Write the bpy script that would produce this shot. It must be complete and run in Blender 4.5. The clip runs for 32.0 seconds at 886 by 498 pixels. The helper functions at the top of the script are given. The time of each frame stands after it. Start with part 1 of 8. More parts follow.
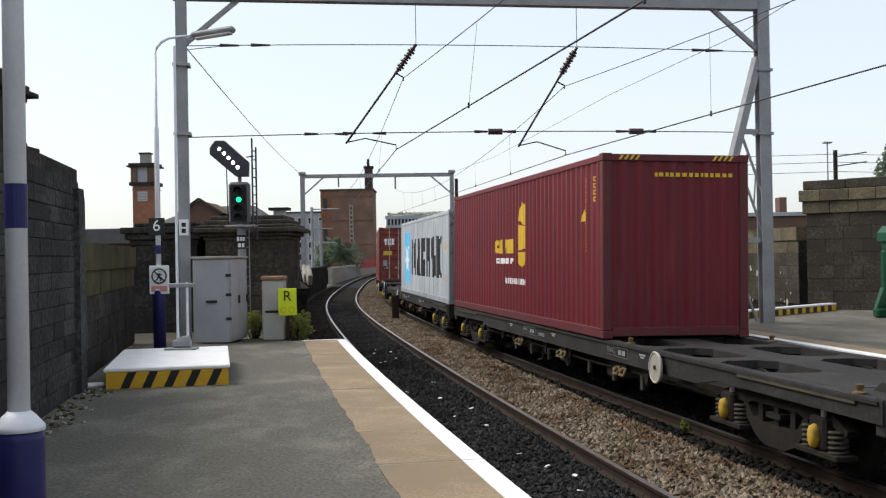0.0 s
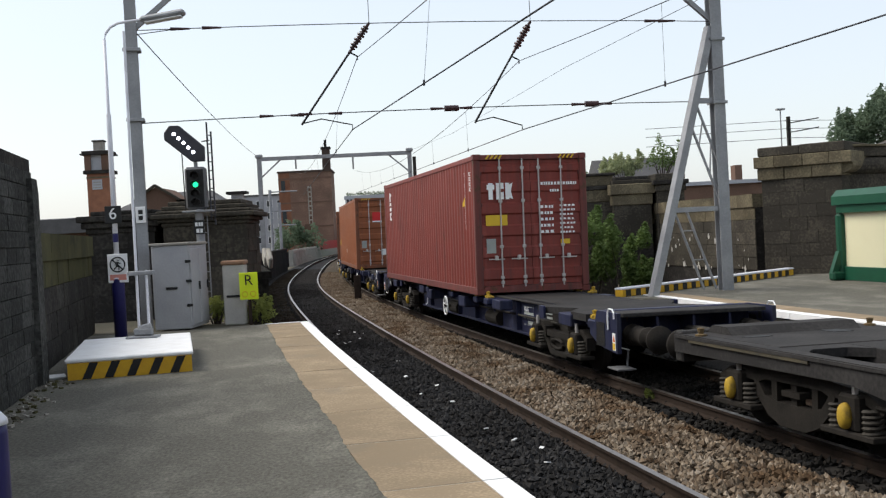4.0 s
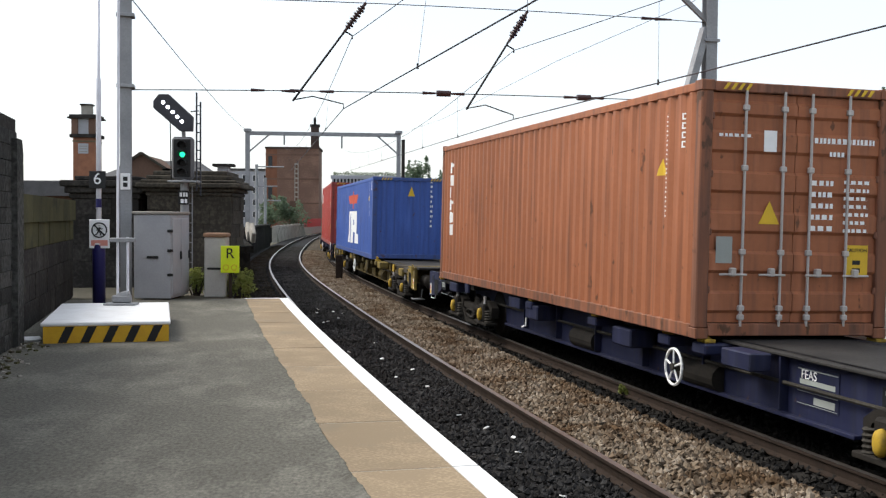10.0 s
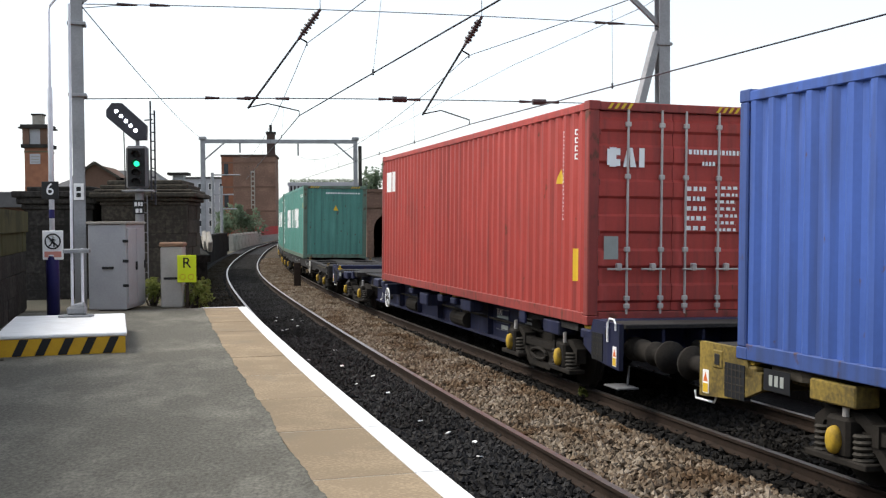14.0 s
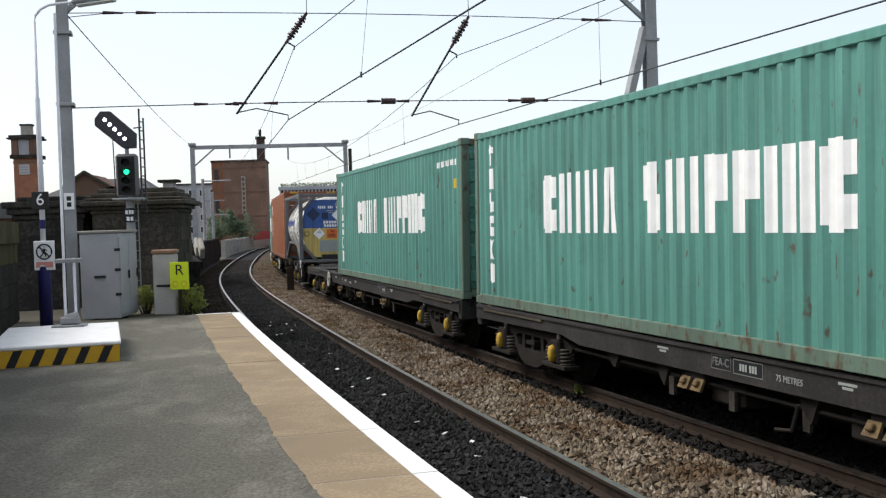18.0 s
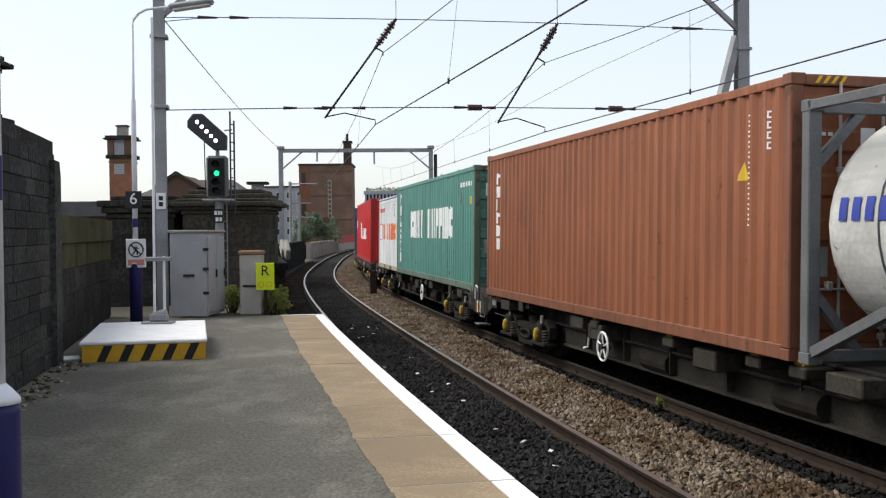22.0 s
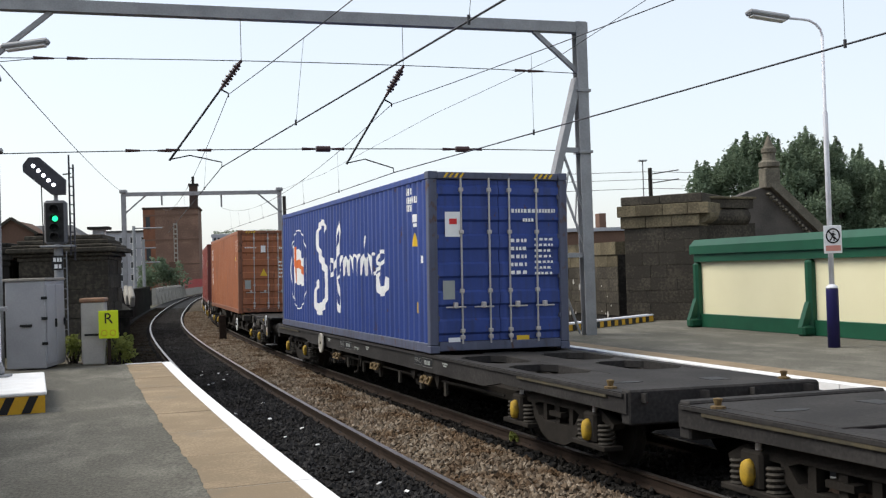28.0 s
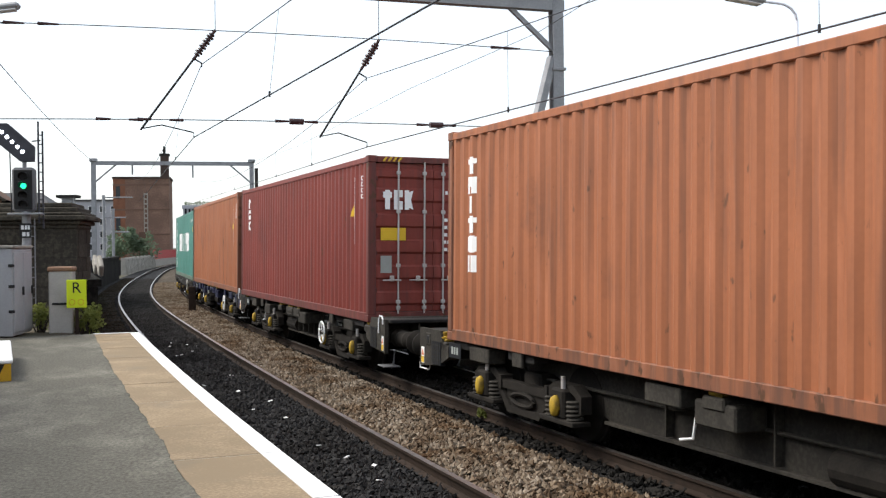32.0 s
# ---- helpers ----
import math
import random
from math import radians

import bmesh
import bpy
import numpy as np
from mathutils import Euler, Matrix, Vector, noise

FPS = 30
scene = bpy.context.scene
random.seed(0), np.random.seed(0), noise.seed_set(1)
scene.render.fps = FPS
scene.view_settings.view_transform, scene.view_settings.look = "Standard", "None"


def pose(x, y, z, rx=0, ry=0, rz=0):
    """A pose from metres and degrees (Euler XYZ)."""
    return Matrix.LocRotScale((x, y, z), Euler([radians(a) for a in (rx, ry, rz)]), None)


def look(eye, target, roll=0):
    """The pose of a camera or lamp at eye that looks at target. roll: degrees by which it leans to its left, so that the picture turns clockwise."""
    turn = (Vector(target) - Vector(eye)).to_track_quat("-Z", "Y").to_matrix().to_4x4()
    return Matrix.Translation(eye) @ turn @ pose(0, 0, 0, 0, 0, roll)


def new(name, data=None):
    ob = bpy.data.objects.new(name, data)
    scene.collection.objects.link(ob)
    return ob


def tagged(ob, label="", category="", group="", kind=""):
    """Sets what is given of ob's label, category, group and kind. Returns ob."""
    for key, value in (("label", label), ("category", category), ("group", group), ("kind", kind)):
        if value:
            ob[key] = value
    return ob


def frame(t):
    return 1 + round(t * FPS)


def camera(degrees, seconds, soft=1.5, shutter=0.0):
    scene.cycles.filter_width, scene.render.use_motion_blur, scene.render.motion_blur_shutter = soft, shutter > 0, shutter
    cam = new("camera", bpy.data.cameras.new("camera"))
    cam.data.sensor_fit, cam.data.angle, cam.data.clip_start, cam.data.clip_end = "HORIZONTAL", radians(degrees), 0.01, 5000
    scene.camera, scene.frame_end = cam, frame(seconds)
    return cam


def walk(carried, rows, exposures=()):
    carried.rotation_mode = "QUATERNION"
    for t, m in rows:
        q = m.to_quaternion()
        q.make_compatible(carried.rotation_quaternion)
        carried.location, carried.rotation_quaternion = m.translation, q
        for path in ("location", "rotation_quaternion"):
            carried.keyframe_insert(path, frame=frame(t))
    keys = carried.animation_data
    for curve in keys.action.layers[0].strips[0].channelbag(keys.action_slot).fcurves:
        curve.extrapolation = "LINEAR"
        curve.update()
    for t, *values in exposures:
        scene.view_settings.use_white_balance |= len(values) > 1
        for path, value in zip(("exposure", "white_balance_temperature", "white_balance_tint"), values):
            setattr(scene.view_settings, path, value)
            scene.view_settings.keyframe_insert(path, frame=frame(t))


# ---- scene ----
# The camera stands on the platform and only turns. AIM: seconds, yaw to the left, pitch up, lean to the left.
EYE = 1.51
cam = camera(44.7, 32.0, soft=1.25)
AIM = [
    (0, -0.01, 0.34, -1.05), (0.5, -0.00, 0.93, -2.34), (1, -1.04, 0.87, -2.41), (1.5, -0.13, 0.78, -3.14),
    (2, -1.18, -1.28, -3.71), (2.5, -2.00, -1.51, -2.72), (3, -1.84, -1.21, -3.34), (3.5, -2.00, -0.94, -2.86),
    (4, -2.06, -0.91, -3.00), (4.5, -1.96, -0.62, -2.40), (6.5, -3.00, -1.06, -0.38), (7, -3.92, -0.54, 0.52),
    (7.5, -3.49, -0.96, 0.29), (8, -2.91, -1.03, 0.44), (8.5, -2.46, -1.78, 1.33), (9, -2.56, -1.83, 1.78),
    (9.5, -2.86, -1.84, 1.29), (10, -2.93, -1.71, 0.41), (10.5, -4.13, -1.69, 0.76), (11, -4.69, -1.49, 1.01),
    (11.5, -5.02, -1.65, 1.50), (12, -4.94, -2.09, 1.99), (12.5, -6.03, -3.14, 2.89), (13, -5.81, -2.81, 3.87),
    (13.5, -5.54, -1.03, 1.08), (14, -5.14, -1.42, -0.46), (14.5, -4.03, -1.70, -0.52), (16.5, -5.64, -0.33, -1.52),
    (17, -6.02, -0.74, -2.65), (17.5, -5.47, -0.89, -3.31), (18, -5.54, -1.40, -1.87), (18.5, -5.59, -1.33, -1.91),
    (19, -4.78, -1.39, -1.44), (19.5, -4.96, -1.36, -2.24), (20, -4.42, -1.23, -2.91), (20.5, -3.45, -0.75, -1.85),
    (21, -2.81, -0.44, -2.03), (21.5, -1.52, -0.71, -1.48), (22, -1.14, -0.96, -0.57), (22.5, -1.46, -0.72, -1.07),
    (23, -1.16, -0.48, -1.90), (23.5, -1.42, -0.41, -1.71), (24, -1.05, -0.56, -1.26), (24.5, -1.07, -0.32, -1.21),
    (25, -3.25, 0.08, -1.92), (25.5, -3.42, -0.30, -1.92), (27.5, -2.21, -1.42, -1.45), (28, -9.09, 1.03, -1.85),
    (28.5, -13.58, 0.05, -3.33), (29, -13.38, -1.45, -3.47), (29.5, -13.94, -0.96, -3.86), (30, -10.66, -0.97, -2.32),
    (30.5, -10.56, -1.45, -1.21), (31, -10.83, -0.31, -0.55), (31.5, -10.25, -0.69, -0.29), (32, -10.56, -0.28, -0.69),
]


def aimed(yaw, pitch, lean):
    a, b = radians(yaw), radians(pitch)
    eye = Vector((0, 0, EYE))
    return look(eye, eye + Vector((-math.sin(a) * math.cos(b), math.cos(a) * math.cos(b), math.sin(b))), lean)


walk(cam, [(t, aimed(y, p, r)) for t, y, p, r in AIM], [(0, 0.12), (4, 0.1), (7, 0.3), (9, 0.32), (13, 0.48), (14.5, 0.34), (17, 0.18), (20, 0.2), (25, 0.0), (28, 0.15), (31, 0.53), (32, 0.47)])

# ---- light: bright haze, the sun behind a thin overcast ----
world = bpy.data.worlds.new("sky")
scene.world = world
world.use_nodes = True
_n = world.node_tree.nodes
_sky = _n.new("ShaderNodeTexSky")
_sky.sky_type = "NISHITA"
_sky.sun_disc = False
_sky.sun_elevation, _sky.sun_rotation = radians(49), radians(287)
_sky.air_density, _sky.dust_density, _sky.ozone_density = 1.0, 2.0, 1.0
_haze = _n.new("ShaderNodeMixRGB")
_haze.inputs[0].default_value = 0.5
_haze.inputs[2].default_value = (7.45, 7.75, 8.0, 1)  # bright thin overcast over the whole sky
world.node_tree.links.new(_sky.outputs[0], _haze.inputs[1])
world.node_tree.links.new(_haze.outputs[0], _n["Background"].inputs[0])
_n["Background"].inputs[1].default_value = 0.15
sun = new("sun", bpy.data.lights.new("sun", "SUN"))
sun.data.energy, sun.data.angle, sun.data.color = 2.95, radians(38), (1.0, 0.955, 0.87)
sun.matrix_world = look((-30, 9, 36), (0, 0, 0))

# ---- materials ----
MATS = {}


def surf(name, a, b=None, rough=0.7, metal=0.0, scale=6.0, fine=60.0, bump=0.15, c=None, stain=0.0, depth=0.01, coat=0.0, spread=0.0, emit=0.0, grain=0.5, spec=0.3):
    """A surface of two tones a and b in broad patches and fine grain, with optional stains of colour c."""
    if name in MATS:
        return MATS[name]
    m = bpy.data.materials.new(name)
    m.use_nodes = True
    nt, n = m.node_tree, m.node_tree.nodes
    bs = n["Principled BSDF"]
    b = b or tuple(v * 0.75 for v in a)
    tc = n.new("ShaderNodeTexCoord")
    obj = n.new("ShaderNodeObjectInfo")
    n1, n2 = n.new("ShaderNodeTexNoise"), n.new("ShaderNodeTexNoise")
    n1.inputs["Scale"].default_value, n1.inputs["Detail"].default_value = scale, 5
    n2.inputs["Scale"].default_value, n2.inputs["Detail"].default_value = fine, 3
    n1.noise_dimensions = "4D"
    nt.links.new(obj.outputs["Random"], n1.inputs["W"])
    for q in (n1, n2):
        nt.links.new(tc.outputs["Object"], q.inputs["Vector"])
    add = n.new("ShaderNodeMath")
    add.operation = "MULTIPLY_ADD"
    nt.links.new(n2.outputs["Fac"], add.inputs[0])
    add.inputs[1].default_value = grain
    nt.links.new(n1.outputs["Fac"], add.inputs[2])
    ramp = n.new("ShaderNodeValToRGB")
    ramp.color_ramp.elements[0].position, ramp.color_ramp.elements[1].position = 0.25 + 0.5 * grain, 0.75 + 0.5 * grain
    ramp.color_ramp.elements[0].color, ramp.color_ramp.elements[1].color = (*a, 1), (*b, 1)
    nt.links.new(add.outputs[0], ramp.inputs[0])
    col = ramp.outputs[0]
    if c and stain:
        n3 = n.new("ShaderNodeTexNoise")
        n3.inputs["Scale"].default_value, n3.inputs["Detail"].default_value = scale * 0.4, 8
        n3.inputs["Roughness"].default_value = 0.65
        nt.links.new(tc.outputs["Object"], n3.inputs["Vector"])
        r3 = n.new("ShaderNodeValToRGB")
        r3.color_ramp.elements[0].position = 0.72 - 0.35 * stain
        r3.color_ramp.elements[1].position = 0.82 - 0.25 * stain
        nt.links.new(n3.outputs["Fac"], r3.inputs[0])
        mix = n.new("ShaderNodeMixRGB")
        mix.inputs[2].default_value = (*c, 1)
        nt.links.new(r3.outputs[0], mix.inputs[0])
        nt.links.new(col, mix.inputs[1])
        col = mix.outputs[0]
    if spread:
        hs = n.new("ShaderNodeHueSaturation")
        mr = n.new("ShaderNodeMapRange")
        mr.inputs["To Min"].default_value, mr.inputs["To Max"].default_value = 1 - spread, 1 + spread
        nt.links.new(obj.outputs["Random"], mr.inputs[0])
        nt.links.new(mr.outputs[0], hs.inputs["Value"])
        nt.links.new(col, hs.inputs["Color"])
        col = hs.outputs[0]
    nt.links.new(col, bs.inputs["Base Color"])
    bs.inputs["Roughness"].default_value, bs.inputs["Metallic"].default_value = rough, metal
    bs.inputs["Specular IOR Level"].default_value = spec
    if bump:
        bp = n.new("ShaderNodeBump")
        bp.inputs["Strength"].default_value, bp.inputs["Distance"].default_value = bump, depth
        nt.links.new(add.outputs[0], bp.inputs["Height"])
        nt.links.new(bp.outputs[0], bs.inputs["Normal"])
    if emit:
        bs.inputs["Emission Color"].default_value = (*a, 1)
        bs.inputs["Emission Strength"].default_value = emit
    MATS[name] = m
    return m




def asphalt(name):
    """Worn bitumen: coarse grit, paler worn patches and long dull streaks."""
    m = bpy.data.materials.new(name)
    m.use_nodes = True
    nt, n = m.node_tree, m.node_tree.nodes
    bs = n["Principled BSDF"]
    tc = n.new("ShaderNodeTexCoord")

    def field(scale, detail, lo, hi, stretch=(1, 1, 1), rough=0.55):
        mp, q, r = n.new("ShaderNodeMapping"), n.new("ShaderNodeTexNoise"), n.new("ShaderNodeMapRange")
        mp.inputs["Scale"].default_value = stretch
        q.inputs["Scale"].default_value, q.inputs["Detail"].default_value, q.inputs["Roughness"].default_value = scale, detail, rough
        r.inputs["From Min"].default_value, r.inputs["From Max"].default_value = lo, hi
        nt.links.new(tc.outputs["Object"], mp.inputs[0])
        nt.links.new(mp.outputs[0], q.inputs["Vector"])
        nt.links.new(q.outputs["Fac"], r.inputs[0])
        return r.outputs[0]

    def mixed(fac, a, b):
        q = n.new("ShaderNodeMixRGB")
        nt.links.new(fac, q.inputs[0])
        for sock, v in ((q.inputs[1], a), (q.inputs[2], b)):
            if isinstance(v, tuple):
                sock.default_value = (*v, 1)
            else:
                nt.links.new(v, sock)
        return q.outputs[0]

    grit = field(38, 4, 0.36, 0.64, (1, 0.55, 1), 0.7)
    dull = mixed(grit, (0.078, 0.074, 0.061), (0.144, 0.137, 0.115))
    worn = mixed(grit, (0.118, 0.112, 0.094), (0.222, 0.21, 0.177))
    base = mixed(field(1.3, 8, 0.46, 0.62, (1, 0.5, 1), 0.68), dull, worn)
    dark = mixed(field(0.45, 5, 0.5, 0.66, (0.5, 1, 1)), base, dull)
    nt.links.new(dark, bs.inputs["Base Color"])
    bs.inputs["Roughness"].default_value = 0.92
    bs.inputs["Specular IOR Level"].default_value = 0.12
    bp = n.new("ShaderNodeBump")
    bp.inputs["Strength"].default_value, bp.inputs["Distance"].default_value = 0.35, 0.005
    nt.links.new(grit, bp.inputs["Height"])
    nt.links.new(bp.outputs[0], bs.inputs["Normal"])
    return m


ASPHALT = asphalt("platform asphalt")
SLAB = surf("buff coping slab", (0.335, 0.256, 0.167), (0.235, 0.18, 0.118), 0.85, scale=2.2, fine=45, bump=0.25, c=(0.20, 0.165, 0.12), stain=0.4, spread=0.08, grain=0.9, spec=0.12)
MORTAR = surf("pale mortar", (0.42, 0.38, 0.31), (0.26, 0.23, 0.19), 0.9, scale=5, fine=40, bump=0.2)
WHITE = surf("white line paint", (0.85, 0.85, 0.85), (0.72, 0.71, 0.70), 0.6, scale=5, fine=60, bump=0.1)
CONC = surf("grey concrete", (0.36, 0.34, 0.30), (0.24, 0.22, 0.19), 0.85, scale=3, fine=50, bump=0.25)
STONE = surf("sooty sandstone", (0.061, 0.056, 0.05), (0.029, 0.027, 0.025), 0.95, scale=1.6, fine=14, bump=0.8, depth=0.03, c=(0.075, 0.066, 0.05), stain=0.3, spread=0.15, grain=0.9, spec=0.06)
STONE_WET = surf("soot-black brick with lime bloom", (0.084, 0.083, 0.078), (0.036, 0.036, 0.034), 0.95, scale=0.8, fine=16, bump=0.8, depth=0.03, c=(0.19, 0.195, 0.2), stain=0.34, spread=0.1, grain=0.9, spec=0.06)
STONE_BROWN = surf("smoke-brown sandstone", (0.098, 0.086, 0.068), (0.05, 0.045, 0.037), 0.95, scale=1.4, fine=16, bump=0.6, depth=0.03, c=(0.075, 0.062, 0.047), stain=0.3, spread=0.12, grain=0.9, spec=0.06)
STONE_PALE = surf("weathered buff sandstone", (0.185, 0.156, 0.1), (0.095, 0.08, 0.054), 0.9, scale=1.6, fine=20, bump=0.5, depth=0.02, c=(0.03, 0.027, 0.024), stain=0.42, spread=0.2, grain=0.8, spec=0.1)
MOSS = surf("mossy coping stone", (0.085, 0.08, 0.036), (0.042, 0.040, 0.024), 0.95, scale=2.0, fine=30, bump=0.5, c=(0.018, 0.0175, 0.016), stain=0.35, spread=0.15, spec=0.08)
BRICK = surf("orange red brick", (0.27, 0.125, 0.075), (0.18, 0.085, 0.055), 0.85, scale=1.5, fine=20, bump=0.2, spread=0.15, spec=0.1)
BRICK_DIM = surf("brown brick", (0.17, 0.105, 0.078), (0.11, 0.07, 0.052), 0.9, scale=0.6, fine=14, bump=0.2, spread=0.2, spec=0.1)
SLATE = surf("slate roof", (0.085, 0.083, 0.084), (0.052, 0.051, 0.053), 0.7, scale=2, fine=20)
BALLAST = surf("brown ballast", (0.134, 0.107, 0.079), (0.058, 0.047, 0.036), 0.95, scale=1.5, fine=22, bump=0.8, depth=0.05, grain=1.0, spec=0.08)
BALLAST_DARK = surf("oil dark ballast", (0.031, 0.030, 0.031), (0.015, 0.015, 0.0155), 0.85, scale=3, fine=22, bump=0.8, depth=0.05, grain=1.0, spec=0.1)
RUST = surf("rusty rail side", (0.042, 0.029, 0.022), (0.021, 0.0155, 0.0125), 0.85, scale=8, fine=60, bump=0.2, spec=0.1)
STEEL = surf("worn rail head", (0.40, 0.37, 0.345), (0.26, 0.235, 0.215), 0.42, 1.0, scale=10, fine=80, bump=0.03)
SLEEPER = surf("grimy sleeper", (0.032, 0.029, 0.026), (0.017, 0.016, 0.015), 0.9, scale=4, fine=40, bump=0.3, spread=0.25, spec=0.1)
GALV = surf("galvanised steel", (0.33, 0.335, 0.345), (0.21, 0.215, 0.225), 0.55, 0.1, scale=2.5, fine=30, bump=0.06, c=(0.2, 0.16, 0.13), stain=0.14)
WIRE = surf("dark wire", (0.05, 0.05, 0.055), (0.035, 0.035, 0.04), 0.5, 0.5, bump=0)
INSUL = surf("brown insulator", (0.06, 0.03, 0.03), (0.04, 0.02, 0.02), 0.3, bump=0)
NAVY = surf("navy post paint", (0.018, 0.016, 0.10), (0.012, 0.012, 0.07), 0.45, bump=0.05)
LAMPWHITE = surf("white post paint", (0.72, 0.73, 0.78), (0.6, 0.6, 0.65), 0.45, bump=0.05)
CABGREY = surf("grey cabinet paint", (0.40, 0.40, 0.41), (0.31, 0.31, 0.32), 0.6, scale=2, fine=30, bump=0.06, c=(0.22, 0.19, 0.16), stain=0.15)
YELLOW = surf("yellow paint", (0.62, 0.36, 0.02), (0.5, 0.28, 0.02), 0.6, bump=0.08, c=(0.2, 0.13, 0.03), stain=0.15)
BLACK = surf("black paint", (0.02, 0.02, 0.02), (0.012, 0.012, 0.012), 0.6, bump=0.05)
LIME = surf("yellow green sign", (0.66, 0.78, 0.02), (0.6, 0.7, 0.02), 0.5, bump=0)
SIGNWHITE = surf("white sign", (0.8, 0.8, 0.8), (0.72, 0.72, 0.72), 0.4, bump=0)
SIGNPINK = surf("faded red print", (0.62, 0.27, 0.22), (0.55, 0.22, 0.18), 0.5, bump=0)
GREEN = surf("dark green paint", (0.012, 0.085, 0.045), (0.009, 0.06, 0.033), 0.45, scale=3, bump=0.05)
CREAM = surf("cream panel", (0.74, 0.70, 0.48), (0.68, 0.64, 0.43), 0.5, scale=1.0, bump=0.03)


def leaves(name, a, b):
    """Leaf green in two tones, letting some light through."""
    m = surf(name, a, b, 0.6, scale=1.5, fine=8, bump=0, spec=0.2)
    nt, n = m.node_tree, m.node_tree.nodes
    bs, out = n["Principled BSDF"], n["Material Output"]
    tr, mx = n.new("ShaderNodeBsdfTranslucent"), n.new("ShaderNodeMixShader")
    mx.inputs[0].default_value = 0.45
    nt.links.new(bs.inputs["Base Color"].links[0].from_socket, tr.inputs["Color"])
    nt.links.new(bs.outputs[0], mx.inputs[1])
    nt.links.new(tr.outputs[0], mx.inputs[2])
    nt.links.new(mx.outputs[0], out.inputs["Surface"])
    return m


LEAF = leaves("leaves", (0.195, 0.255, 0.165), (0.095, 0.135, 0.085))
WEED = leaves("yellow-green weed leaves", (0.30, 0.32, 0.09), (0.17, 0.21, 0.06))
LEAF_PALE = leaves("weed leaves", (0.16, 0.235, 0.07), (0.085, 0.13, 0.04))
BARK = surf("bark", (0.05, 0.04, 0.03), (0.03, 0.024, 0.018), 0.9, scale=6)
SOIL = surf("ground soil", (0.10, 0.085, 0.06), (0.06, 0.055, 0.035), 0.95, scale=0.5, fine=6, bump=0.5, c=(0.05, 0.07, 0.025), stain=0.4)
REDFENCE = surf("red boarding", (0.42, 0.03, 0.025), (0.3, 0.02, 0.02), 0.6, bump=0.05)
FLAT_PALE = surf("pale render", (0.42, 0.43, 0.46), (0.34, 0.35, 0.38), 0.8, scale=0.5, fine=5)
GLASS_DARK = surf("dark window", (0.03, 0.035, 0.04), (0.02, 0.025, 0.03), 0.15, bump=0)
LENS_WHITE = surf("lit white lamp", (0.9, 0.92, 1.0), (0.9, 0.92, 1.0), 0.3, bump=0, emit=6.0)
LENS_GREEN = surf("lit green lamp", (0.02, 0.9, 0.35), (0.02, 0.9, 0.35), 0.3, bump=0, emit=1.6)

# ---- building helpers ----


def link(name, bm, material, parent=None, label="", smooth=False):
    me = bpy.data.meshes.new(name)
    bm.to_mesh(me)
    bm.free()
    for mm in material if isinstance(material, (list, tuple)) else [material]:
        me.materials.append(mm)
    if smooth:
        for p in me.polygons:
            p.use_smooth = True
    ob = new(name, me)
    if parent:
        ob.parent = parent
    if label:
        ob["label"] = label
    return ob


def part(name, bm, material, parent, label="", smooth=False):
    return link(name, bm, material, parent, label, smooth)


def thing(name, label, category, m=None, group="", kind=""):
    e = new(name)
    e.empty_display_size = 0.2
    if m is not None:
        e.matrix_world = m
    return tagged(e, label, category, group, kind)


def box(bm, x0, x1, y0, y1, z0, z1, mat=0, m=None):
    vs = [bm.verts.new((x, y, z)) for z in (z0, z1) for y in (y0, y1) for x in (x0, x1)]
    if m is not None:
        for v in vs:
            v.co = m @ v.co
    for q in ((0, 2, 3, 1), (4, 5, 7, 6), (0, 1, 5, 4), (2, 6, 7, 3), (0, 4, 6, 2), (1, 3, 7, 5)):
        bm.faces.new([vs[i] for i in q]).material_index = mat
    return vs


def bx(x0, x1, y0, y1, z0, z1, bevel=0.0, m=None):
    bm = bmesh.new()
    box(bm, x0, x1, y0, y1, z0, z1, 0, m)
    if bevel:
        bmesh.ops.bevel(bm, geom=bm.edges[:], offset=bevel, segments=1, affect="EDGES", clamp_overlap=True)
    return bm


def tube(bm, pts, r, seg=8, cap=True, r1=None):
    """A round bar along pts; the radius runs from r to r1."""
    pts = [Vector(p) for p in pts]
    rings = []
    for i, p in enumerate(pts):
        d = (pts[min(i + 1, len(pts) - 1)] - pts[max(i - 1, 0)]).normalized()
        side = d.cross(Vector((0, 0, 1)) if abs(d.z) < 0.95 else Vector((1, 0, 0))).normalized()
        up = side.cross(d)
        rr = r if r1 is None else r + (r1 - r) * i / max(1, len(pts) - 1)
        rings.append([bm.verts.new(p + rr * (math.cos(2 * math.pi * k / seg) * side + math.sin(2 * math.pi * k / seg) * up)) for k in range(seg)])
    for a, b in zip(rings, rings[1:]):
        for k in range(seg):
            bm.faces.new((a[k], a[(k + 1) % seg], b[(k + 1) % seg], b[k]))
    if cap:
        bm.faces.new(rings[0][::-1])
        bm.faces.new(rings[-1])
    return bm


def rod(*pts, r=0.02, seg=8, r1=None):
    return tube(bmesh.new(), pts, r, seg, True, r1)


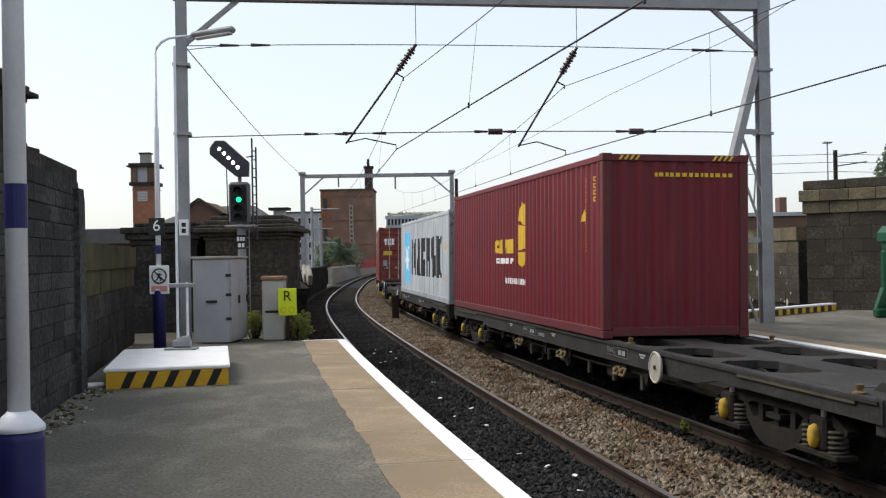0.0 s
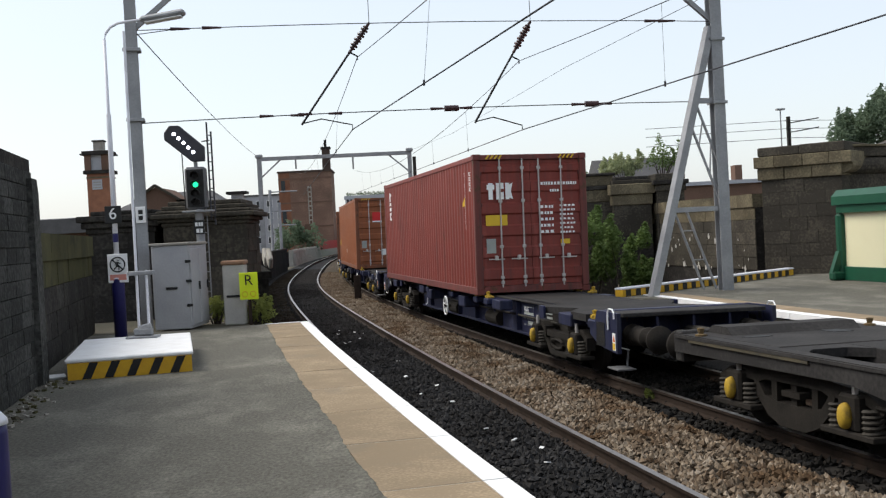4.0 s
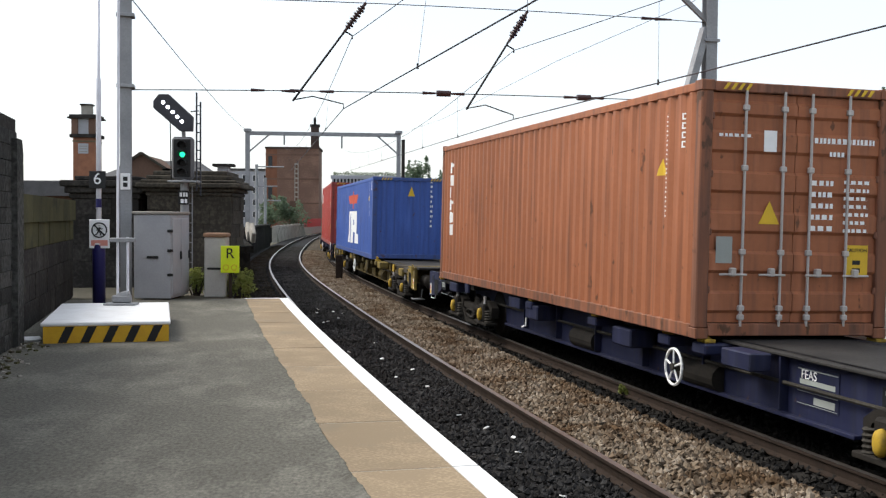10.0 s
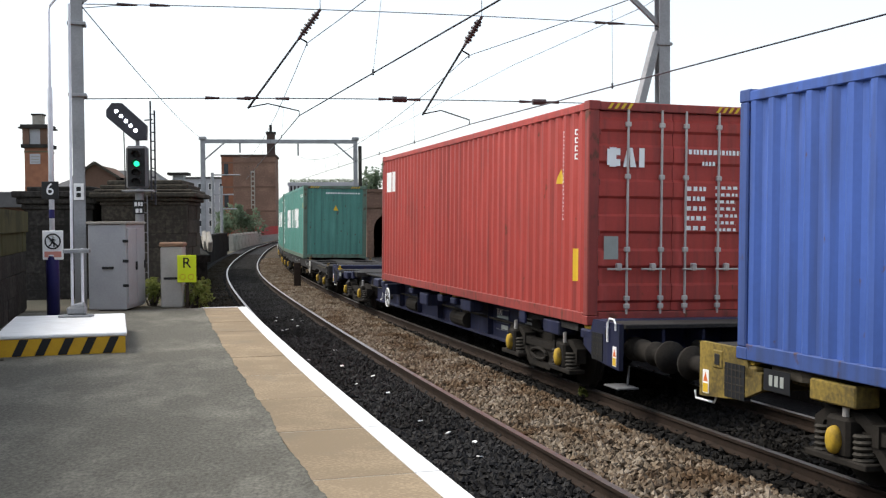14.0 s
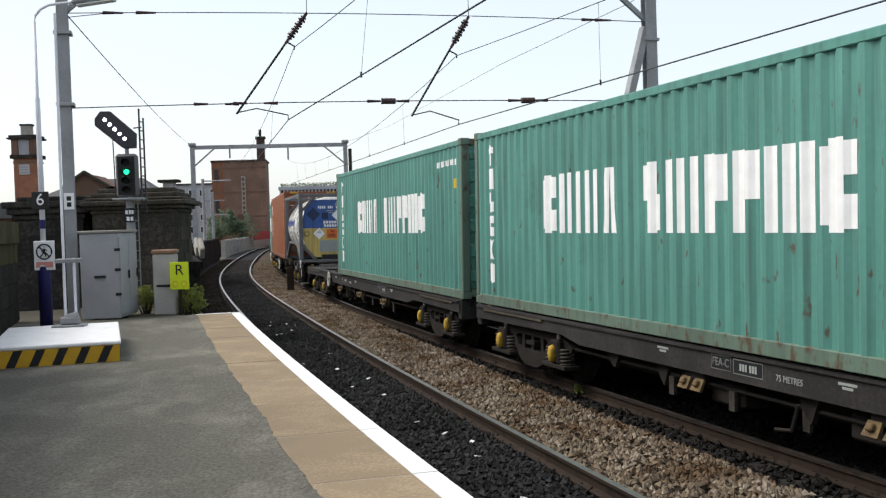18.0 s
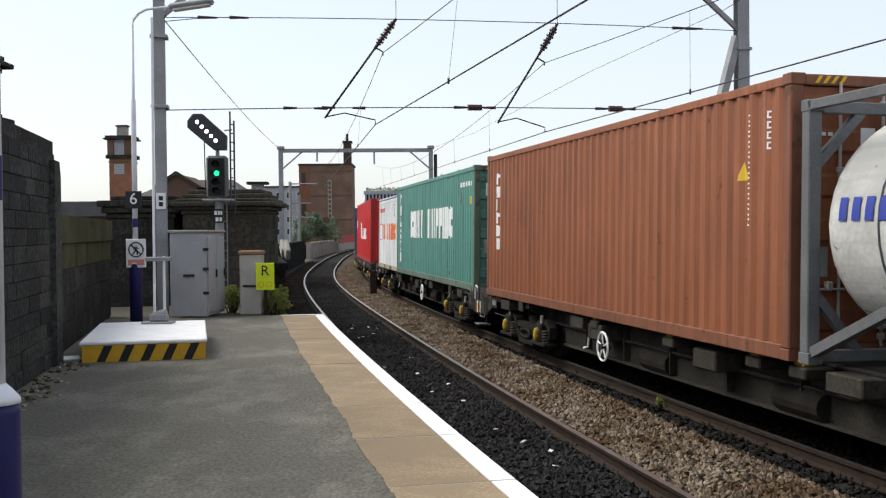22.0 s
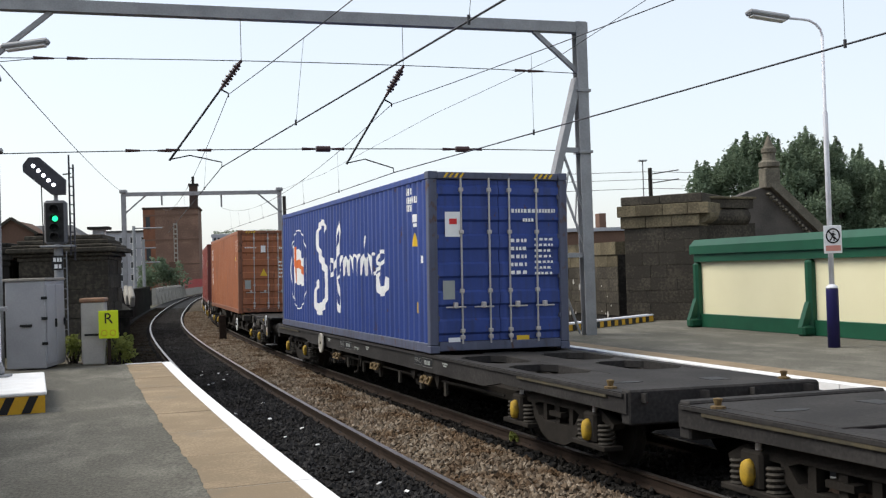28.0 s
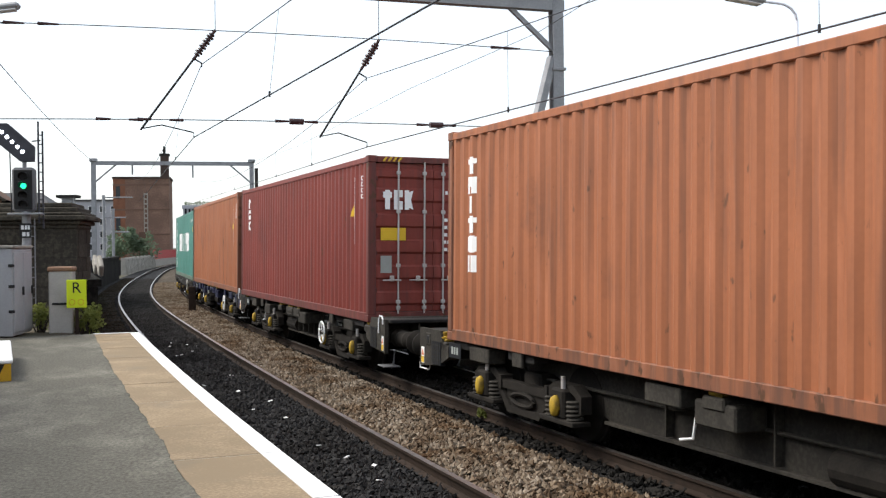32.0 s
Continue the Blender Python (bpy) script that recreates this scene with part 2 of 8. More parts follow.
def lathe(profile, seg=16):
    """Turned about z: profile of (radius, height)."""
    bm = bmesh.new()
    rings = [[bm.verts.new((r * math.cos(2 * math.pi * k / seg), r * math.sin(2 * math.pi * k / seg), z)) for k in range(seg)] for r, z in profile]
    for a, b in zip(rings, rings[1:]):
        for k in range(seg):
            bm.faces.new((a[k], a[(k + 1) % seg], b[(k + 1) % seg], b[k]))
    bm.faces.new(rings[0][::-1])
    bm.faces.new(rings[-1])
    return bm


def prism(poly, z0, z1, bm=None, m=None):
    """An upright prism on a plan polygon, counter-clockwise."""
    bm = bm or bmesh.new()
    lo = [bm.verts.new((x, y, z0)) for x, y in poly]
    hi = [bm.verts.new((x, y, z1)) for x, y in poly]
    if m is not None:
        for v in lo + hi:
            v.co = m @ v.co
    n = len(poly)
    for k in range(n):
        bm.faces.new((lo[k], lo[(k + 1) % n], hi[(k + 1) % n], hi[k]))
    bm.faces.new(lo[::-1])
    bm.faces.new(hi)
    return bm


def side_prism(poly, x0, x1, bm=None):
    """A prism along x on a polygon of (y, z)."""
    bm = bm or bmesh.new()
    a = [bm.verts.new((x0, y, z)) for y, z in poly]
    b = [bm.verts.new((x1, y, z)) for y, z in poly]
    n = len(poly)
    for k in range(n):
        bm.faces.new((a[k], a[(k + 1) % n], b[(k + 1) % n], b[k]))
    bm.faces.new(a[::-1])
    bm.faces.new(b)
    bmesh.ops.recalc_face_normals(bm, faces=bm.faces[:])
    return bm


def lettering(name, body, size, material, parent, m, label=""):
    """Readable writing, as a thin mesh in the xz plane of m."""
    cu = bpy.data.curves.new(name, "FONT")
    cu.body, cu.size, cu.extrude, cu.align_x, cu.align_y = body, size, 0.002, "CENTER", "CENTER"
    tmp = bpy.data.objects.new(name, cu)
    scene.collection.objects.link(tmp)
    me = bpy.data.meshes.new_from_object(tmp.evaluated_get(bpy.context.evaluated_depsgraph_get()))
    bpy.data.objects.remove(tmp)
    me.materials.clear()
    me.materials.append(material)
    ob = new(name, me)
    ob.parent = parent
    ob.matrix_local = m @ pose(0, 0, 0, 90, 0, 0)
    if label:
        ob["label"] = label
    return ob


# ---- the line: the near track's middle, bending to the right in the distance ----
RAIL = -0.80
KNOT = (0, 15, 30, 50, 80, 120, 200, 420)
BEND = (-0.00354, -0.00201, -0.00064, -0.00344, -0.00049, -0.00158, -0.00113, -0.00113)
APART = 3.36
_s = np.arange(-80, 420.01, 0.25)
_k = np.interp(_s, KNOT, BEND)
_th = np.concatenate([[0], np.cumsum((_k[1:] + _k[:-1]) / 2 * 0.25)])
_th += 0.2144 - np.interp(0, _s, _th)
_x = np.concatenate([[0], np.cumsum(-np.sin((_th[1:] + _th[:-1]) / 2) * 0.25)])
_y = np.concatenate([[0], np.cumsum(np.cos((_th[1:] + _th[:-1]) / 2) * 0.25)])
_x += 3.3854 - np.interp(0, _s, _x)
_y -= np.interp(0, _s, _y)


def line(s, off=0.0):
    """Place and heading (radians to the left of +y) at s metres along the near track, off metres to its right."""
    th = float(np.interp(s, _s, _th))
    return float(np.interp(s, _s, _x)) + off * math.cos(th), float(np.interp(s, _s, _y)) + off * math.sin(th), th




def apart(s):
    """The far track's distance from the near one at s."""
    return 3.40 + 0.020 * (20 - np.clip(s, 0, 30))


_fx, _fy = _x + apart(_s) * np.cos(_th), _y + apart(_s) * np.sin(_th)
_fs = np.concatenate([[0], np.cumsum(np.hypot(np.diff(_fx), np.diff(_fy)))])
_fs -= np.interp(0, _s, _fs)


def on_far(s):
    """A place on the far track's middle, s metres along that track."""
    return Vector((float(np.interp(s, _fs, _fx)), float(np.interp(s, _fs, _fy)), 0))


def strip(name, s0, s1, step, o0, o1, z0, z1, material, label, parent=None, kind="structure", drift=0.0):
    """A band that follows the line, from offset o0 to o1 and from height z0 to z1."""
    bm = bmesh.new()
    rows = []
    n = max(1, round((s1 - s0) / step))
    for i in range(n + 1):
        s = s0 + (s1 - s0) * i / n
        dr = drift * (s - 9.5)
        a, b = line(s, o0 + dr), line(s, o1 + dr)
        rows.append([bm.verts.new((a[0], a[1], z0)), bm.verts.new((b[0], b[1], z0)), bm.verts.new((b[0], b[1], z1)), bm.verts.new((a[0], a[1], z1))])
    for p, q in zip(rows, rows[1:]):
        for k in range(4):
            bm.faces.new((p[k], p[(k + 1) % 4], q[(k + 1) % 4], q[k]))
    bm.faces.new(rows[0])
    bm.faces.new(rows[-1][::-1])
    bmesh.ops.recalc_face_normals(bm, faces=bm.faces[:])
    ob = link(name, bm, material, parent)
    if kind:
        tagged(ob, label, name.replace("_", " "), "", kind)
    return ob

# ---- ground, tracks ----
g = bx(-2500, 2500, -2500, 2500, -1.6, -1.35)
tagged(link("ground", g, SOIL), "dark earth and rough grass round the viaduct", "ground", "", "structure")
strip("track_bed", -30, 400, 2, -2.3, 9.4, -1.34, RAIL - 0.19, BALLAST_DARK, "oil-dark stone ballast under both tracks")
strip("ballast_shoulder", -20, 400, 2, 0.92, 2.25, -1.3, RAIL - 0.13, BALLAST, "brown stone ballast heaped between the two tracks")


def scatter(name, label, material, s0, s1, o0, o1, z, count, size, seed, crown=0.0):
    """Loose angular stones, as one heap."""
    rng = np.random.default_rng(seed)
    base = np.array([(1, 0, 0), (-1, 0, 0), (0, 1, 0), (0, -1, 0), (0, 0, 1), (0, 0, -1)], float)
    faces = np.array([(0, 2, 4), (2, 1, 4), (1, 3, 4), (3, 0, 4), (2, 0, 5), (1, 2, 5), (3, 1, 5), (0, 3, 5)])
    s, o = s0 + (s1 - s0) * rng.random(count) ** 1.5, rng.uniform(o0, o1, count)
    th = np.interp(s, _s, _th)
    mid = np.stack([np.interp(s, _s, _x) + o * np.cos(th), np.interp(s, _s, _y) + o * np.sin(th), z + crown * (1 - ((o - (o0 + o1) / 2) / ((o1 - o0) / 2)) ** 2) + rng.uniform(-0.015, 0.02, count)], 1)
    v = base[None] * rng.uniform(0.5, 1.25, (count, 6, 1)) * (size * rng.uniform(0.6, 1.3, (count, 1, 1)))
    a, b = rng.uniform(0, 6.3, count), rng.uniform(-0.7, 0.7, count)
    ca, sa, cb, sb = np.cos(a), np.sin(a), np.cos(b), np.sin(b)
    rot = np.stack([np.stack([ca, -sa * cb, sa * sb], 1), np.stack([sa, ca * cb, -ca * sb], 1), np.stack([0 * a, sb, cb], 1)], 1)
    v = np.einsum("nij,nkj->nki", rot, v) + mid[:, None]
    f = faces[None] + 6 * np.arange(count)[:, None, None]
    me = bpy.data.meshes.new(name)
    me.from_pydata(v.reshape(-1, 3).tolist(), [], f.reshape(-1, 3).tolist())
    me.materials.append(material)
    return tagged(new(name, me), label, "ballast", "", "stuff")


def stones(name, tones, rough=0.9, patch=(0.55, 0.45, 0.36)):
    """Ballast stone: each loose stone its own tone."""
    m = bpy.data.materials.new(name)
    m.use_nodes = True
    nt, n = m.node_tree, m.node_tree.nodes
    geo, ramp = n.new("ShaderNodeNewGeometry"), n.new("ShaderNodeValToRGB")
    el = ramp.color_ramp.elements
    el[0].color, el[1].color = (*tones[0], 1), (*tones[-1], 1)
    for k, t in enumerate(tones[1:-1], 1):
        el.new(k / (len(tones) - 1)).color = (*t, 1)
    tn = n.new("ShaderNodeTexNoise")
    tn.inputs["Scale"].default_value = 45
    mix = n.new("ShaderNodeMixRGB")
    mix.blend_type = "MULTIPLY"
    mix.inputs[0].default_value = 0.6
    nt.links.new(geo.outputs["Random Per Island"], ramp.inputs[0])
    nt.links.new(ramp.outputs[0], mix.inputs[1])
    nt.links.new(tn.outputs["Fac"], mix.inputs[2])
    # broad patches of rust dust and grime over the heap
    pn, pr, pm = n.new("ShaderNodeTexNoise"), n.new("ShaderNodeValToRGB"), n.new("ShaderNodeMixRGB")
    pn.inputs["Scale"].default_value, pn.inputs["Detail"].default_value = 1.3, 6
    pr.color_ramp.elements[0].position, pr.color_ramp.elements[1].position = 0.42, 0.62
    pm.blend_type = "MULTIPLY"
    pm.inputs[2].default_value = (*patch, 1)
    tcn = n.new("ShaderNodeTexCoord")
    for q in (pn, tn):
        nt.links.new(tcn.outputs["Object"], q.inputs["Vector"])
    nt.links.new(pn.outputs["Fac"], pr.inputs[0])
    nt.links.new(pr.outputs[0], pm.inputs[0])
    nt.links.new(mix.outputs[0], pm.inputs[1])
    nt.links.new(pm.outputs[0], n["Principled BSDF"].inputs["Base Color"])
    n["Principled BSDF"].inputs["Specular IOR Level"].default_value = 0.1
    n["Principled BSDF"].inputs["Roughness"].default_value = rough
    return m


STONES = stones("ballast stone", [(0.15, 0.105, 0.07), (0.33, 0.27, 0.20), (0.20, 0.145, 0.10), (0.27, 0.21, 0.15), (0.44, 0.37, 0.29), (0.11, 0.08, 0.055)])
STONES_DARK = stones("oily ballast stone", [(0.028, 0.027, 0.027), (0.052, 0.05, 0.05), (0.019, 0.018, 0.018), (0.074, 0.072, 0.072)], 0.8, (0.6, 0.58, 0.56))
# Darker tones of the oily stone: shade under the train put into the colour.
STONES_SHADE = stones("oily ballast stone darkened by train shade", [(0.019, 0.018, 0.017), (0.032, 0.029, 0.026), (0.013, 0.0125, 0.012), (0.044, 0.039, 0.034)], 0.85, (0.6, 0.58, 0.56))
STONES_DIM = stones("weedy dark ballast stone", [(0.05, 0.042, 0.032), (0.09, 0.078, 0.06), (0.03, 0.027, 0.022), (0.07, 0.062, 0.045)])
scatter("ballast_stones", "loose brown stone ballast between the tracks", STONES, -7, 75, 0.88, 2.3, RAIL - 0.13, 38000, 0.039, 1, 0.06)
scatter("dark_ballast_stones", "loose oily dark ballast in the near track", STONES_DARK, -7, 60, -1.35, 0.74, RAIL - 0.165, 40000, 0.038, 2)
scatter("dark_ballast_stones", "loose oily ballast in the far track, the train's shade in its colour", STONES_SHADE, -7, 60, 2.28, 4.8, RAIL - 0.16, 22000, 0.04, 3)
scatter("trackside_stones", "dark stone ballast beside the near track", STONES_DIM, 19, 90, -1.85, -0.95, RAIL - 0.15, 9000, 0.045, 4)
bm = bmesh.new()
for k in range(26):
    q = line(random.uniform(6, 30), random.uniform(-1.0, 0.5))
    box(bm, -0.03, 0.03, -0.022, 0.022, 0, 0.012, 0, pose(q[0], q[1], RAIL - 0.14, random.uniform(-20, 20), random.uniform(-20, 20), random.uniform(0, 360)))
tagged(link("litter", bm, WHITE), "scraps of white litter lying on the dark ballast", "litter", "", "stuff")

RAILSEC = [(-0.07, 0), (0.07, 0), (0.07, 0.012), (0.012, 0.035), (0.012, 0.11), (0.035, 0.122), (0.035, 0.155), (-0.035, 0.155), (-0.035, 0.122), (-0.012, 0.11), (-0.012, 0.035), (-0.07, 0.012)]


def rail(name, off, parent, far=False):
    bm = bmesh.new()
    rows = []
    for i in range(401):
        s = -20 + i
        x, y, th = line(s, off + (float(apart(s)) if far else 0))
        rows.append([bm.verts.new((x + u * math.cos(th), y + u * math.sin(th), RAIL - 0.155 + w)) for u, w in RAILSEC])
    n = len(RAILSEC)
    for a, b in zip(rows, rows[1:]):
        for k in range(n):
            bm.faces.new((a[k], a[(k + 1) % n], b[(k + 1) % n], b[k])).material_index = 1 if k == 6 else 0
    bmesh.ops.recalc_face_normals(bm, faces=bm.faces[:])
    return link(name, bm, [RUST, STEEL], parent)


for nm, off, lab in (("near_track", 0.0, "curved near track with rusty rails and shiny railheads"), ("far_track", APART, "curved far track with rusty rails under the train")):
    tr = thing(nm, lab, "railway track", kind="structure")
    rail("rail", -0.7525, tr, off > 0)
    rail("rail", 0.7525, tr, off > 0)
    sl = None
    for k in range(120 if off == 0 else 60):
        x, y, th = line(5 + 0.7 * k, off and float(apart(5 + 0.7 * k)))
        if sl is None:
            sl = link("sleeper", bx(-1.3, 1.3, -0.13, 0.13, -0.15, 0, 0.015), SLEEPER, tr)
            o = sl
        else:
            o = new("sleeper", sl.data)
            o.parent = tr
        o.matrix_world = pose(x, y, RAIL - 0.172, 0, 0, math.degrees(th))

# ---- near platform ----
EDGE = -1.47


def platform_body(name, s0, s1, o0, o1, z1, label):
    return strip(name, s0, s1, 1.0, o0, o1, -1.3, z1, ASPHALT, label)


S_END = 20.4
pl = platform_body("platform", -12, S_END, -7.2, EDGE - 0.79, 0.0, "worn grey-brown asphalt platform surface")
strip("platform_wall", -12, S_END, 1.0, EDGE - 0.78, EDGE - 0.10, -1.3, -0.075, STONE, "dark brick platform face under the coping")
cop = thing("platform_coping", "buff coping slabs with a white painted edge line", "platform edge", kind="structure")
S0, n = -6.6, 18
for i in range(n):
    a, b = S0 + 1.5 * i, S0 + 1.5 * (i + 1) - 0.022
    strip("slab", a, min(b, S_END), 0.5, EDGE - 0.785, EDGE - 0.16, -0.07, 0.004 + 0.003 * random.random(), SLAB, "", cop, "")
    strip("edge_stone", a, min(b, S_END), 0.5, EDGE - 0.156, EDGE, -0.09, 0.008, WHITE, "", cop, "")
strip("bedding", S0, S_END - 0.2, 0.5, EDGE - 0.78, EDGE - 0.165, -0.074, 0.0025, MORTAR, "", cop, "")
strip("end_line", S_END - 0.13, S_END, 0.13, EDGE - 0.785, EDGE - 0.16, -0.02, 0.011, WHITE, "", cop, "")
# the asphalt's ragged lip over the backs of the slabs
lrng = random.Random(17)
bm = bmesh.new()
prev, wob = None, 0.0
for k in range(470):
    s = -6.5 + 26.85 * k / 469
    wob = 0.84 * wob + lrng.uniform(-0.010, 0.010)
    row = []
    for o, z in ((EDGE - 1.0, 0.0015), (EDGE - 0.80, 0.011), (EDGE - 0.772 + wob + lrng.uniform(-0.006, 0.006), 0.011), (EDGE - 0.762 + wob, 0.004)):
        q = line(s, o)
        row.append(bm.verts.new((q[0], q[1], z)))
    if prev:
        for j in range(3):
            bm.faces.new((prev[j], prev[j + 1], row[j + 1], row[j]))
    prev = row
bmesh.ops.recalc_face_normals(bm, faces=bm.faces[:])
tagged(link("asphalt_edge", bm, ASPHALT), "ragged edge of the asphalt against the coping slabs", "trim", "", "structure")
strip("embankment_path", S_END, 24, 1.0, -7.2, -2.45, -1.3, -0.02, SOIL, "weedy earth behind the platform end")

# ---- left boundary walls of stone blocks ----


def block_wall(name, label, m, length, height, thick, courses, mats, coping=None, cop_h=0.16, proud=0.06, seed=0, bl=(0.45, 0.8)):
    """A wall along its own y, its face at x = 0 towards +x; blocks stand a little proud of dark joints."""
    rng = random.Random(seed)
    w = thing(name, label, "wall", m, kind="structure")
    part("core", bx(-thick, -0.02, 0, length, -1.2, height - 0.01), STONE, w)
    z = 0.0
    h = height / courses
    for c in range(courses):
        y = 0.0
        while y < length - 0.05:
            d = min(rng.uniform(*bl), length - y)
            if length - y - d < 0.2:
                d = length - y
            part("stone", bx(-0.05, rng.uniform(0, 0.013), y + 0.002, y + d - 0.002, z + 0.002, z + h - 0.002, 0.008), mats[min(c * len(mats) // courses, len(mats) - 1)], w)
            y += d
        z += h
    if coping:
        y = 0.0
        while y < length - 0.05:
            d = min(0.9, length - y)
            part("coping_stone", side_prism([(y + 0.004, height), (y + d - 0.004, height), (y + d - 0.004, height + cop_h), (y + 0.004, height + cop_h)], -thick - proud, proud), coping, w)
            y += d
    return w


def bearing(a, b):
    """The pose of a wall from a to b, its own y along it and its face to the right."""
    d = Vector(b) - Vector(a)
    return pose(a[0], a[1], 0, 0, 0, math.degrees(math.atan2(-d.x, d.y))), d.length


wm, wl = bearing((-2.55, 2.0), (-4.29, 12.7))
ww = block_wall("wall_west", "tall soot-black stone wall beside the platform", wm, wl, 2.45, 0.5, 14, [STONE_WET], STONE, 0.14, 0.0, 1, (0.4, 0.62))
part("buttress", side_prism([(wl - 0.36, 0), (wl + 0.05, 0), (wl + 0.05, 2.2), (wl - 0.03, 2.36), (wl - 0.36, 2.36)], -0.3, 0.07), STONE_WET, ww, "stepped end pilaster")
wm, wl = bearing((-0.55, -9.82), (-2.545, 1.97))
block_wall("wall_back", "plain soot-black stone wall behind the platform", wm, wl, 2.4, 0.5, 6, [STONE_WET], STONE, 0.14, 0.0, 3, (0.9, 1.5))
wm, wl = bearing((-4.40, 12.72), (-5.75, 20.0))
block_wall("wall_northwest", "low stone wall with a mossy pale coping", wm, wl, 1.4, 0.45, 4, [STONE, STONE, MOSS], MOSS, 0.36, 0.05, 2)


def pier(name, label, x0, x1, y0, y1, zb, zt, mats, m, steps, seed):
    """A square stone pier in courses with a stepped, moulded cap."""
    rng = random.Random(seed)
    p = thing(name, label, "pier", m, kind="structure")
    n = max(2, round((zt - zb) / 0.32))
    h = (zt - zb) / n
    part("core", bx(x0 + 0.03, x1 - 0.03, y0 + 0.03, y1 - 0.03, zb - 0.3, zt), STONE, p)
    for c in range(n):
        x = x0
        while x < x1 - 0.05:
            d = min(rng.uniform(0.4, 0.75), x1 - x)
            if x1 - x - d < 0.2:
                d = x1 - x
            part("stone", bx(x + 0.002, x + d - 0.002, y0 + rng.uniform(-0.008, 0.008), y0 + 0.2, zb + c * h + 0.002, zb + (c + 1) * h - 0.002, 0.006), mats[min(c * len(mats) // n, len(mats) - 1)], p)
            x += d
        y = y0 + 0.2
        while y < y1 - 0.05:
            d = min(0.6, y1 - y)
            for a, b in ((x0 + rng.uniform(-0.012, 0.012), x0 + 0.2), (x1 - 0.2, x1 + rng.uniform(-0.012, 0.012))):
                part("stone", bx(a, b, y + 0.002, y + d - 0.002, zb + c * h + 0.002, zb + (c + 1) * h - 0.002, 0.006), mats[min(c * len(mats) // n, len(mats) - 1)], p)
            y += d
    z = zt
    for out, hh, mat in steps:
        part("cap_stone", bx(x0 - out, x1 + out, y0 - out, y1 + out, z + 0.003, z + hh, 0.02), mat, p)
        z += hh
    return p


pier("pier_west", "smoke-dark stone pier with a broad moulded cap", -5.2, -3.4, 23.6, 25.6, -0.2, 1.92, [STONE_BROWN], pose(0, 0, 0), [(0.03, 0.09, STONE_BROWN), (0.1, 0.08, STONE_BROWN), (0.21, 0.11, STONE_BROWN), (0.12, 0.07, STONE_BROWN), (0.02, 0.1, STONE_BROWN), (-0.1, 0.1, STONE_BROWN)], 5)
pier("pier_west_low", "lower black stone wall end with a broad cap", -6.9, -5.45, 23.9, 26.0, -0.2, 1.85, [STONE], pose(0, 0, 0), [(0.04, 0.12, STONE), (0.12, 0.14, STONE), (0.2, 0.14, STONE), (-0.05, 0.1, STONE)], 6)
pier("tower_west", "soot-black stone building corner with projecting cornices", -13.0, -9.85, 22.0, 25.5, -0.2, 4.05, [STONE], pose(0, 0, 0), [(0.08, 0.08, STONE), (0.26, 0.1, STONE), (0.05, 0.12, STONE), (0.0, 0.95, STONE), (0.06, 0.12, STONE), (0.26, 0.12, STONE), (0.1, 0.16, STONE), (-0.2, 0.3, STONE)], 7)

drng = random.Random(23)
bm = bmesh.new()
for k in range(420):
    f0 = drng.random()
    base = Vector((-2.55, 2.0, 0)).lerp(Vector((-4.29, 12.7, 0)), f0)
    w = 0.012 * drng.uniform(0.5, 2.2)
    box(bm, -w, w, -w * drng.uniform(0.5, 1.2), w * drng.uniform(0.5, 1.2), 0, w * drng.uniform(0.4, 1.2), drng.randrange(3), pose(base.x + 0.05 + abs(drng.gauss(0, 0.16)), base.y, 0.001, drng.uniform(-15, 15), drng.uniform(-15, 15), drng.uniform(0, 360)))
tagged(link("grit", bm, [SOIL, MOSS, CONC]), "loose grit and dead leaves along the foot of the black wall", "grit", "", "stuff")

# ---- furniture of the platform end ----
pt = thing("striped_plinth", "low white-topped plinth with a yellow and black striped front", "plinth", pose(-2.6, 13.0, 0, 0, 0, 11.8))
part("body", bx(-1.43, -0.02, 0.03, 2.8, 0, 0.2), CONC, pt)
part("top", bx(-1.46, 0.01, 0, 2.84, 0.2, 0.245, 0.012), WHITE, pt, "white painted top")
part("front_board", bx(-1.43, -0.01, 0.008, 0.028, 0.0, 0.198), YELLOW, pt, "yellow painted front")
for k in range(5):
    x = -1.27 + 0.25 * k
    bm = bmesh.new()
    v = box(bm, 0, 0.1, -0.003, 0.003, 0.004, 0.196)
    for q in v:
        q.co.x += 0.09 if q.co.z > 0.1 else 0
    part("stripe", bm, BLACK, pt, "black slanting stripe").matrix_local = pose(x, 0.006, 0)


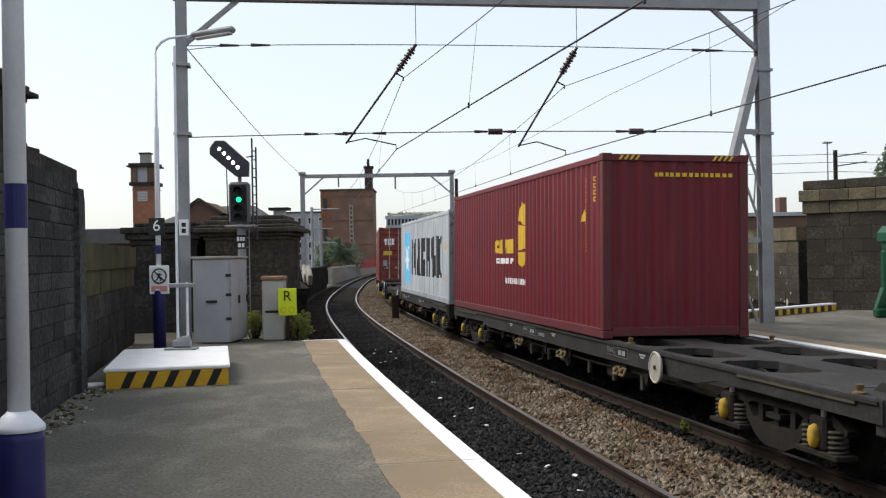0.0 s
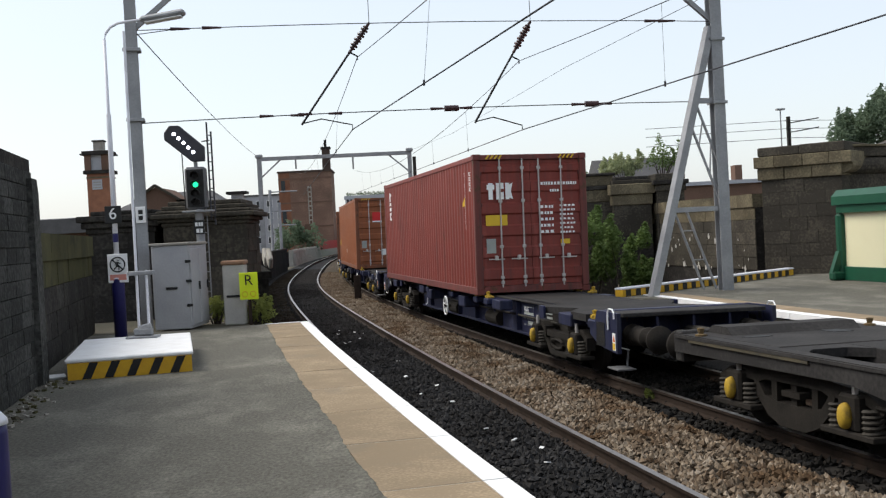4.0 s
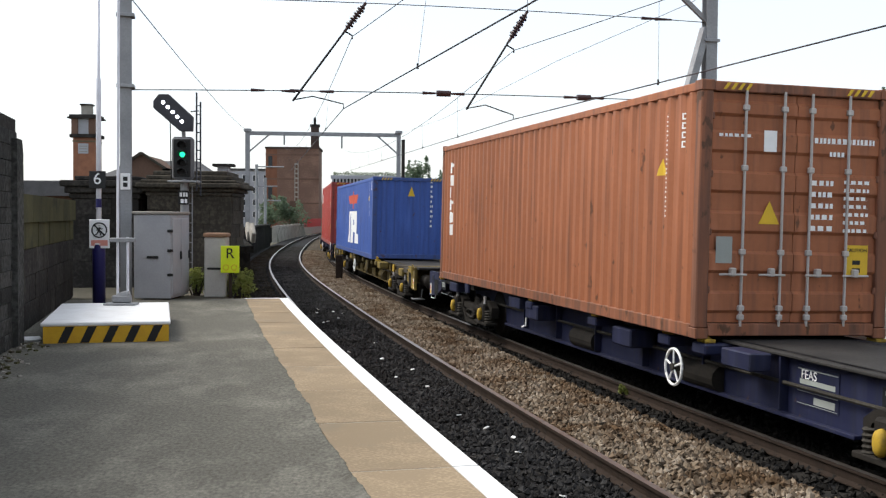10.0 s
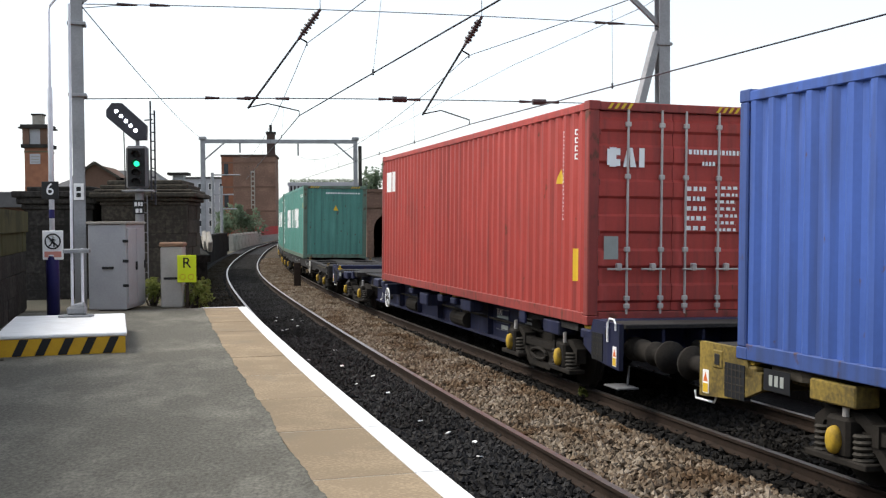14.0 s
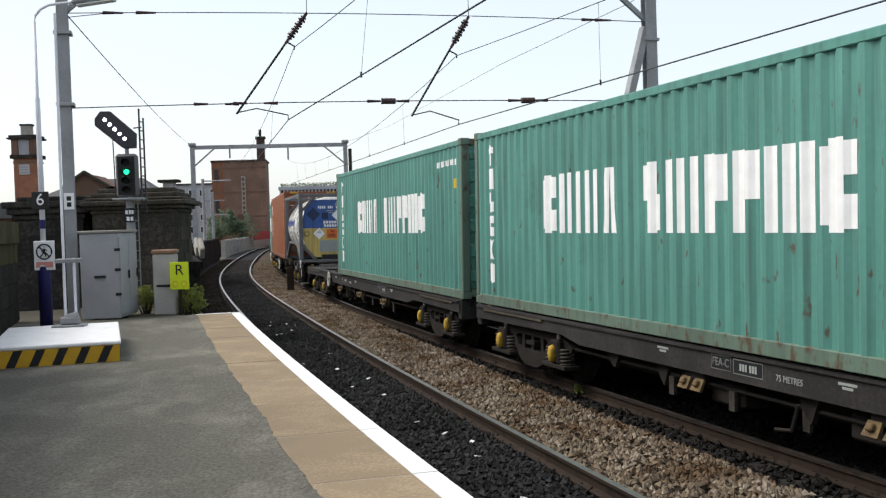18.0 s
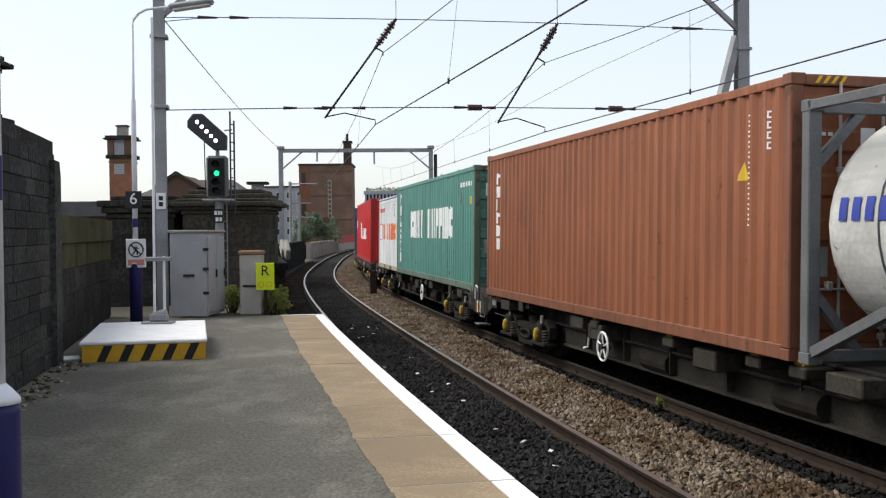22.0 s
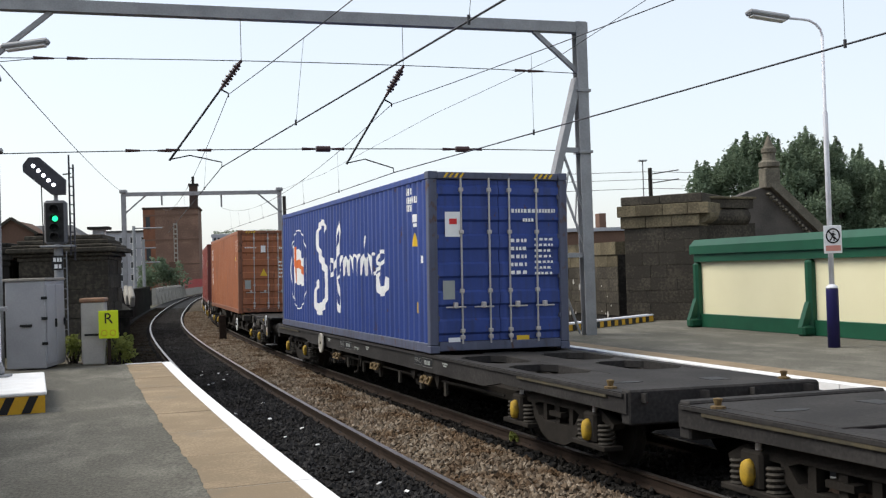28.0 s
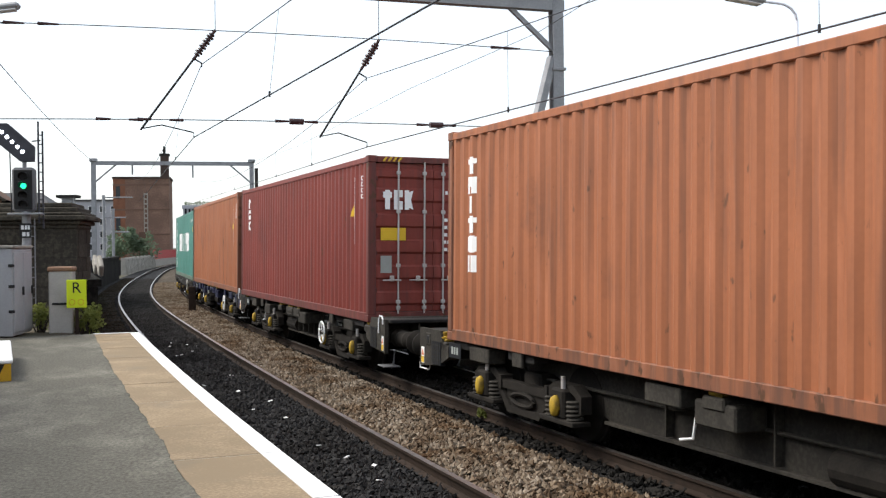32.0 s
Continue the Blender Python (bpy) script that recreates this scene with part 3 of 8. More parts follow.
def lamp_post(name, label, x, y, h, side, navy=1.03, r=0.042, foot=0.1, head=True):
    p = thing(name, label, "lamp post", pose(x, y, 0), "platform lamp posts")
    part("base_post", lathe([(foot, 0), (foot, navy - 0.03), (foot * 0.96, navy)], 18), NAVY, p, "navy painted lower post", True)
    part("collar", lathe([(foot * 1.03, navy - 0.002), (foot, navy + 0.015), (r * 1.5, navy + 0.045), (r * 1.02, navy + 0.06)], 18), LAMPWHITE, p, "", True)
    part("post", lathe([(r, navy + 0.05), (r * 0.95, h * 0.75), (r * 0.6, h * 0.76), (r * 0.55, h)], 18), LAMPWHITE, p, "white painted upper post", True)
    part("band", lathe([(r * 1.04, 1.62), (r * 1.04, 1.76)], 18), NAVY, p, "navy painted band")
    if head:
        pts = [(0, 0, h)] + [(side * 0.35 * (1 - math.cos(a)), 0, h + 0.28 * math.sin(a)) for a in (0.4, 0.8, 1.2, 1.57)] + [(side * 0.6, 0, h + 0.3)]
        part("arm", rod(*pts, r=0.022), LAMPWHITE, p)
        hd = part("lantern", bx(-0.36, 0.36, -0.11, 0.11, -0.045, 0.05, 0.035), GALV, p, "grey lantern housing")
        hd.matrix_local = pose(side * 0.95, 0, h + 0.34, 0, -side * 8, 0)
        part("glass", bx(-0.3, 0.3, -0.09, 0.09, -0.07, -0.046, 0.01), SIGNWHITE, hd)
    return p


def no_entry(parent, m):
    s = part("sign_plate", bx(-0.16, 0.16, -0.012, 0.0, -0.23, 0.23, 0.008), SIGNWHITE, parent, "white no-trespass sign")
    s.matrix_local = m
    ring = bmesh.new()
    tube(ring, [(0.115 * math.cos(a), -0.016, 0.06 + 0.115 * math.sin(a)) for a in np.linspace(0, 2 * math.pi, 25)], 0.012, 6)
    part("ring", ring, BLACK, s, "black ring")
    part("bar", rod((-0.08, -0.018, 0.14), (0.08, -0.018, -0.02), r=0.011), BLACK, s)
    for n, (pts, r) in enumerate((([(0.012, -0.016, 0.128), (0.014, -0.016, 0.132)], 0.017), ([(0.008, -0.016, 0.105), (-0.008, -0.016, 0.05)], 0.017), ([(-0.008, -0.016, 0.05), (0.022, -0.016, 0.015), (0.018, -0.016, -0.025)], 0.011), ([(-0.01, -0.016, 0.05), (-0.03, -0.016, 0.01), (-0.058, -0.016, -0.015)], 0.011), ([(0.006, -0.016, 0.1), (0.036, -0.016, 0.075), (0.05, -0.016, 0.085)], 0.008), ([(0.004, -0.016, 0.1), (-0.034, -0.016, 0.075), (-0.04, -0.016, 0.05)], 0.008))):
        part("figure", rod(*pts, r=r, seg=6), BLACK, s, "black walking pictogram" if n == 0 else "")
    part("text_bar", bx(-0.13, 0.13, -0.016, -0.012, -0.19, -0.1), SIGNPINK, s, "faded red band of small print")


lp = lamp_post("lamp_post", "white and navy lamp post carrying a number six sign", -4.62, 17.5, 4.86, 1)
part("number_sign", bx(-0.13, 0.13, -0.085, -0.065, 1.92, 2.2, 0.006), BLACK, lp, "black sign with a white figure six")
lettering("figure_six", "6", 0.26, SIGNWHITE, lp, pose(0, -0.09, 2.07))
no_entry(lp, pose(0.03, -0.075, 1.2))
lr = lamp_post("lamp_post", "white and navy lamp post on the far platform", 9.12, 16.55, 5.15, -1, 0.98, 0.044)
no_entry(lr, pose(0, -0.08, 1.78))
lamp_post("lamp_post", "thick white and navy post close beside the wall", -1.345, 3.4, 5.2, 1, 0.985, 0.034, 0.077, False)

ts = thing("tilting_mast_base", "pair of thin white poles on a hinged grey base", "mast", pose(-3.72, 15.25, 0.245))
part("base_plate", bx(-0.22, 0.22, -0.12, 0.12, 0, 0.03, 0.008), GALV, ts)
for k, dx in enumerate((-0.05, 0.09)):
    part("pole", rod((dx, 0, 0.1), (dx + 0.02 * (1 - k), 0, 0.95 if k else 4.3), r=0.02), LAMPWHITE, ts, "thin white pole")
part("hinge", bx(-0.12, 0.14, -0.06, 0.06, 0.03, 0.14, 0.02), GALV, ts)
part("clamp", bx(-0.16, 0.2, -0.05, 0.05, 0.88, 0.94, 0.01), GALV, ts)
part("counterweight", rod((-0.05, 0, 0.12), (0.12, 0, 0.16), r=0.05), GALV, ts)

cb = thing("location_cabinet", "tall pale grey steel equipment cabinet with twin side doors", "cabinet", pose(-4.5, 19.35, 0, 0, 0, -3))
part("body", bx(0, 0.66, 0, 1.3, 0.02, 1.52, 0.012), CABGREY, cb)
part("roof", bx(-0.03, 0.69, -0.03, 1.33, 1.52, 1.57, 0.01), CONC, cb)
for k in range(2):
    d = part("door", bx(0.66, 0.685, 0.04 + 0.63 * k, 0.63 + 0.63 * k, 0.08, 1.45, 0.008), CABGREY, cb, "steel door")
    part("handle", bx(0.685, 0.72, 0.54 + 0.63 * k, 0.58 + 0.63 * k, 0.7, 0.85, 0.008), BLACK, d)
for z in (0.42, 0.85, 1.2):
    part("latch", bx(0.6, 0.7, -0.03, 0.0, z, z + 0.05, 0.006), BLACK, cb)
part("lock_bar", bx(0.24, 0.44, -0.035, 0.0, 0.74, 0.78, 0.006), BLACK, cb)

PALECONC = surf("pale weathered concrete", (0.50, 0.48, 0.44), (0.36, 0.34, 0.31), 0.85, scale=3, fine=40, bump=0.2, c=(0.2, 0.18, 0.15), stain=0.3)
LIDBROWN = surf("rusty lid", (0.30, 0.17, 0.10), (0.2, 0.12, 0.08), 0.8, scale=5, bump=0.2)
sb = thing("concrete_bin", "narrow pale concrete box with a rusty brown lid", "box", pose(-3.4, 20.15, -0.02))
part("body", bx(0, 0.4, 0, 0.45, 0, 1.12, 0.02), PALECONC, sb)
part("lid", bx(-0.02, 0.42, -0.02, 0.47, 1.12, 1.2, 0.02), LIDBROWN, sb, "rusty brown lid")
part("hasp", bx(0.06, 0.32, -0.025, 0.0, 0.52, 0.56, 0.006), BLACK, sb)

rs = thing("r_sign", "bright yellow board with a black letter R on a stake", "sign", pose(-2.9, 20.0, -0.05))
part("board", bx(-0.17, 0.17, -0.015, 0.0, 0.5, 1.0, 0.006), LIME, rs)
part("stake", bx(-0.03, 0.03, 0.001, 0.03, 0, 0.95), RUST, rs)
lettering("letter_r", "R", 0.27, BLACK, rs, pose(0, -0.02, 0.85))
for dx in (-0.075, 0.075):
    bm = bmesh.new()
    tube(bm, [(dx + 0.05 * math.cos(a), -0.018, 0.6 + 0.05 * math.sin(a)) for a in np.linspace(0, 2 * math.pi, 17)], 0.006, 5)
    part("ring", bm, YELLOW, rs)

SIGHEAD = surf("weathered signal head grey", (0.15, 0.15, 0.155), (0.09, 0.09, 0.095), 0.6, scale=3, bump=0.06)
sig = thing("colour_light_signal", "railway signal with a lit green lamp and five white route lights", "signal", pose(-4.1, 22.0, 0))
part("post", rod((0, 0, -0.1), (0, 0, 2.3), r=0.085, seg=14), GALV, sig)
part("platform_plate", bx(-0.3, 0.3, -0.25, 0.25, 2.16, 2.2, 0.01), GALV, sig)
hd = part("head", bx(-0.24, 0.18, -0.12, 0.14, 2.22, 3.08, 0.05), SIGHEAD, sig, "grey three-lamp signal head")
part("backboard", bx(-0.2, 0.14, -0.14, -0.12, 2.27, 3.03, 0.04), BLACK, hd)
for k, z in enumerate((2.36, 2.54, 2.72, 2.9)):
    part("lens", lathe([(0.055, 0), (0.045, 0.02)], 16), LENS_GREEN if k == 2 else BLACK, hd, "lit green lamp" if k == 2 else "").matrix_local = pose(-0.02, -0.145, z, 90)
    bm = bmesh.new()
    prev = None
    for a in np.linspace(-0.35, math.pi + 0.35, 11):
        row = [bm.verts.new((-0.02 + r * math.cos(a), y, z + r * math.sin(a))) for r, y in ((0.088, -0.14), (0.088, -0.26 - 0.08 * math.sin(max(0, a))), (0.078, -0.26 - 0.08 * math.sin(max(0, a))), (0.078, -0.14))]
        if prev:
            for q in range(4):
                bm.faces.new((prev[q], row[q], row[(q + 1) % 4], prev[(q + 1) % 4]))
        prev = row
    bmesh.ops.recalc_face_normals(bm, faces=bm.faces[:])
    part("hood", bm, BLACK, hd, "black lamp hood" if k == 0 else "", True)
# the slanting box has its ends cut upright and level
ends = [(-0.61, 0.11), (-0.5, 0.25), (-0.31, 0.25), (0.18, -0.2), (0.17, -0.49), (-0.08, -0.49), (-0.61, -0.03)]
bm = bmesh.new()
f = [bm.verts.new((x, -0.07, z)) for x, z in ends]
b = [bm.verts.new((x, 0.07, z)) for x, z in ends]
for k in range(len(ends)):
    bm.faces.new((f[k], f[(k + 1) % len(ends)], b[(k + 1) % len(ends)], b[k]))
bm.faces.new(f)
bm.faces.new(b[::-1])
bmesh.ops.recalc_face_normals(bm, faces=bm.faces[:])
bmesh.ops.bevel(bm, geom=bm.edges[:], offset=0.012, segments=1, affect="EDGES", clamp_overlap=True)
SIGGREY = surf("dark signal grey", (0.05, 0.05, 0.06), (0.032, 0.032, 0.04), 0.5, bump=0.05)
fe = part("route_indicator", bm, SIGGREY, sig, "slanting dark box of five white lights")
fe.matrix_local = pose(0, -0.02, 3.68)
for k in range(5):
    part("lamp", lathe([(0.036, 0), (0.028, 0.015)], 14), LENS_WHITE, fe, "lit white lamp").matrix_local = pose(-0.41 + 0.0925 * k, -0.072, 0.08 - 0.095 * k, 90)
part("bracket", rod((-0.03, 0.05, 3.05), (-0.03, 0.03, 3.24), r=0.04), GALV, sig)
part("stay", rod((-0.27, 0.0, 2.2), (-0.29, 0.0, 3.45), r=0.012, seg=5), BLACK, sig, "thin dark stay")
part("stay", rod((0.1, 0.1, 3.6), (0.26, 0.12, 3.62), r=0.014, seg=5), BLACK, sig)
ld = part("ladder", bx(0.02, 0.04, 0.1, 0.13, 0.0, 2.1), GALV, sig, "narrow grey ladder")
part("stile", bx(0.12, 0.14, 0.1, 0.13, 0.0, 2.1), GALV, ld)
for k in range(10):
    part("rung", rod((0.04, 0.115, 0.15 + 0.2 * k), (0.12, 0.115, 0.15 + 0.2 * k), r=0.009, seg=5), GALV, ld)
ub = part("back_rail", bx(0.215, 0.245, 0.02, 0.06, 2.0, 3.98), SIGGREY, sig, "dark upper ladder rail")
part("stile", bx(0.28, 0.31, 0.1, 0.14, 1.9, 3.8), SIGGREY, ub)
for k in range(10):
    part("rung", rod((0.228, 0.05, 2.1 + 0.18 * k), (0.292, 0.11, 2.1 + 0.18 * k), r=0.012, seg=5), SIGGREY, ub)
pq = part("plate", bx(-0.11, 0.1, -0.11, -0.09, 1.72, 2.0, 0.005), BLACK, sig, "black plate with small white bars")
for x0, x1, z in ((-0.08, -0.03, 1.88), (-0.01, 0.03, 1.88), (0.04, 0.08, 1.88), (-0.06, 0.0, 1.75), (0.02, 0.07, 1.75)):
    part("number_bar", bx(x0, x1, -0.114, -0.11, z, z + 0.08), SIGNWHITE, pq)

# ---- overhead line: two portals and their wires ----


def column(z0, z1, w=0.26):
    """An I-section upright."""
    h, t = w / 2, 0.025
    return prism([(-h, -h), (h, -h), (h, -h + t), (t / 2, -h + t), (t / 2, h - t), (h, h - t), (h, h), (-h, h), (-h, h - t), (-t / 2, h - t), (-t / 2, -h + t), (-h, -h + t)], z0, z1)


def between(a, b, w, h=None):
    """A square bar from a to b."""
    a, b = Vector(a), Vector(b)
    h = h or w
    d = b - a
    q = d.to_track_quat("Y", "Z").to_matrix().to_4x4()
    bm = bmesh.new()
    box(bm, -w / 2, w / 2, 0, d.length, -h / 2, h / 2, 0, Matrix.Translation(a) @ q)
    return bm


def wire(name, pts, r, label, parent=None):
    ob = link(name, rod(*pts, r=r, seg=5), WIRE, parent)
    return ob if parent else tagged(ob, label, "wire")


P1L, P1R = Vector((-4.86, 20.3, 0)), Vector((6.62, 22.1, 0))
BEAM = 6.53
pg = thing("overhead_line_portal", "grey steel portal with a raking backstay and cross-span wires", "portal frame")
part("column", column(-0.3, BEAM + 0.12, 0.2), GALV, pg, "grey steel upright").matrix_local = pose(P1L.x, P1L.y, 0, 0, 0, 9)
part("column", column(-0.3, BEAM + 0.12, 0.24), GALV, pg, "grey steel upright").matrix_local = pose(P1R.x, P1R.y, 0, 0, 0, 9)
ud = (P1R - P1L).normalized()
part("beam", between(P1L - ud * 0.15 + Vector((0, 0, BEAM)), P1R + ud * 0.15 + Vector((0, 0, BEAM)), 0.22, 0.22), GALV, pg, "grey steel cross beam")
for a, sgn in ((P1L, 1), (P1R, -1)):
    part("knee_brace", between(a + Vector((0, 0, BEAM - 1.0)), a + ud * sgn * 1.05 + Vector((0, 0, BEAM - 0.1)), 0.09), GALV, pg)
    for z in (BEAM - 1.35, 3.88):
        part("clamp_band", bx(-0.16, 0.16, -0.16, 0.16, -0.03, 0.03, 0.006), GALV, pg).matrix_local = pose(a.x, a.y, z, 0, 0, 9)
bk = Vector((-1.05, -0.4, 0))
part("backstay", between(P1R + bk * 1.62 + Vector((0, 0, -0.1)), P1R + bk * 0.1 + Vector((0, 0, BEAM - 1.1)), 0.16), GALV, pg, "raking steel backstay")
for z in (1.7, 3.92):
    q = 1.55 * (1 - z / (BEAM - 1.1))
    part("tie", between(P1R + bk * q + Vector((0, 0, z)), P1R + Vector((0, 0, z)), 0.1), GALV, pg)
for (qa, za), (qb, zb), (qc, zc), (qd, zd) in (((0.6, 3.38), (0.02, 1.8), (0.46, 3.81), (0.02, 2.6)), ((1.06, 1.68), (0.49, 0.05), (0.8, 1.68), (0.22, 0.05))):
    a0, a1, b0, b1 = [P1R + bk * q + Vector((0, 0, z)) for q, z in ((qa, za), (qb, zb), (qc, zc), (qd, zd))]
    for u, v in ((a0, a1), (b0, b1)):
        part("lattice", between(u, v, 0.04), GALV, pg)
    for f0 in (0.25, 0.62):
        part("rung", between(a0.lerp(a1, f0), b0.lerp(b1, f0), 0.025), GALV, pg)

# Cross-span wires between the columns


def span_wire(z0, zm, z1):
    return [P1L + (P1R - P1L) * k / 12 + Vector((0, 0, z0 + (z1 - z0) * k / 12 + (zm - (z0 + z1) / 2) * 4 * (k / 12) * (1 - k / 12))) for k in range(13)]


SPAN, TOPSPAN = span_wire(3.82, 3.93, 3.91), span_wire(5.55, 5.63, 5.56)
wire("cross_span_wire", SPAN, 0.010, "", pg)
wire("cross_span_wire", TOPSPAN, 0.009, "", pg)


def on_span(pts, f0):
    k = min(11, int(f0 * 12))
    return pts[k].lerp(pts[k + 1], f0 * 12 - k)


for f0 in (0.232, 0.295, 0.517, 0.766):
    p = on_span(SPAN, f0)
    for e in (-1, 1):
        part("insulator", rod(p + ud * e * 0.16, p + ud * e * 0.42, r=0.02, r1=0.032), INSUL, pg)
    if f0 > 0.4:
        part("sleeve", rod(p - ud * 0.14, p + ud * 0.14, r=0.06, seg=10), INSUL, pg, "ribbed dark insulator")
for f0 in (0.075, 0.125, 0.885, 0.91):
    p = on_span(TOPSPAN, f0)
    part("insulator", rod(p - ud * 0.16, p + ud * 0.2, r=0.034, r1=0.018), INSUL, pg)
wire("cross_span_wire", [P1L + Vector((0.05, 0, 5.47)), on_span(TOPSPAN, 0.075)], 0.008, "", pg)


def cantilever(top, clamp, foot, tip):
    """The slanting tube with its insulator, clamp and steady arm; all points given."""
    top, clamp, foot, tip = [Vector(q) for q in (top, clamp, foot, tip)]
    u = ud
    d = (foot - top).normalized()
    ar = part("registration_arm", rod(top + d * 0.62, foot, r=0.021), BLACK, pg, "slanting registration tube")
    for k in range(9):
        q = top + d * (0.1 + 0.06 * k)
        part("insulator_shed", rod(q, q + d * 0.024, r=0.08 if k % 2 else 0.06, seg=10), INSUL, ar)
    part("insulator_core", rod(top, top + d * 0.72, r=0.03), INSUL, ar)
    part("hanger", rod(top, top + Vector((0, 0, BEAM - 0.1 - top.z)), r=0.007, seg=5), WIRE, ar)
    part("steady_arm", rod(foot + Vector((0, 0, 0.02)), foot + u * 0.38 + Vector((0, 0, 0.1)), tip + Vector((0, 0, 0.09)), tip, r=0.013, seg=6), BLACK, ar)
    q = top + d * ((top.z - clamp.z - 0.1) / -d.z)
    part("catenary_clamp", rod(q, clamp + Vector((0, 0, 0.02)), clamp - Vector((0, 0, 0.05)), r=0.016, seg=6), BLACK, ar)
    return tip, clamp


S_P2 = 77.0
for pts, con0, con2, cat2 in (
    (((-0.45, 20.99, 5.63), (-0.71, 20.95, 4.97), (-1.83, 20.77, 3.70), (-0.87, 20.92, 3.58)), (9.58, -28, 3.60), (-6.9, 76.2, 4.6), (-7.3, 76.2, 6.3)),
    (((2.75, 21.49, 5.61), (2.48, 21.45, 4.83), (1.53, 21.30, 3.63), (2.48, 21.45, 3.46)), (14.08, -28, 3.50), (-3.1, 76.4, 4.6), (-3.2, 76.4, 6.2)),
):
    con, cat = cantilever(*pts)
    con0, con2, cat2 = Vector(con0), Vector(con2), Vector(cat2)
    ow = thing("overhead_wire", "contact wire and catenary with droppers over the track", "overhead wire", group="overhead wires")
    for a, b, ca, cc, sag in ((con, con2, cat, cat2, 0.9), (con, con0, cat, con0 + Vector((0, 0, 1.38)), 0.47)):
        wire("contact_wire", [a + (b - a) * k / 4 for k in range(5)], 0.0105, "", ow)
        wire("catenary", [ca + (cc - ca) * k / 16 - Vector((0, 0, sag * 4 * (k / 16) * (1 - k / 16))) for k in range(17)], 0.0075, "", ow)
        for k in range(1, 8):
            f0 = (k - 0.03) / 8
            lo = a + (b - a) * f0
            hi = ca + (cc - ca) * f0 - Vector((0, 0, sag * 4 * f0 * (1 - f0)))
            if hi.z > lo.z + 0.1:
                wire("dropper", [lo, hi], 0.003, "", ow)
                part("dropper_clip", rod(lo - Vector((0, 0, 0.03)), lo + Vector((0, 0, 0.05)), r=0.016, seg=5), WIRE, ow)

p2 = thing("overhead_line_portal", "distant grey steel portal over the curve", "portal frame")
a2, b2 = Vector((*line(S_P2, -3.13)[:2], 0)), Vector((*line(S_P2, 7.44)[:2], 0))
H2 = 7.38
for q in (a2, b2):
    part("column", column(-1.3, H2, 0.3), GALV, p2).matrix_local = pose(q.x, q.y, 0)
    part("cap", bx(-0.25, 0.25, -0.25, 0.25, H2 - 0.05, H2 + 0.2, 0.05), GALV, p2).matrix_local = pose(q.x, q.y, 0)
u2 = (b2 - a2).normalized()
part("beam", between(a2 + Vector((0, 0, H2 - 0.12)), b2 + Vector((0, 0, H2 - 0.12)), 0.26), GALV, p2)
for q, sgn in ((a2, 1), (b2, -1)):
    part("knee_brace", between(q + Vector((0, 0, H2 - 1.5)), q + u2 * sgn * 1.5 + Vector((0, 0, H2 - 0.2)), 0.1), GALV, p2)
for f0, z in ((0.24, 0.7), (0.62, 0.9)):
    q = a2 + (b2 - a2) * f0 + Vector((0, 0, H2 - 0.2))
    part("dropper_tube", rod(q, q - Vector((0, 0, z)), r=0.06), GALV, p2)
wire("stay_wire", [(P1L + Vector((0.1, 0, 5.5))).lerp(a2 + Vector((0, 0, H2)), k / 12) - Vector((0, 0, 0.9 * (k / 12) * (1 - k / 12))) for k in range(13)], 0.011, "long guy wire between the two portals")
wire("stay_wire", [b2 + Vector((0, 0, H2)), Vector((3.0, 60, 6.95)), Vector((5.2, 33, 6.34)), Vector((6.2, 22.05, 5.95)), Vector((7.1, 19, 6.42)), Vector((8.3, 14, 6.9))], 0.007, "thin earth wire running back over the far platform")

# ---- far platform, fence and stone parapet ----
FO, DRIFT = 5.36, 0.01
strip("far_platform", -30, 21.6, 1.0, FO + 0.62, FO + 8.5, -1.3, 0.0, ASPHALT, "grey asphalt far platform", drift=DRIFT)
strip("far_platform_wall", -30, 21.6, 1.0, FO + 0.12, FO + 0.62, -1.3, -0.075, STONE, "dark far platform face", drift=DRIFT)
tagged(link("far_platform_end", prism([(4.95, 20.6), (14.2, 22.4), (14.0, 31.0), (9.55, 26.25), (4.35, 21.62)], -1.3, -0.004), ASPHALT), "grey asphalt behind the far platform's striped kerb", "platform", "", "structure")
cop2 = thing("far_platform_coping", "buff far platform coping with a white edge line", "platform edge", kind="structure")
for i in range(30):
    a, b = -23.5 + 1.5 * i, min(-23.5 + 1.5 * (i + 1) - 0.012, 21.6)
    strip("slab", a, b, 0.75, FO + 0.19, FO + 0.62, -0.07, 0.006, SLAB, "", cop2, "", DRIFT)
    strip("edge_stone", a, b, 0.75, FO, FO + 0.186, -0.09, 0.009, WHITE, "", cop2, "", DRIFT)

hk = thing("striped_kerb", "low yellow and black striped kerb across the platform end", "kerb")
ka, kb = Vector((4.3, 21.7, 0)), Vector((9.45, 26.2, 0))
kd = (kb - ka).length
hk.matrix_world = pose(ka.x, ka.y, 0, 0, 0, math.degrees(math.atan2(-(kb - ka).x, (kb - ka).y)))
part("board", bx(-0.1, 0.1, 0, kd, 0, 0.145, 0.01), YELLOW, hk)
part("top", bx(-0.11, 0.11, 0, kd, 0.145, 0.185, 0.008), LAMPWHITE, hk, "pale top board")
for k in range(20):
    part("stripe", bx(0.1, 0.104, 0.1 + k * kd / 20.5, 0.1 + (k + 0.5) * kd / 20.5, 0.004, 0.14), BLACK, hk)
    part("stripe", bx(-0.104, -0.1, 0.1 + k * kd / 20.5, 0.1 + (k + 0.5) * kd / 20.5, 0.004, 0.14), BLACK, hk)

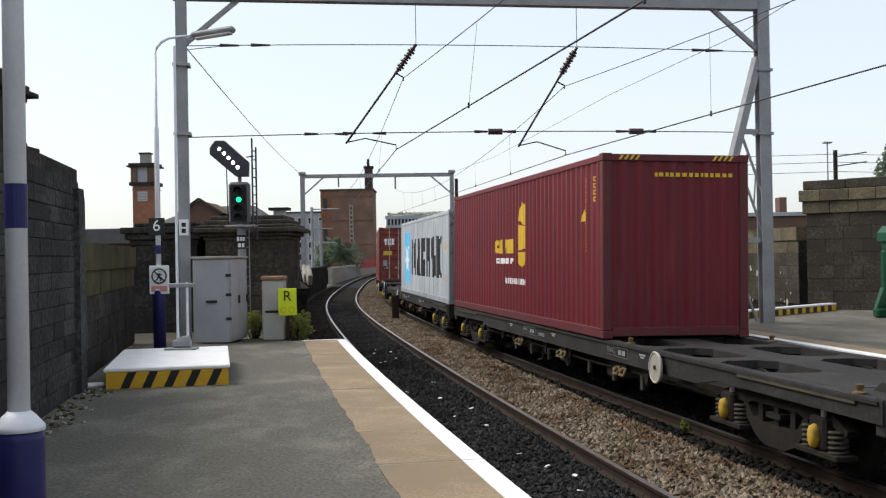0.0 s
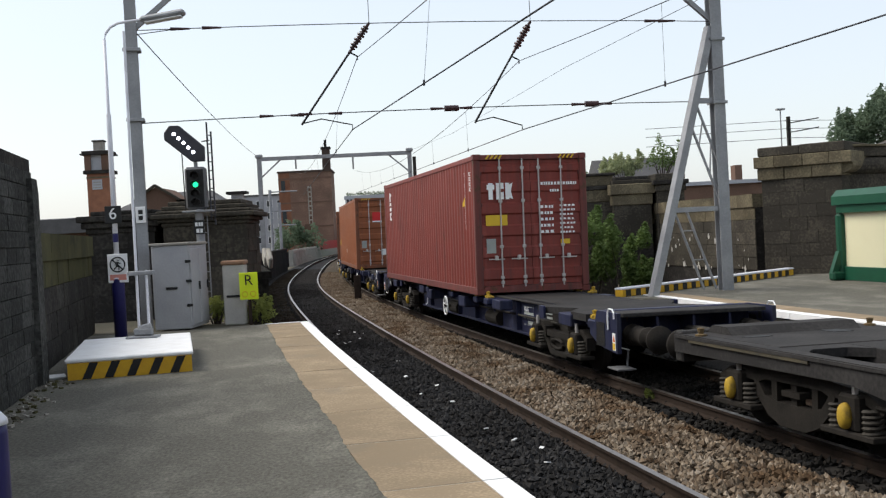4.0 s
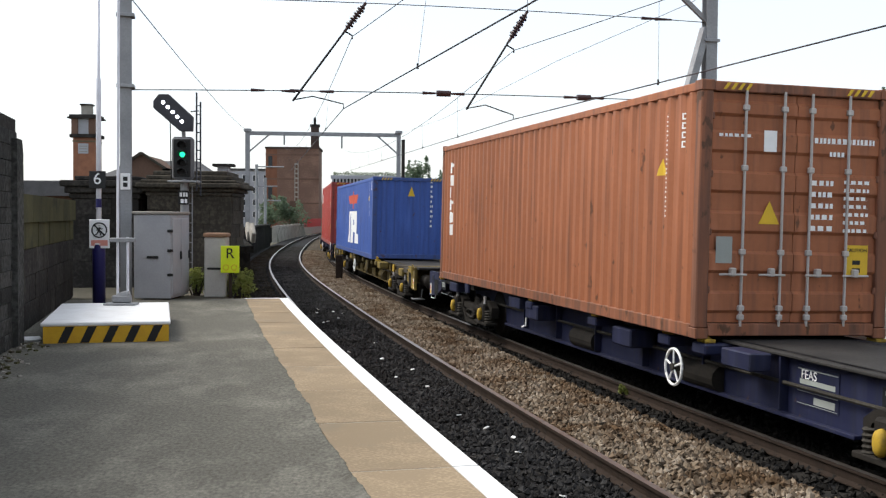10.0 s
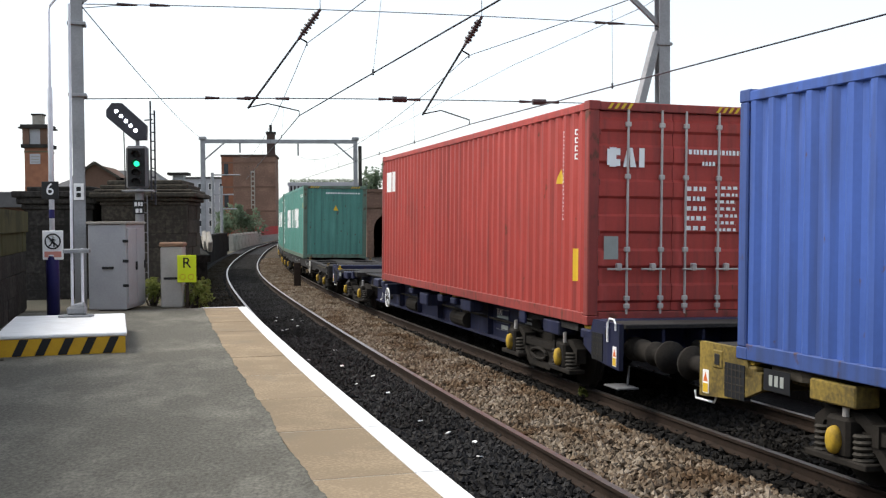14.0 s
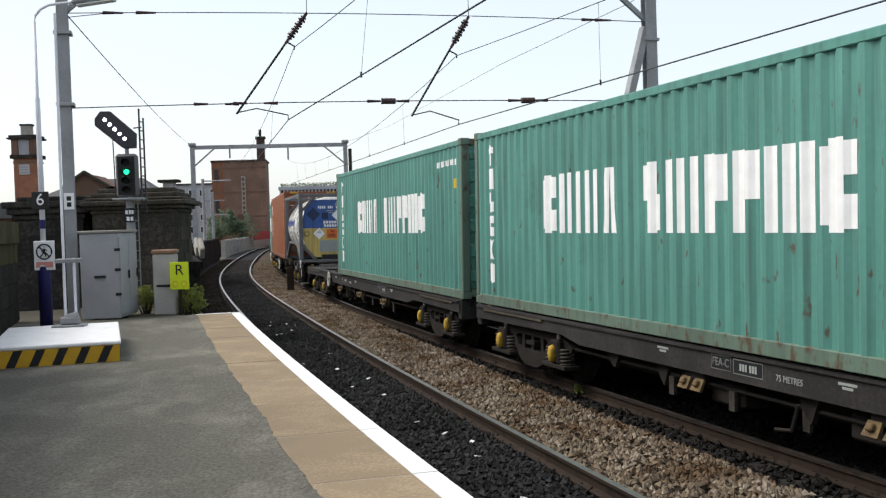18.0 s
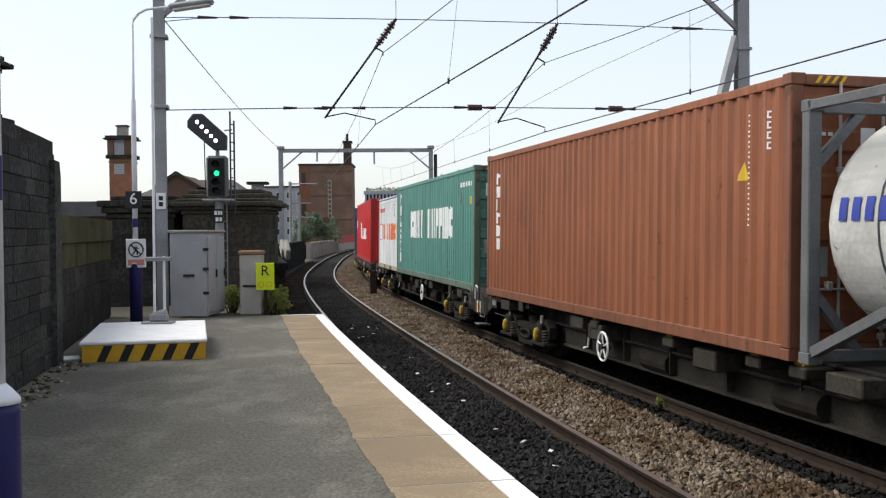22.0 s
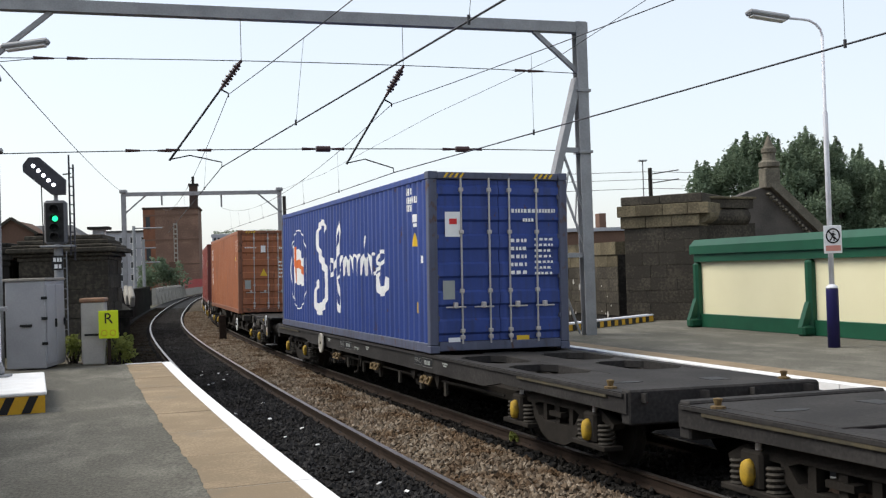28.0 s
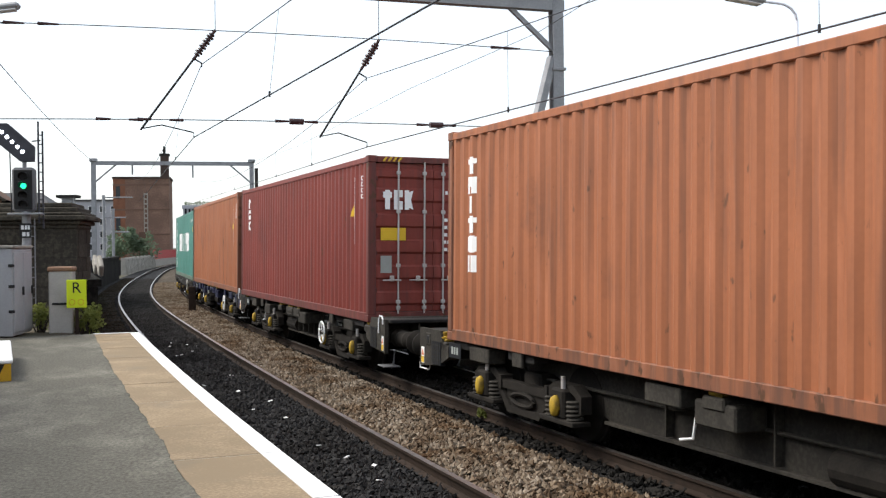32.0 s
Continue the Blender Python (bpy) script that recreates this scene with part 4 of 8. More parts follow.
fn = thing("panel_fence", "green timber fence with cream panels and a sloping coping", "fence")
fa, fb = Vector((9.62, 23.3, 0)), Vector((12.4, 5.3, 0))
fl = (fb - fa).length
fn.matrix_world = pose(fa.x, fa.y, 0, 0, 0, math.degrees(math.atan2(-(fb - fa).x, (fb - fa).y)))
part("base_board", bx(-0.09, 0.09, 0, fl, 0, 0.30, 0.01), GREEN, fn)
part("coping", side_prism([(0, 1.47), (fl, 1.47), (fl, 1.64), (0, 1.64)], -0.14, 0.14), GREEN, fn)
bm = bmesh.new()
prof = [(-0.2, 1.644), (0.2, 1.644), (0.2, 1.83), (0.06, 1.97), (-0.06, 1.97), (-0.2, 1.83)]
a, b = [[bm.verts.new((x, y, z)) for x, z in prof] for y in (-0.08, fl)]
for k in range(6):
    bm.faces.new((a[k], a[(k + 1) % 6], b[(k + 1) % 6], b[k]))
bm.faces.new(a)
bm.faces.new(b[::-1])
bmesh.ops.recalc_face_normals(bm, faces=bm.faces[:])
part("hood", bm, GREEN, fn, "sloping green coping")
n = 4.5
for k in range(5):
    part("panel", bx(-0.03, 0.03, k * fl / n + 0.06, min(fl, (k + 1) * fl / n - 0.06), 0.30, 1.47), CREAM, fn, "cream painted panel")
for k in range(5):
    y = k * fl / n + 0.05
    pp = part("post", bx(-0.07, 0.17, y - 0.095, y + 0.095, 0, 1.46, 0.05), GREEN, fn, "rounded green post")
    part("foot", bx(-0.08, 0.36, y - 0.11, y + 0.11, 0, 0.2, 0.04), GREEN, pp)
    part("strut", between((0.12, y, 0.62), (0.3, y, 0.15), 0.13), GREEN, pp)

pm_east = pose(9.1, 27.0, 0, 0, 0, -38)
pe = pier("pier_east", "square stone pier, black brick below with corbelled pale upper courses", 0.02, 2.0, 0.0, 2.3, -0.2, 2.38, [STONE_BROWN], pm_east, [], 11)
erng = random.Random(15)
for z0, z1, cuts, out in ((2.38, 2.68, (-0.06, 0.62, 1.3, 2.02), 0.05), (2.68, 2.97, (-0.13, 0.4, 1.1, 1.75, 2.28), 0.11)):
    for a, b in zip(cuts, cuts[1:]):
        part("pale_block", bx(a + 0.003, b - 0.003, -out - erng.uniform(0, 0.012), 2.3 + out, z0 + 0.003, z1 - 0.003, 0.014), STONE_PALE, pe, "pale sandstone block" if a < 0 else "")
part("corbel", lathe([(0.26, -0.1), (0.26, 2.4)], 16), STONE_PALE, pe, "rounded pale corbel").matrix_local = pose(2.02, 0.15, 2.70, -90, 0, 0)
part("coping_stone", bx(-0.03, 1.02, -0.07, 2.35, 2.973, 3.2, 0.02), STONE_BROWN, pe)
part("coping_stone", bx(1.026, 2.12, -0.07, 2.35, 2.973, 3.21, 0.02), STONE_BROWN, pe)
pd = thing("wall_ledge", "dark moulded stone ledge behind the pale pier", "wall", pose(10.9, 26.2, 0, 0, 0, 24), kind="structure")
part("wall", bx(0, 2.1, 0.05, 0.6, -0.2, 2.45), STONE_BROWN, pd)
part("moulding", rod((0.0, 0.1, 2.62), (1.75, 0.1, 2.62), r=0.22, seg=14), STONE_BROWN, pd, "rounded dark moulding")
part("fascia", bx(0, 1.95, -0.06, 0.6, 2.84, 3.08, 0.015), STONE_BROWN, pd)
part("coping_stone", bx(-0.05, 2.0, -0.12, 0.65, 3.083, 3.14, 0.01), STONE_PALE, pd)
wm, wl = bearing((8.55, 37.5), (9.7, 29.4))
we = block_wall("wall_east", "stone parapet wall, black below with pale courses above", wm, wl, 1.75, 0.5, 5, [STONE_BROWN, STONE_BROWN, STONE_BROWN, STONE_PALE], STONE_PALE, 0.36, 0.05, 12)
prng = random.Random(8)
for k in range(46):
    y, z, r = prng.uniform(0.8, 7.8), prng.uniform(-0.1, 1.0) ** 2, prng.uniform(0.015, 0.075)
    pts = [(y + r * prng.uniform(0.4, 1.2) * math.cos(a), z + 1.6 * r * prng.uniform(0.4, 1.2) * math.sin(a)) for a in np.linspace(0, 5.6, 8)]
    part("paint_patch", side_prism(pts, 0.024, 0.03), PALECONC, we, "flaking white paint" if k == 0 else "")
pier("wall_inner", "soot-black stone wall with two pale courses along its top", 3.3, 7.3, 36.9, 38.4, -1.2, 2.25, [STONE_BROWN], pose(0, 0, 0), [(0.02, 0.42, STONE_PALE), (0.07, 0.14, STONE), (0.0, 0.34, STONE_PALE), (0.08, 0.09, STONE)], 14)
pier("pier_northeast", "stone pier with a pale double cap behind the bushes", 7.2, 8.5, 36.5, 38.2, -0.3, 2.09, [STONE, STONE_BROWN], pose(0, 0, 0), [(0.05, 0.36, STONE_PALE), (0.12, 0.36, STONE_PALE), (0.0, 0.14, STONE_BROWN), (-0.08, 0.12, STONE)], 13)
pier("pier_northeast_dark", "smoke-dark stone pier beside the pale capped one", 8.66, 9.6, 36.3, 38.2, -0.3, 2.5, [STONE_BROWN], pose(0, 0, 0), [(0.06, 0.22, STONE_BROWN), (0.14, 0.16, STONE), (0.04, 0.22, STONE_BROWN)], 16)

nb = thing("mast_number_plate", "small white mast plate with dark bars", "sign", pose(P1L.x + 0.02, P1L.y - 0.13, 2.12))
part("plate", bx(-0.09, 0.09, -0.01, 0, -0.15, 0.15, 0.004), SIGNWHITE, nb)
for k in range(2):
    part("number_bar", bx(-0.04, 0.04, -0.014, -0.0101, -0.1 + 0.11 * k, -0.02 + 0.11 * k), BLACK, nb)
fp = link("scrap_sheet", bx(-0.2, 0.2, -0.09, 0.09, 0, 0.05, 0.02), SIGNWHITE)
fp.matrix_world = pose(-4.3, 12.95, 0.0, 0, 0, 20)
tagged(fp, "pale scrap lying at the foot of the wall", "scrap")

# ---- plants ----

LEAF_FAR = leaves("hazy far leaves", (0.21, 0.26, 0.17), (0.13, 0.16, 0.10))
DRYGRASS = leaves("dry grass blades", (0.42, 0.45, 0.26), (0.27, 0.31, 0.16))


def leaf_cloud(bm, blobs, count, size, rng):
    """Leaves as small bent blades spread through a set of lumpy blobs (x, y, z, radius)."""
    tot = sum(b[3] ** 2 for b in blobs)
    for bx0, by0, bz0, br in blobs:
        for _ in range(max(6, int(count * br * br / tot))):
            d = Vector((rng.gauss(0, 1), rng.gauss(0, 1), rng.gauss(0, 0.85))).normalized() * br * (rng.uniform(0.1, 1.0) ** 0.5 + abs(rng.gauss(0, 0.13)))
            c = Vector((bx0, by0, bz0)) + d
            m = Euler((rng.uniform(-1.2, 1.2), rng.uniform(-1.2, 1.2), rng.uniform(0, 6.3))).to_matrix()
            s = size * rng.uniform(0.6, 1.4)
            v = [bm.verts.new(c + m @ Vector(q)) for q in ((0, -s, 0), (s * 0.5, 0, s * 0.18), (0, s, 0), (-s * 0.5, 0, s * 0.18))]
            bm.faces.new(v)


def tree(name, label, x, y, z0, h, r, seed, mat=LEAF, leaves=5000, size=0.16, lean=0.0):
    rng = random.Random(seed)
    t = thing(name, label, "tree", pose(x, y, z0))
    bm = bmesh.new()
    tube(bm, [(0, 0, 0), (0.05 * h * lean, 0, h * 0.3), (0.1 * h * lean, 0.02 * h, h * 0.62)], h * 0.035, 8, True, h * 0.018)
    blobs = []
    for k in range(9):
        a = rng.uniform(0, 6.28)
        rr = r * rng.uniform(0.25, 0.75)
        z = h * rng.uniform(0.42, 0.92)
        p = Vector((rr * math.cos(a), rr * math.sin(a), z))
        tube(bm, [(0.05 * h * lean, 0, h * 0.3), p * 0.55 + Vector((0, 0, h * 0.12)), p], h * 0.013, 5, True, h * 0.004)
        blobs.append((p.x, p.y, p.z, r * rng.uniform(0.28, 0.46)))
    for b in list(blobs):
        # upward plumes that break the outline
        for _ in range(4):
            a, g = rng.uniform(0, 6.28), rng.uniform(0.3, 1.0)
            x, y, z, w = b[0] + b[3] * g * math.cos(a), b[1] + b[3] * g * math.sin(a), b[2] + b[3] * rng.uniform(-0.5, 0.6), b[3] * rng.uniform(0.2, 0.34)
            for q in range(7):
                blobs.append((x, y, z, w))
                z += w * 1.05
                x += w * rng.uniform(-0.25, 0.25)
                w *= 0.8
    part("trunk", bm, BARK, t)
    cr = bmesh.new()
    leaf_cloud(cr, blobs, leaves, size, rng)
    part("crown", cr, mat, t, "uneven leafy crown")
    return t


def bush(name, label, x, y, z0, w, h, seed, mat=LEAF_PALE, leaves=1500, size=0.09):
    rng = random.Random(seed)
    t = thing(name, label, "bush", pose(x, y, z0))
    bm = bmesh.new()
    blobs = []
    for k in range(11):
        p = Vector((rng.uniform(-w, w) * 0.8, rng.uniform(-w, w) * 0.5, h * rng.uniform(0.25, 0.8)))
        tube(bm, [(p.x * 0.3, p.y * 0.3, 0), p * 0.6, p], 0.02, 5, True, 0.006)
        q, g = p.copy(), min(w, h) * rng.uniform(0.2, 0.34)
        for _ in range(5):
            blobs.append((q.x, q.y, q.z, g))
            q += Vector((rng.uniform(-0.5, 0.5) * g, rng.uniform(-0.5, 0.5) * g, g * 0.9))
            g *= 0.66
    part("stem_clump", bm, BARK, t)
    cr = bmesh.new()
    leaf_cloud(cr, blobs, leaves, size, rng)
    part("foliage", cr, mat, t)
    return t


for x, y, h, r, sd, n in ((28.0, 60, 10.6, 2.3, 1, 6500), (30.3, 60.5, 10.1, 2.1, 2, 6000), (32.3, 60, 10.3, 2.4, 3, 7000), (34.6, 61, 9.0, 2.4, 4, 6000), (25.8, 61, 8.6, 1.7, 5, 3800), (36.9, 62, 7.8, 2.2, 6, 4500), (30.5, 56, 7.2, 2.6, 7, 6000), (34.5, 55.5, 6.2, 2.6, 8, 5500), (24.6, 60, 7.7, 1.1, 9, 1600), (29.2, 58.5, 9.5, 2.1, 10, 6500), (26.9, 60.5, 9.3, 1.7, 13, 5000), (31.4, 58.5, 9.3, 2.2, 14, 6500), (33.4, 58, 8.6, 2.2, 15, 6000), (28.2, 57, 7.0, 2.2, 16, 5000)):
    tree("tree", "feathery dark green tree beyond the parapet wall", x, y, -1.35, h, r, sd, LEAF, int(n * 2.4), 0.1)
tree("tree", "round green tree far beyond the arches", 4.9, 122, -1.35, 8.8, 3.3, 11, LEAF, 9000, 0.17)
tree("tree", "small pale tree behind the parapet", 15.8, 90, -1.35, 8.0, 2.4, 12, LEAF_FAR, 3000, 0.2)
bush("bush", "tall leafy bush growing beside the far track", 5.6, 33.0, -1.1, 1.2, 3.1, 21, LEAF_PALE, 7500, 0.055)
bush("bush", "leafy bush in front of the stone pier", 6.5, 31.8, -1.0, 0.9, 2.7, 22, LEAF_PALE, 6500, 0.055)
bush("bush", "leafy bush against the parapet", 4.0, 34.6, -1.1, 0.9, 2.7, 23, LEAF_PALE, 5200, 0.06)
bush("bush", "self-sown shrub on top of the stone pier", 9.1, 37.3, 3.05, 0.75, 1.25, 24, LEAF_PALE, 1300, 0.045)
bush("bush", "dry grassy shrub on top of the pier", 7.8, 37.4, 2.98, 0.95, 0.8, 25, DRYGRASS, 5000, 0.04)
bush("weeds", "yellow-green weeds at the foot of the yellow sign", -2.75, 20.25, -0.1, 0.32, 0.55, 26, WEED, 700, 0.035)
bush("weeds", "green weeds beside the grey cabinet", -3.65, 20.7, -0.05, 0.3, 0.5, 27, WEED, 600, 0.035)
bush("weeds", "yellow-green weeds along the platform end", -2.95, 20.5, -0.1, 0.35, 0.45, 28, WEED, 600, 0.035)
bush("weeds", "small bright weed on the brown ballast", 3.3, 14.7, RAIL - 0.16, 0.09, 0.14, 31, WEED, 60, 0.03)
bush("bush", "green shrubs below the brick tower", -13.2, 136, -0.3, 3.2, 3.4, 29, LEAF, 2600, 0.2)
bush("bush", "green shrubs beside the distant parapet", -7.4, 48, -0.6, 1.0, 2.2, 30, LEAF_PALE, 1500, 0.1)

# ---- distant buildings ----
FAR_BRICK = surf("tower brick", (0.25, 0.155, 0.115), (0.165, 0.105, 0.08), 0.9, scale=0.4, fine=5, bump=0.15, c=(0.09, 0.066, 0.055), stain=0.4, grain=0.9, spec=0.1)


def windows(parent, x0, x1, z0, z1, cols, rows, y, w, h, mat=GLASS_DARK, frame_mat=SIGNWHITE):
    for r in range(rows):
        for c in range(cols):
            x = x0 + (x1 - x0) * (c + 0.5) / cols
            z = z0 + (z1 - z0) * (r + 0.5) / rows
            f0 = part("window", bx(x - w / 2 - 0.08, x + w / 2 + 0.08, y - 0.05, y, z - h / 2 - 0.08, z + h / 2 + 0.08), frame_mat, parent)
            part("pane", bx(x - w / 2, x + w / 2, y - 0.08, y - 0.051, z - h / 2, z + h / 2), mat, f0)


SOOTBRICK = surf("sooty brick", (0.085, 0.06, 0.05), (0.055, 0.04, 0.035), 0.9, scale=0.5, fine=9, bump=0.15, spec=0.1)
tw = thing("brick_tower", "square brown brick tower with a chimney and slit windows", "tower")
part("wall", bx(-19.7, -11.2, 175, 183, -1.4, 12.3), FAR_BRICK, tw)
part("parapet", bx(-19.85, -11.05, 174.85, 183.15, 12.3, 12.6), SOOTBRICK, tw)
part("chimney", bx(-12.5, -11.25, 175.02, 176.4, 12.6, 15.9), SOOTBRICK, tw)
part("chimney_cap", bx(-12.65, -11.1, 174.9, 176.55, 15.9, 16.25), STONE, tw)
part("chimney_pot", bx(-12.1, -11.7, 175.3, 175.7, 16.25, 17.4), STONE, tw)
part("corner_face", bx(-19.72, -17.9, 174.96, 175.0, -1.4, 12.28), BRICK, tw, "brighter brick corner face")
part("window_strip", bx(-15.1, -14.45, 174.9, 175.0, 3.7, 10.0), CONC, tw, "pale upright window strip")
for k in range(8):
    part("glazing_bar", bx(-14.95, -14.6, 174.85, 174.9, 3.95 + 0.75 * k, 4.45 + 0.75 * k), BRICK_DIM, tw)
for z in (4.2, 9.2):
    part("slit_window", bx(-19.3, -18.65, 174.88, 174.955, z, z + 1.9), GLASS_DARK, tw)
for z in (3.4, 7.3, 11.2):
    part("band_course", bx(-19.75, -11.15, 174.94, 175.0, z, z + 0.25), BRICK_DIM, tw)
ct = thing("chimney_tower", "orange brick chimney tower with stone bands and a grey cap", "tower")
part("shaft", bx(-31.57, -29.38, 110, 112.4, -1.4, 9.2), BRICK, ct)
part("stone_band", bx(-31.85, -29.15, 109.75, 112.65, 9.2, 9.55), STONE, ct)
for x in (-31.7, -30.0):
    part("pilaster", bx(x, x + 0.62, 109.85, 110.5, 9.55, 11.1), BRICK_DIM, ct, "dark brick corner pilaster" if x < -31 else "")
part("louvre", bx(-31.08, -30.02, 110.1, 110.3, 9.55, 11.1), FLAT_PALE, ct, "grey louvred belfry opening")
part("lantern", bx(-31.6, -29.45, 110.4, 112.4, 9.55, 11.1), BRICK_DIM, ct)
part("cornice", bx(-32.05, -29.05, 109.6, 112.8, 11.1, 11.25), STONE, ct)
part("cornice", bx(-31.9, -29.2, 109.75, 112.65, 11.25, 11.5), STONE, ct)
part("flue", bx(-30.85, -29.9, 110.3, 111.3, 11.5, 12.45), CONC, ct)
part("flue_cap", bx(-30.95, -29.8, 110.2, 111.4, 12.45, 12.6), STONE, ct)
part("opening", bx(-31.05, -30.05, 109.93, 109.99, 7.6, 8.6), FLAT_PALE, ct)
for k in range(3):
    part("slat", bx(-30.95, -30.15, 109.9, 109.93, 7.75 + 0.27 * k, 7.83 + 0.27 * k), CONC, ct)
part("string_course", bx(-31.62, -29.33, 109.95, 112.45, 8.75, 8.9), STONE_PALE, ct)

rf = thing("long_roofed_building", "low building with a long grey roof", "building")
part("wall", bx(-40, -14, 60, 70, -1.4, 2.6), BRICK_DIM, rf)
part("roof", side_prism([(59.5, 2.5), (71, 2.5), (70.8, 3.0), (65, 3.5), (59.6, 3.3)], -41, -13.5), SLATE, rf)
hs = thing("gabled_house", "slate-roofed house behind the black pier", "house")
part("wall", bx(-12.6, -7.6, 46, 53, -1.4, 2.75), BRICK_DIM, hs)
bm = bmesh.new()
v = [bm.verts.new(q) for q in ((-13.0, 45.6, 2.75), (-7.2, 45.6, 2.75), (-7.2, 53.4, 2.75), (-13.0, 53.4, 2.75), (-11.2, 49.5, 3.95), (-8.6, 49.5, 3.95))]
for q in ((0, 1, 5, 4), (2, 3, 4, 5), (1, 2, 5), (3, 0, 4), (3, 2, 1, 0)):
    bm.faces.new([v[k] for k in q])
part("roof", bm, SLATE, hs, "hipped slate roof")
bm = bmesh.new()
v = [bm.verts.new(q) for q in ((-11.0, 45.5, 3.5), (-9.4, 45.5, 3.5), (-10.25, 45.5, 4.02), (-10.25, 49.4, 4.02), (-11.0, 49.0, 3.5), (-9.4, 49.0, 3.5), (-11.0, 45.5, 2.8), (-9.4, 45.5, 2.8))]
for q in ((0, 1, 2), (0, 2, 3, 4), (1, 5, 3, 2), (6, 7, 1, 0)):
    bm.faces.new([v[k] for k in q])
part("gable", bm, BRICK_DIM, hs, "small brick gable")
for a, b in (((-11.15, 45.4, 3.44), (-10.25, 45.4, 4.08)), ((-10.25, 45.4, 4.08), (-9.25, 45.4, 3.44))):
    part("bargeboard", between(a, b, 0.16, 0.1), STONE_BROWN, hs)
tk = thing("roof_tank_house", "small dark rooftop hut with a flat cap", "hut")
part("body", bx(-9.4, -8.8, 60, 60.8, -1.4, 4.2), GALV, tk)
part("cap", bx(-9.65, -8.55, 59.8, 61.0, 4.2, 4.34), STONE, tk)
for nm, x0, x1, y, h, cols, rows, mt in (("apartment_block", -29.5, -20.4, 190, 9.4, 5, 4, FLAT_PALE), ("apartment_block", -38, -30, 200, 5.5, 4, 2, BRICK), ("apartment_block", -9.5, -4.5, 260, 9.5, 3, 4, FLAT_PALE)):
    b = thing(nm, "distant flats with rows of windows", "building", group="distant flats")
    part("wall", bx(x0, x1, y, y + 8, -1.4, h), mt, b)
    part("roof", bx(x0 - 0.2, x1 + 0.2, y - 0.2, y + 8.2, h, h + 0.3), SLATE, b)
    windows(b, x0, x1, 0.6, h - 0.3, cols, rows, y, 0.9, 1.0)

# parapet, railings and boards along the outside of the curve
pw = thing("parapet_wall", "dark stone parapet along the outside of the curve", "wall", kind="structure")
for k in range(33):
    s = 25.5 + 2.0 * k
    a, b = line(s, -2.15 - 0.012 * k), line(s + 1.985, -2.162 - 0.012 * k)
    part("stone", between((a[0], a[1], -0.25), (b[0], b[1], -0.25), 0.35, 1.8), STONE, pw)
    part("coping_stone", between((a[0], a[1], 0.73), (b[0], b[1], 0.73), 0.5, 0.15), STONE, pw)
SOOTWALL = surf("soot-black parapet stone", (0.030, 0.027, 0.024), (0.013, 0.012, 0.011), 0.95, scale=1.2, fine=9, bump=0.8, depth=0.04, c=(0.05, 0.055, 0.028), stain=0.35, spread=0.3, grain=0.9, spec=0.06)
for ob in pw.children:
    ob.data.materials[0] = SOOTWALL
STONE_RAIL = surf("dull pale stone", (0.40, 0.38, 0.34), (0.28, 0.265, 0.235), 0.9, scale=2, fine=16, bump=0.3, spec=0.1)
rl = thing("white_railing", "pale concrete railing along the curve", "railing")
for k in range(8):
    a, b = line(102 + 4.8 * k, -2.7), line(106.7 + 4.8 * k, -2.7)
    part("post", between((a[0], a[1], -1.0), (a[0], a[1], 0.56), 0.42), STONE_RAIL, rl)
    part("top_rail", between((a[0], a[1], 0.42), (b[0], b[1], 0.42), 0.3, 0.2), STONE_RAIL, rl)
    for j in (0.17, 0.34, 0.5, 0.67, 0.84):
        q = Vector(a).lerp(Vector(b), j)
        part("baluster", between((q.x + 0.3, q.y, -1.0), (q.x, q.y, 0.34), 0.26), STONE_RAIL, rl)
    part("backing", between((a[0] - 0.45, a[1], -0.35), (b[0] - 0.45, b[1], -0.35), 0.06, 1.4), SOOTWALL, rl)
rb = thing("red_boarding", "bright red boarding beside the far curve", "fence")
for k in range(14):
    a, b = line(137 + 4 * k, -2.9), line(140.95 + 4 * k, -2.9)
    part("board", between((a[0], a[1], 0.45), (b[0], b[1], 0.45), 0.1, 1.35), REDFENCE, rb)
    part("base", between((a[0], a[1], -0.5), (b[0], b[1], -0.5), 0.2, 0.95), CONC, rb)
wl2 = thing("wing_wall", "brown brick wing wall below the tower", "wall", kind="structure")
part("wall", bx(-12.6, -11.7, 139, 141, -1.4, 3.4), BRICK_DIM, wl2)
mk = thing("marker_post", "short rusty post between the tracks", "post", pose(*line(41.5, 1.72)[:2], RAIL - 0.12))
part("post", bx(-0.13, 0.13, -0.1, 0.1, 0, 0.95, 0.02), RUST, mk)
for k, (s, off, h) in enumerate(((29.5, -2.1, 1.95), (32, -2.15, 1.95))):
    q = line(s, off)
    o = link("cable_cover", bx(-0.06, 0.06, -0.26, 0.26, -0.17, 0.17, 0.03), CONC)
    o.matrix_world = pose(q[0] + 0.3, q[1], h - 0.9, 35, 0, 15)
    tagged(o, "tilted pale concrete trough cover", "cover", "trough covers")

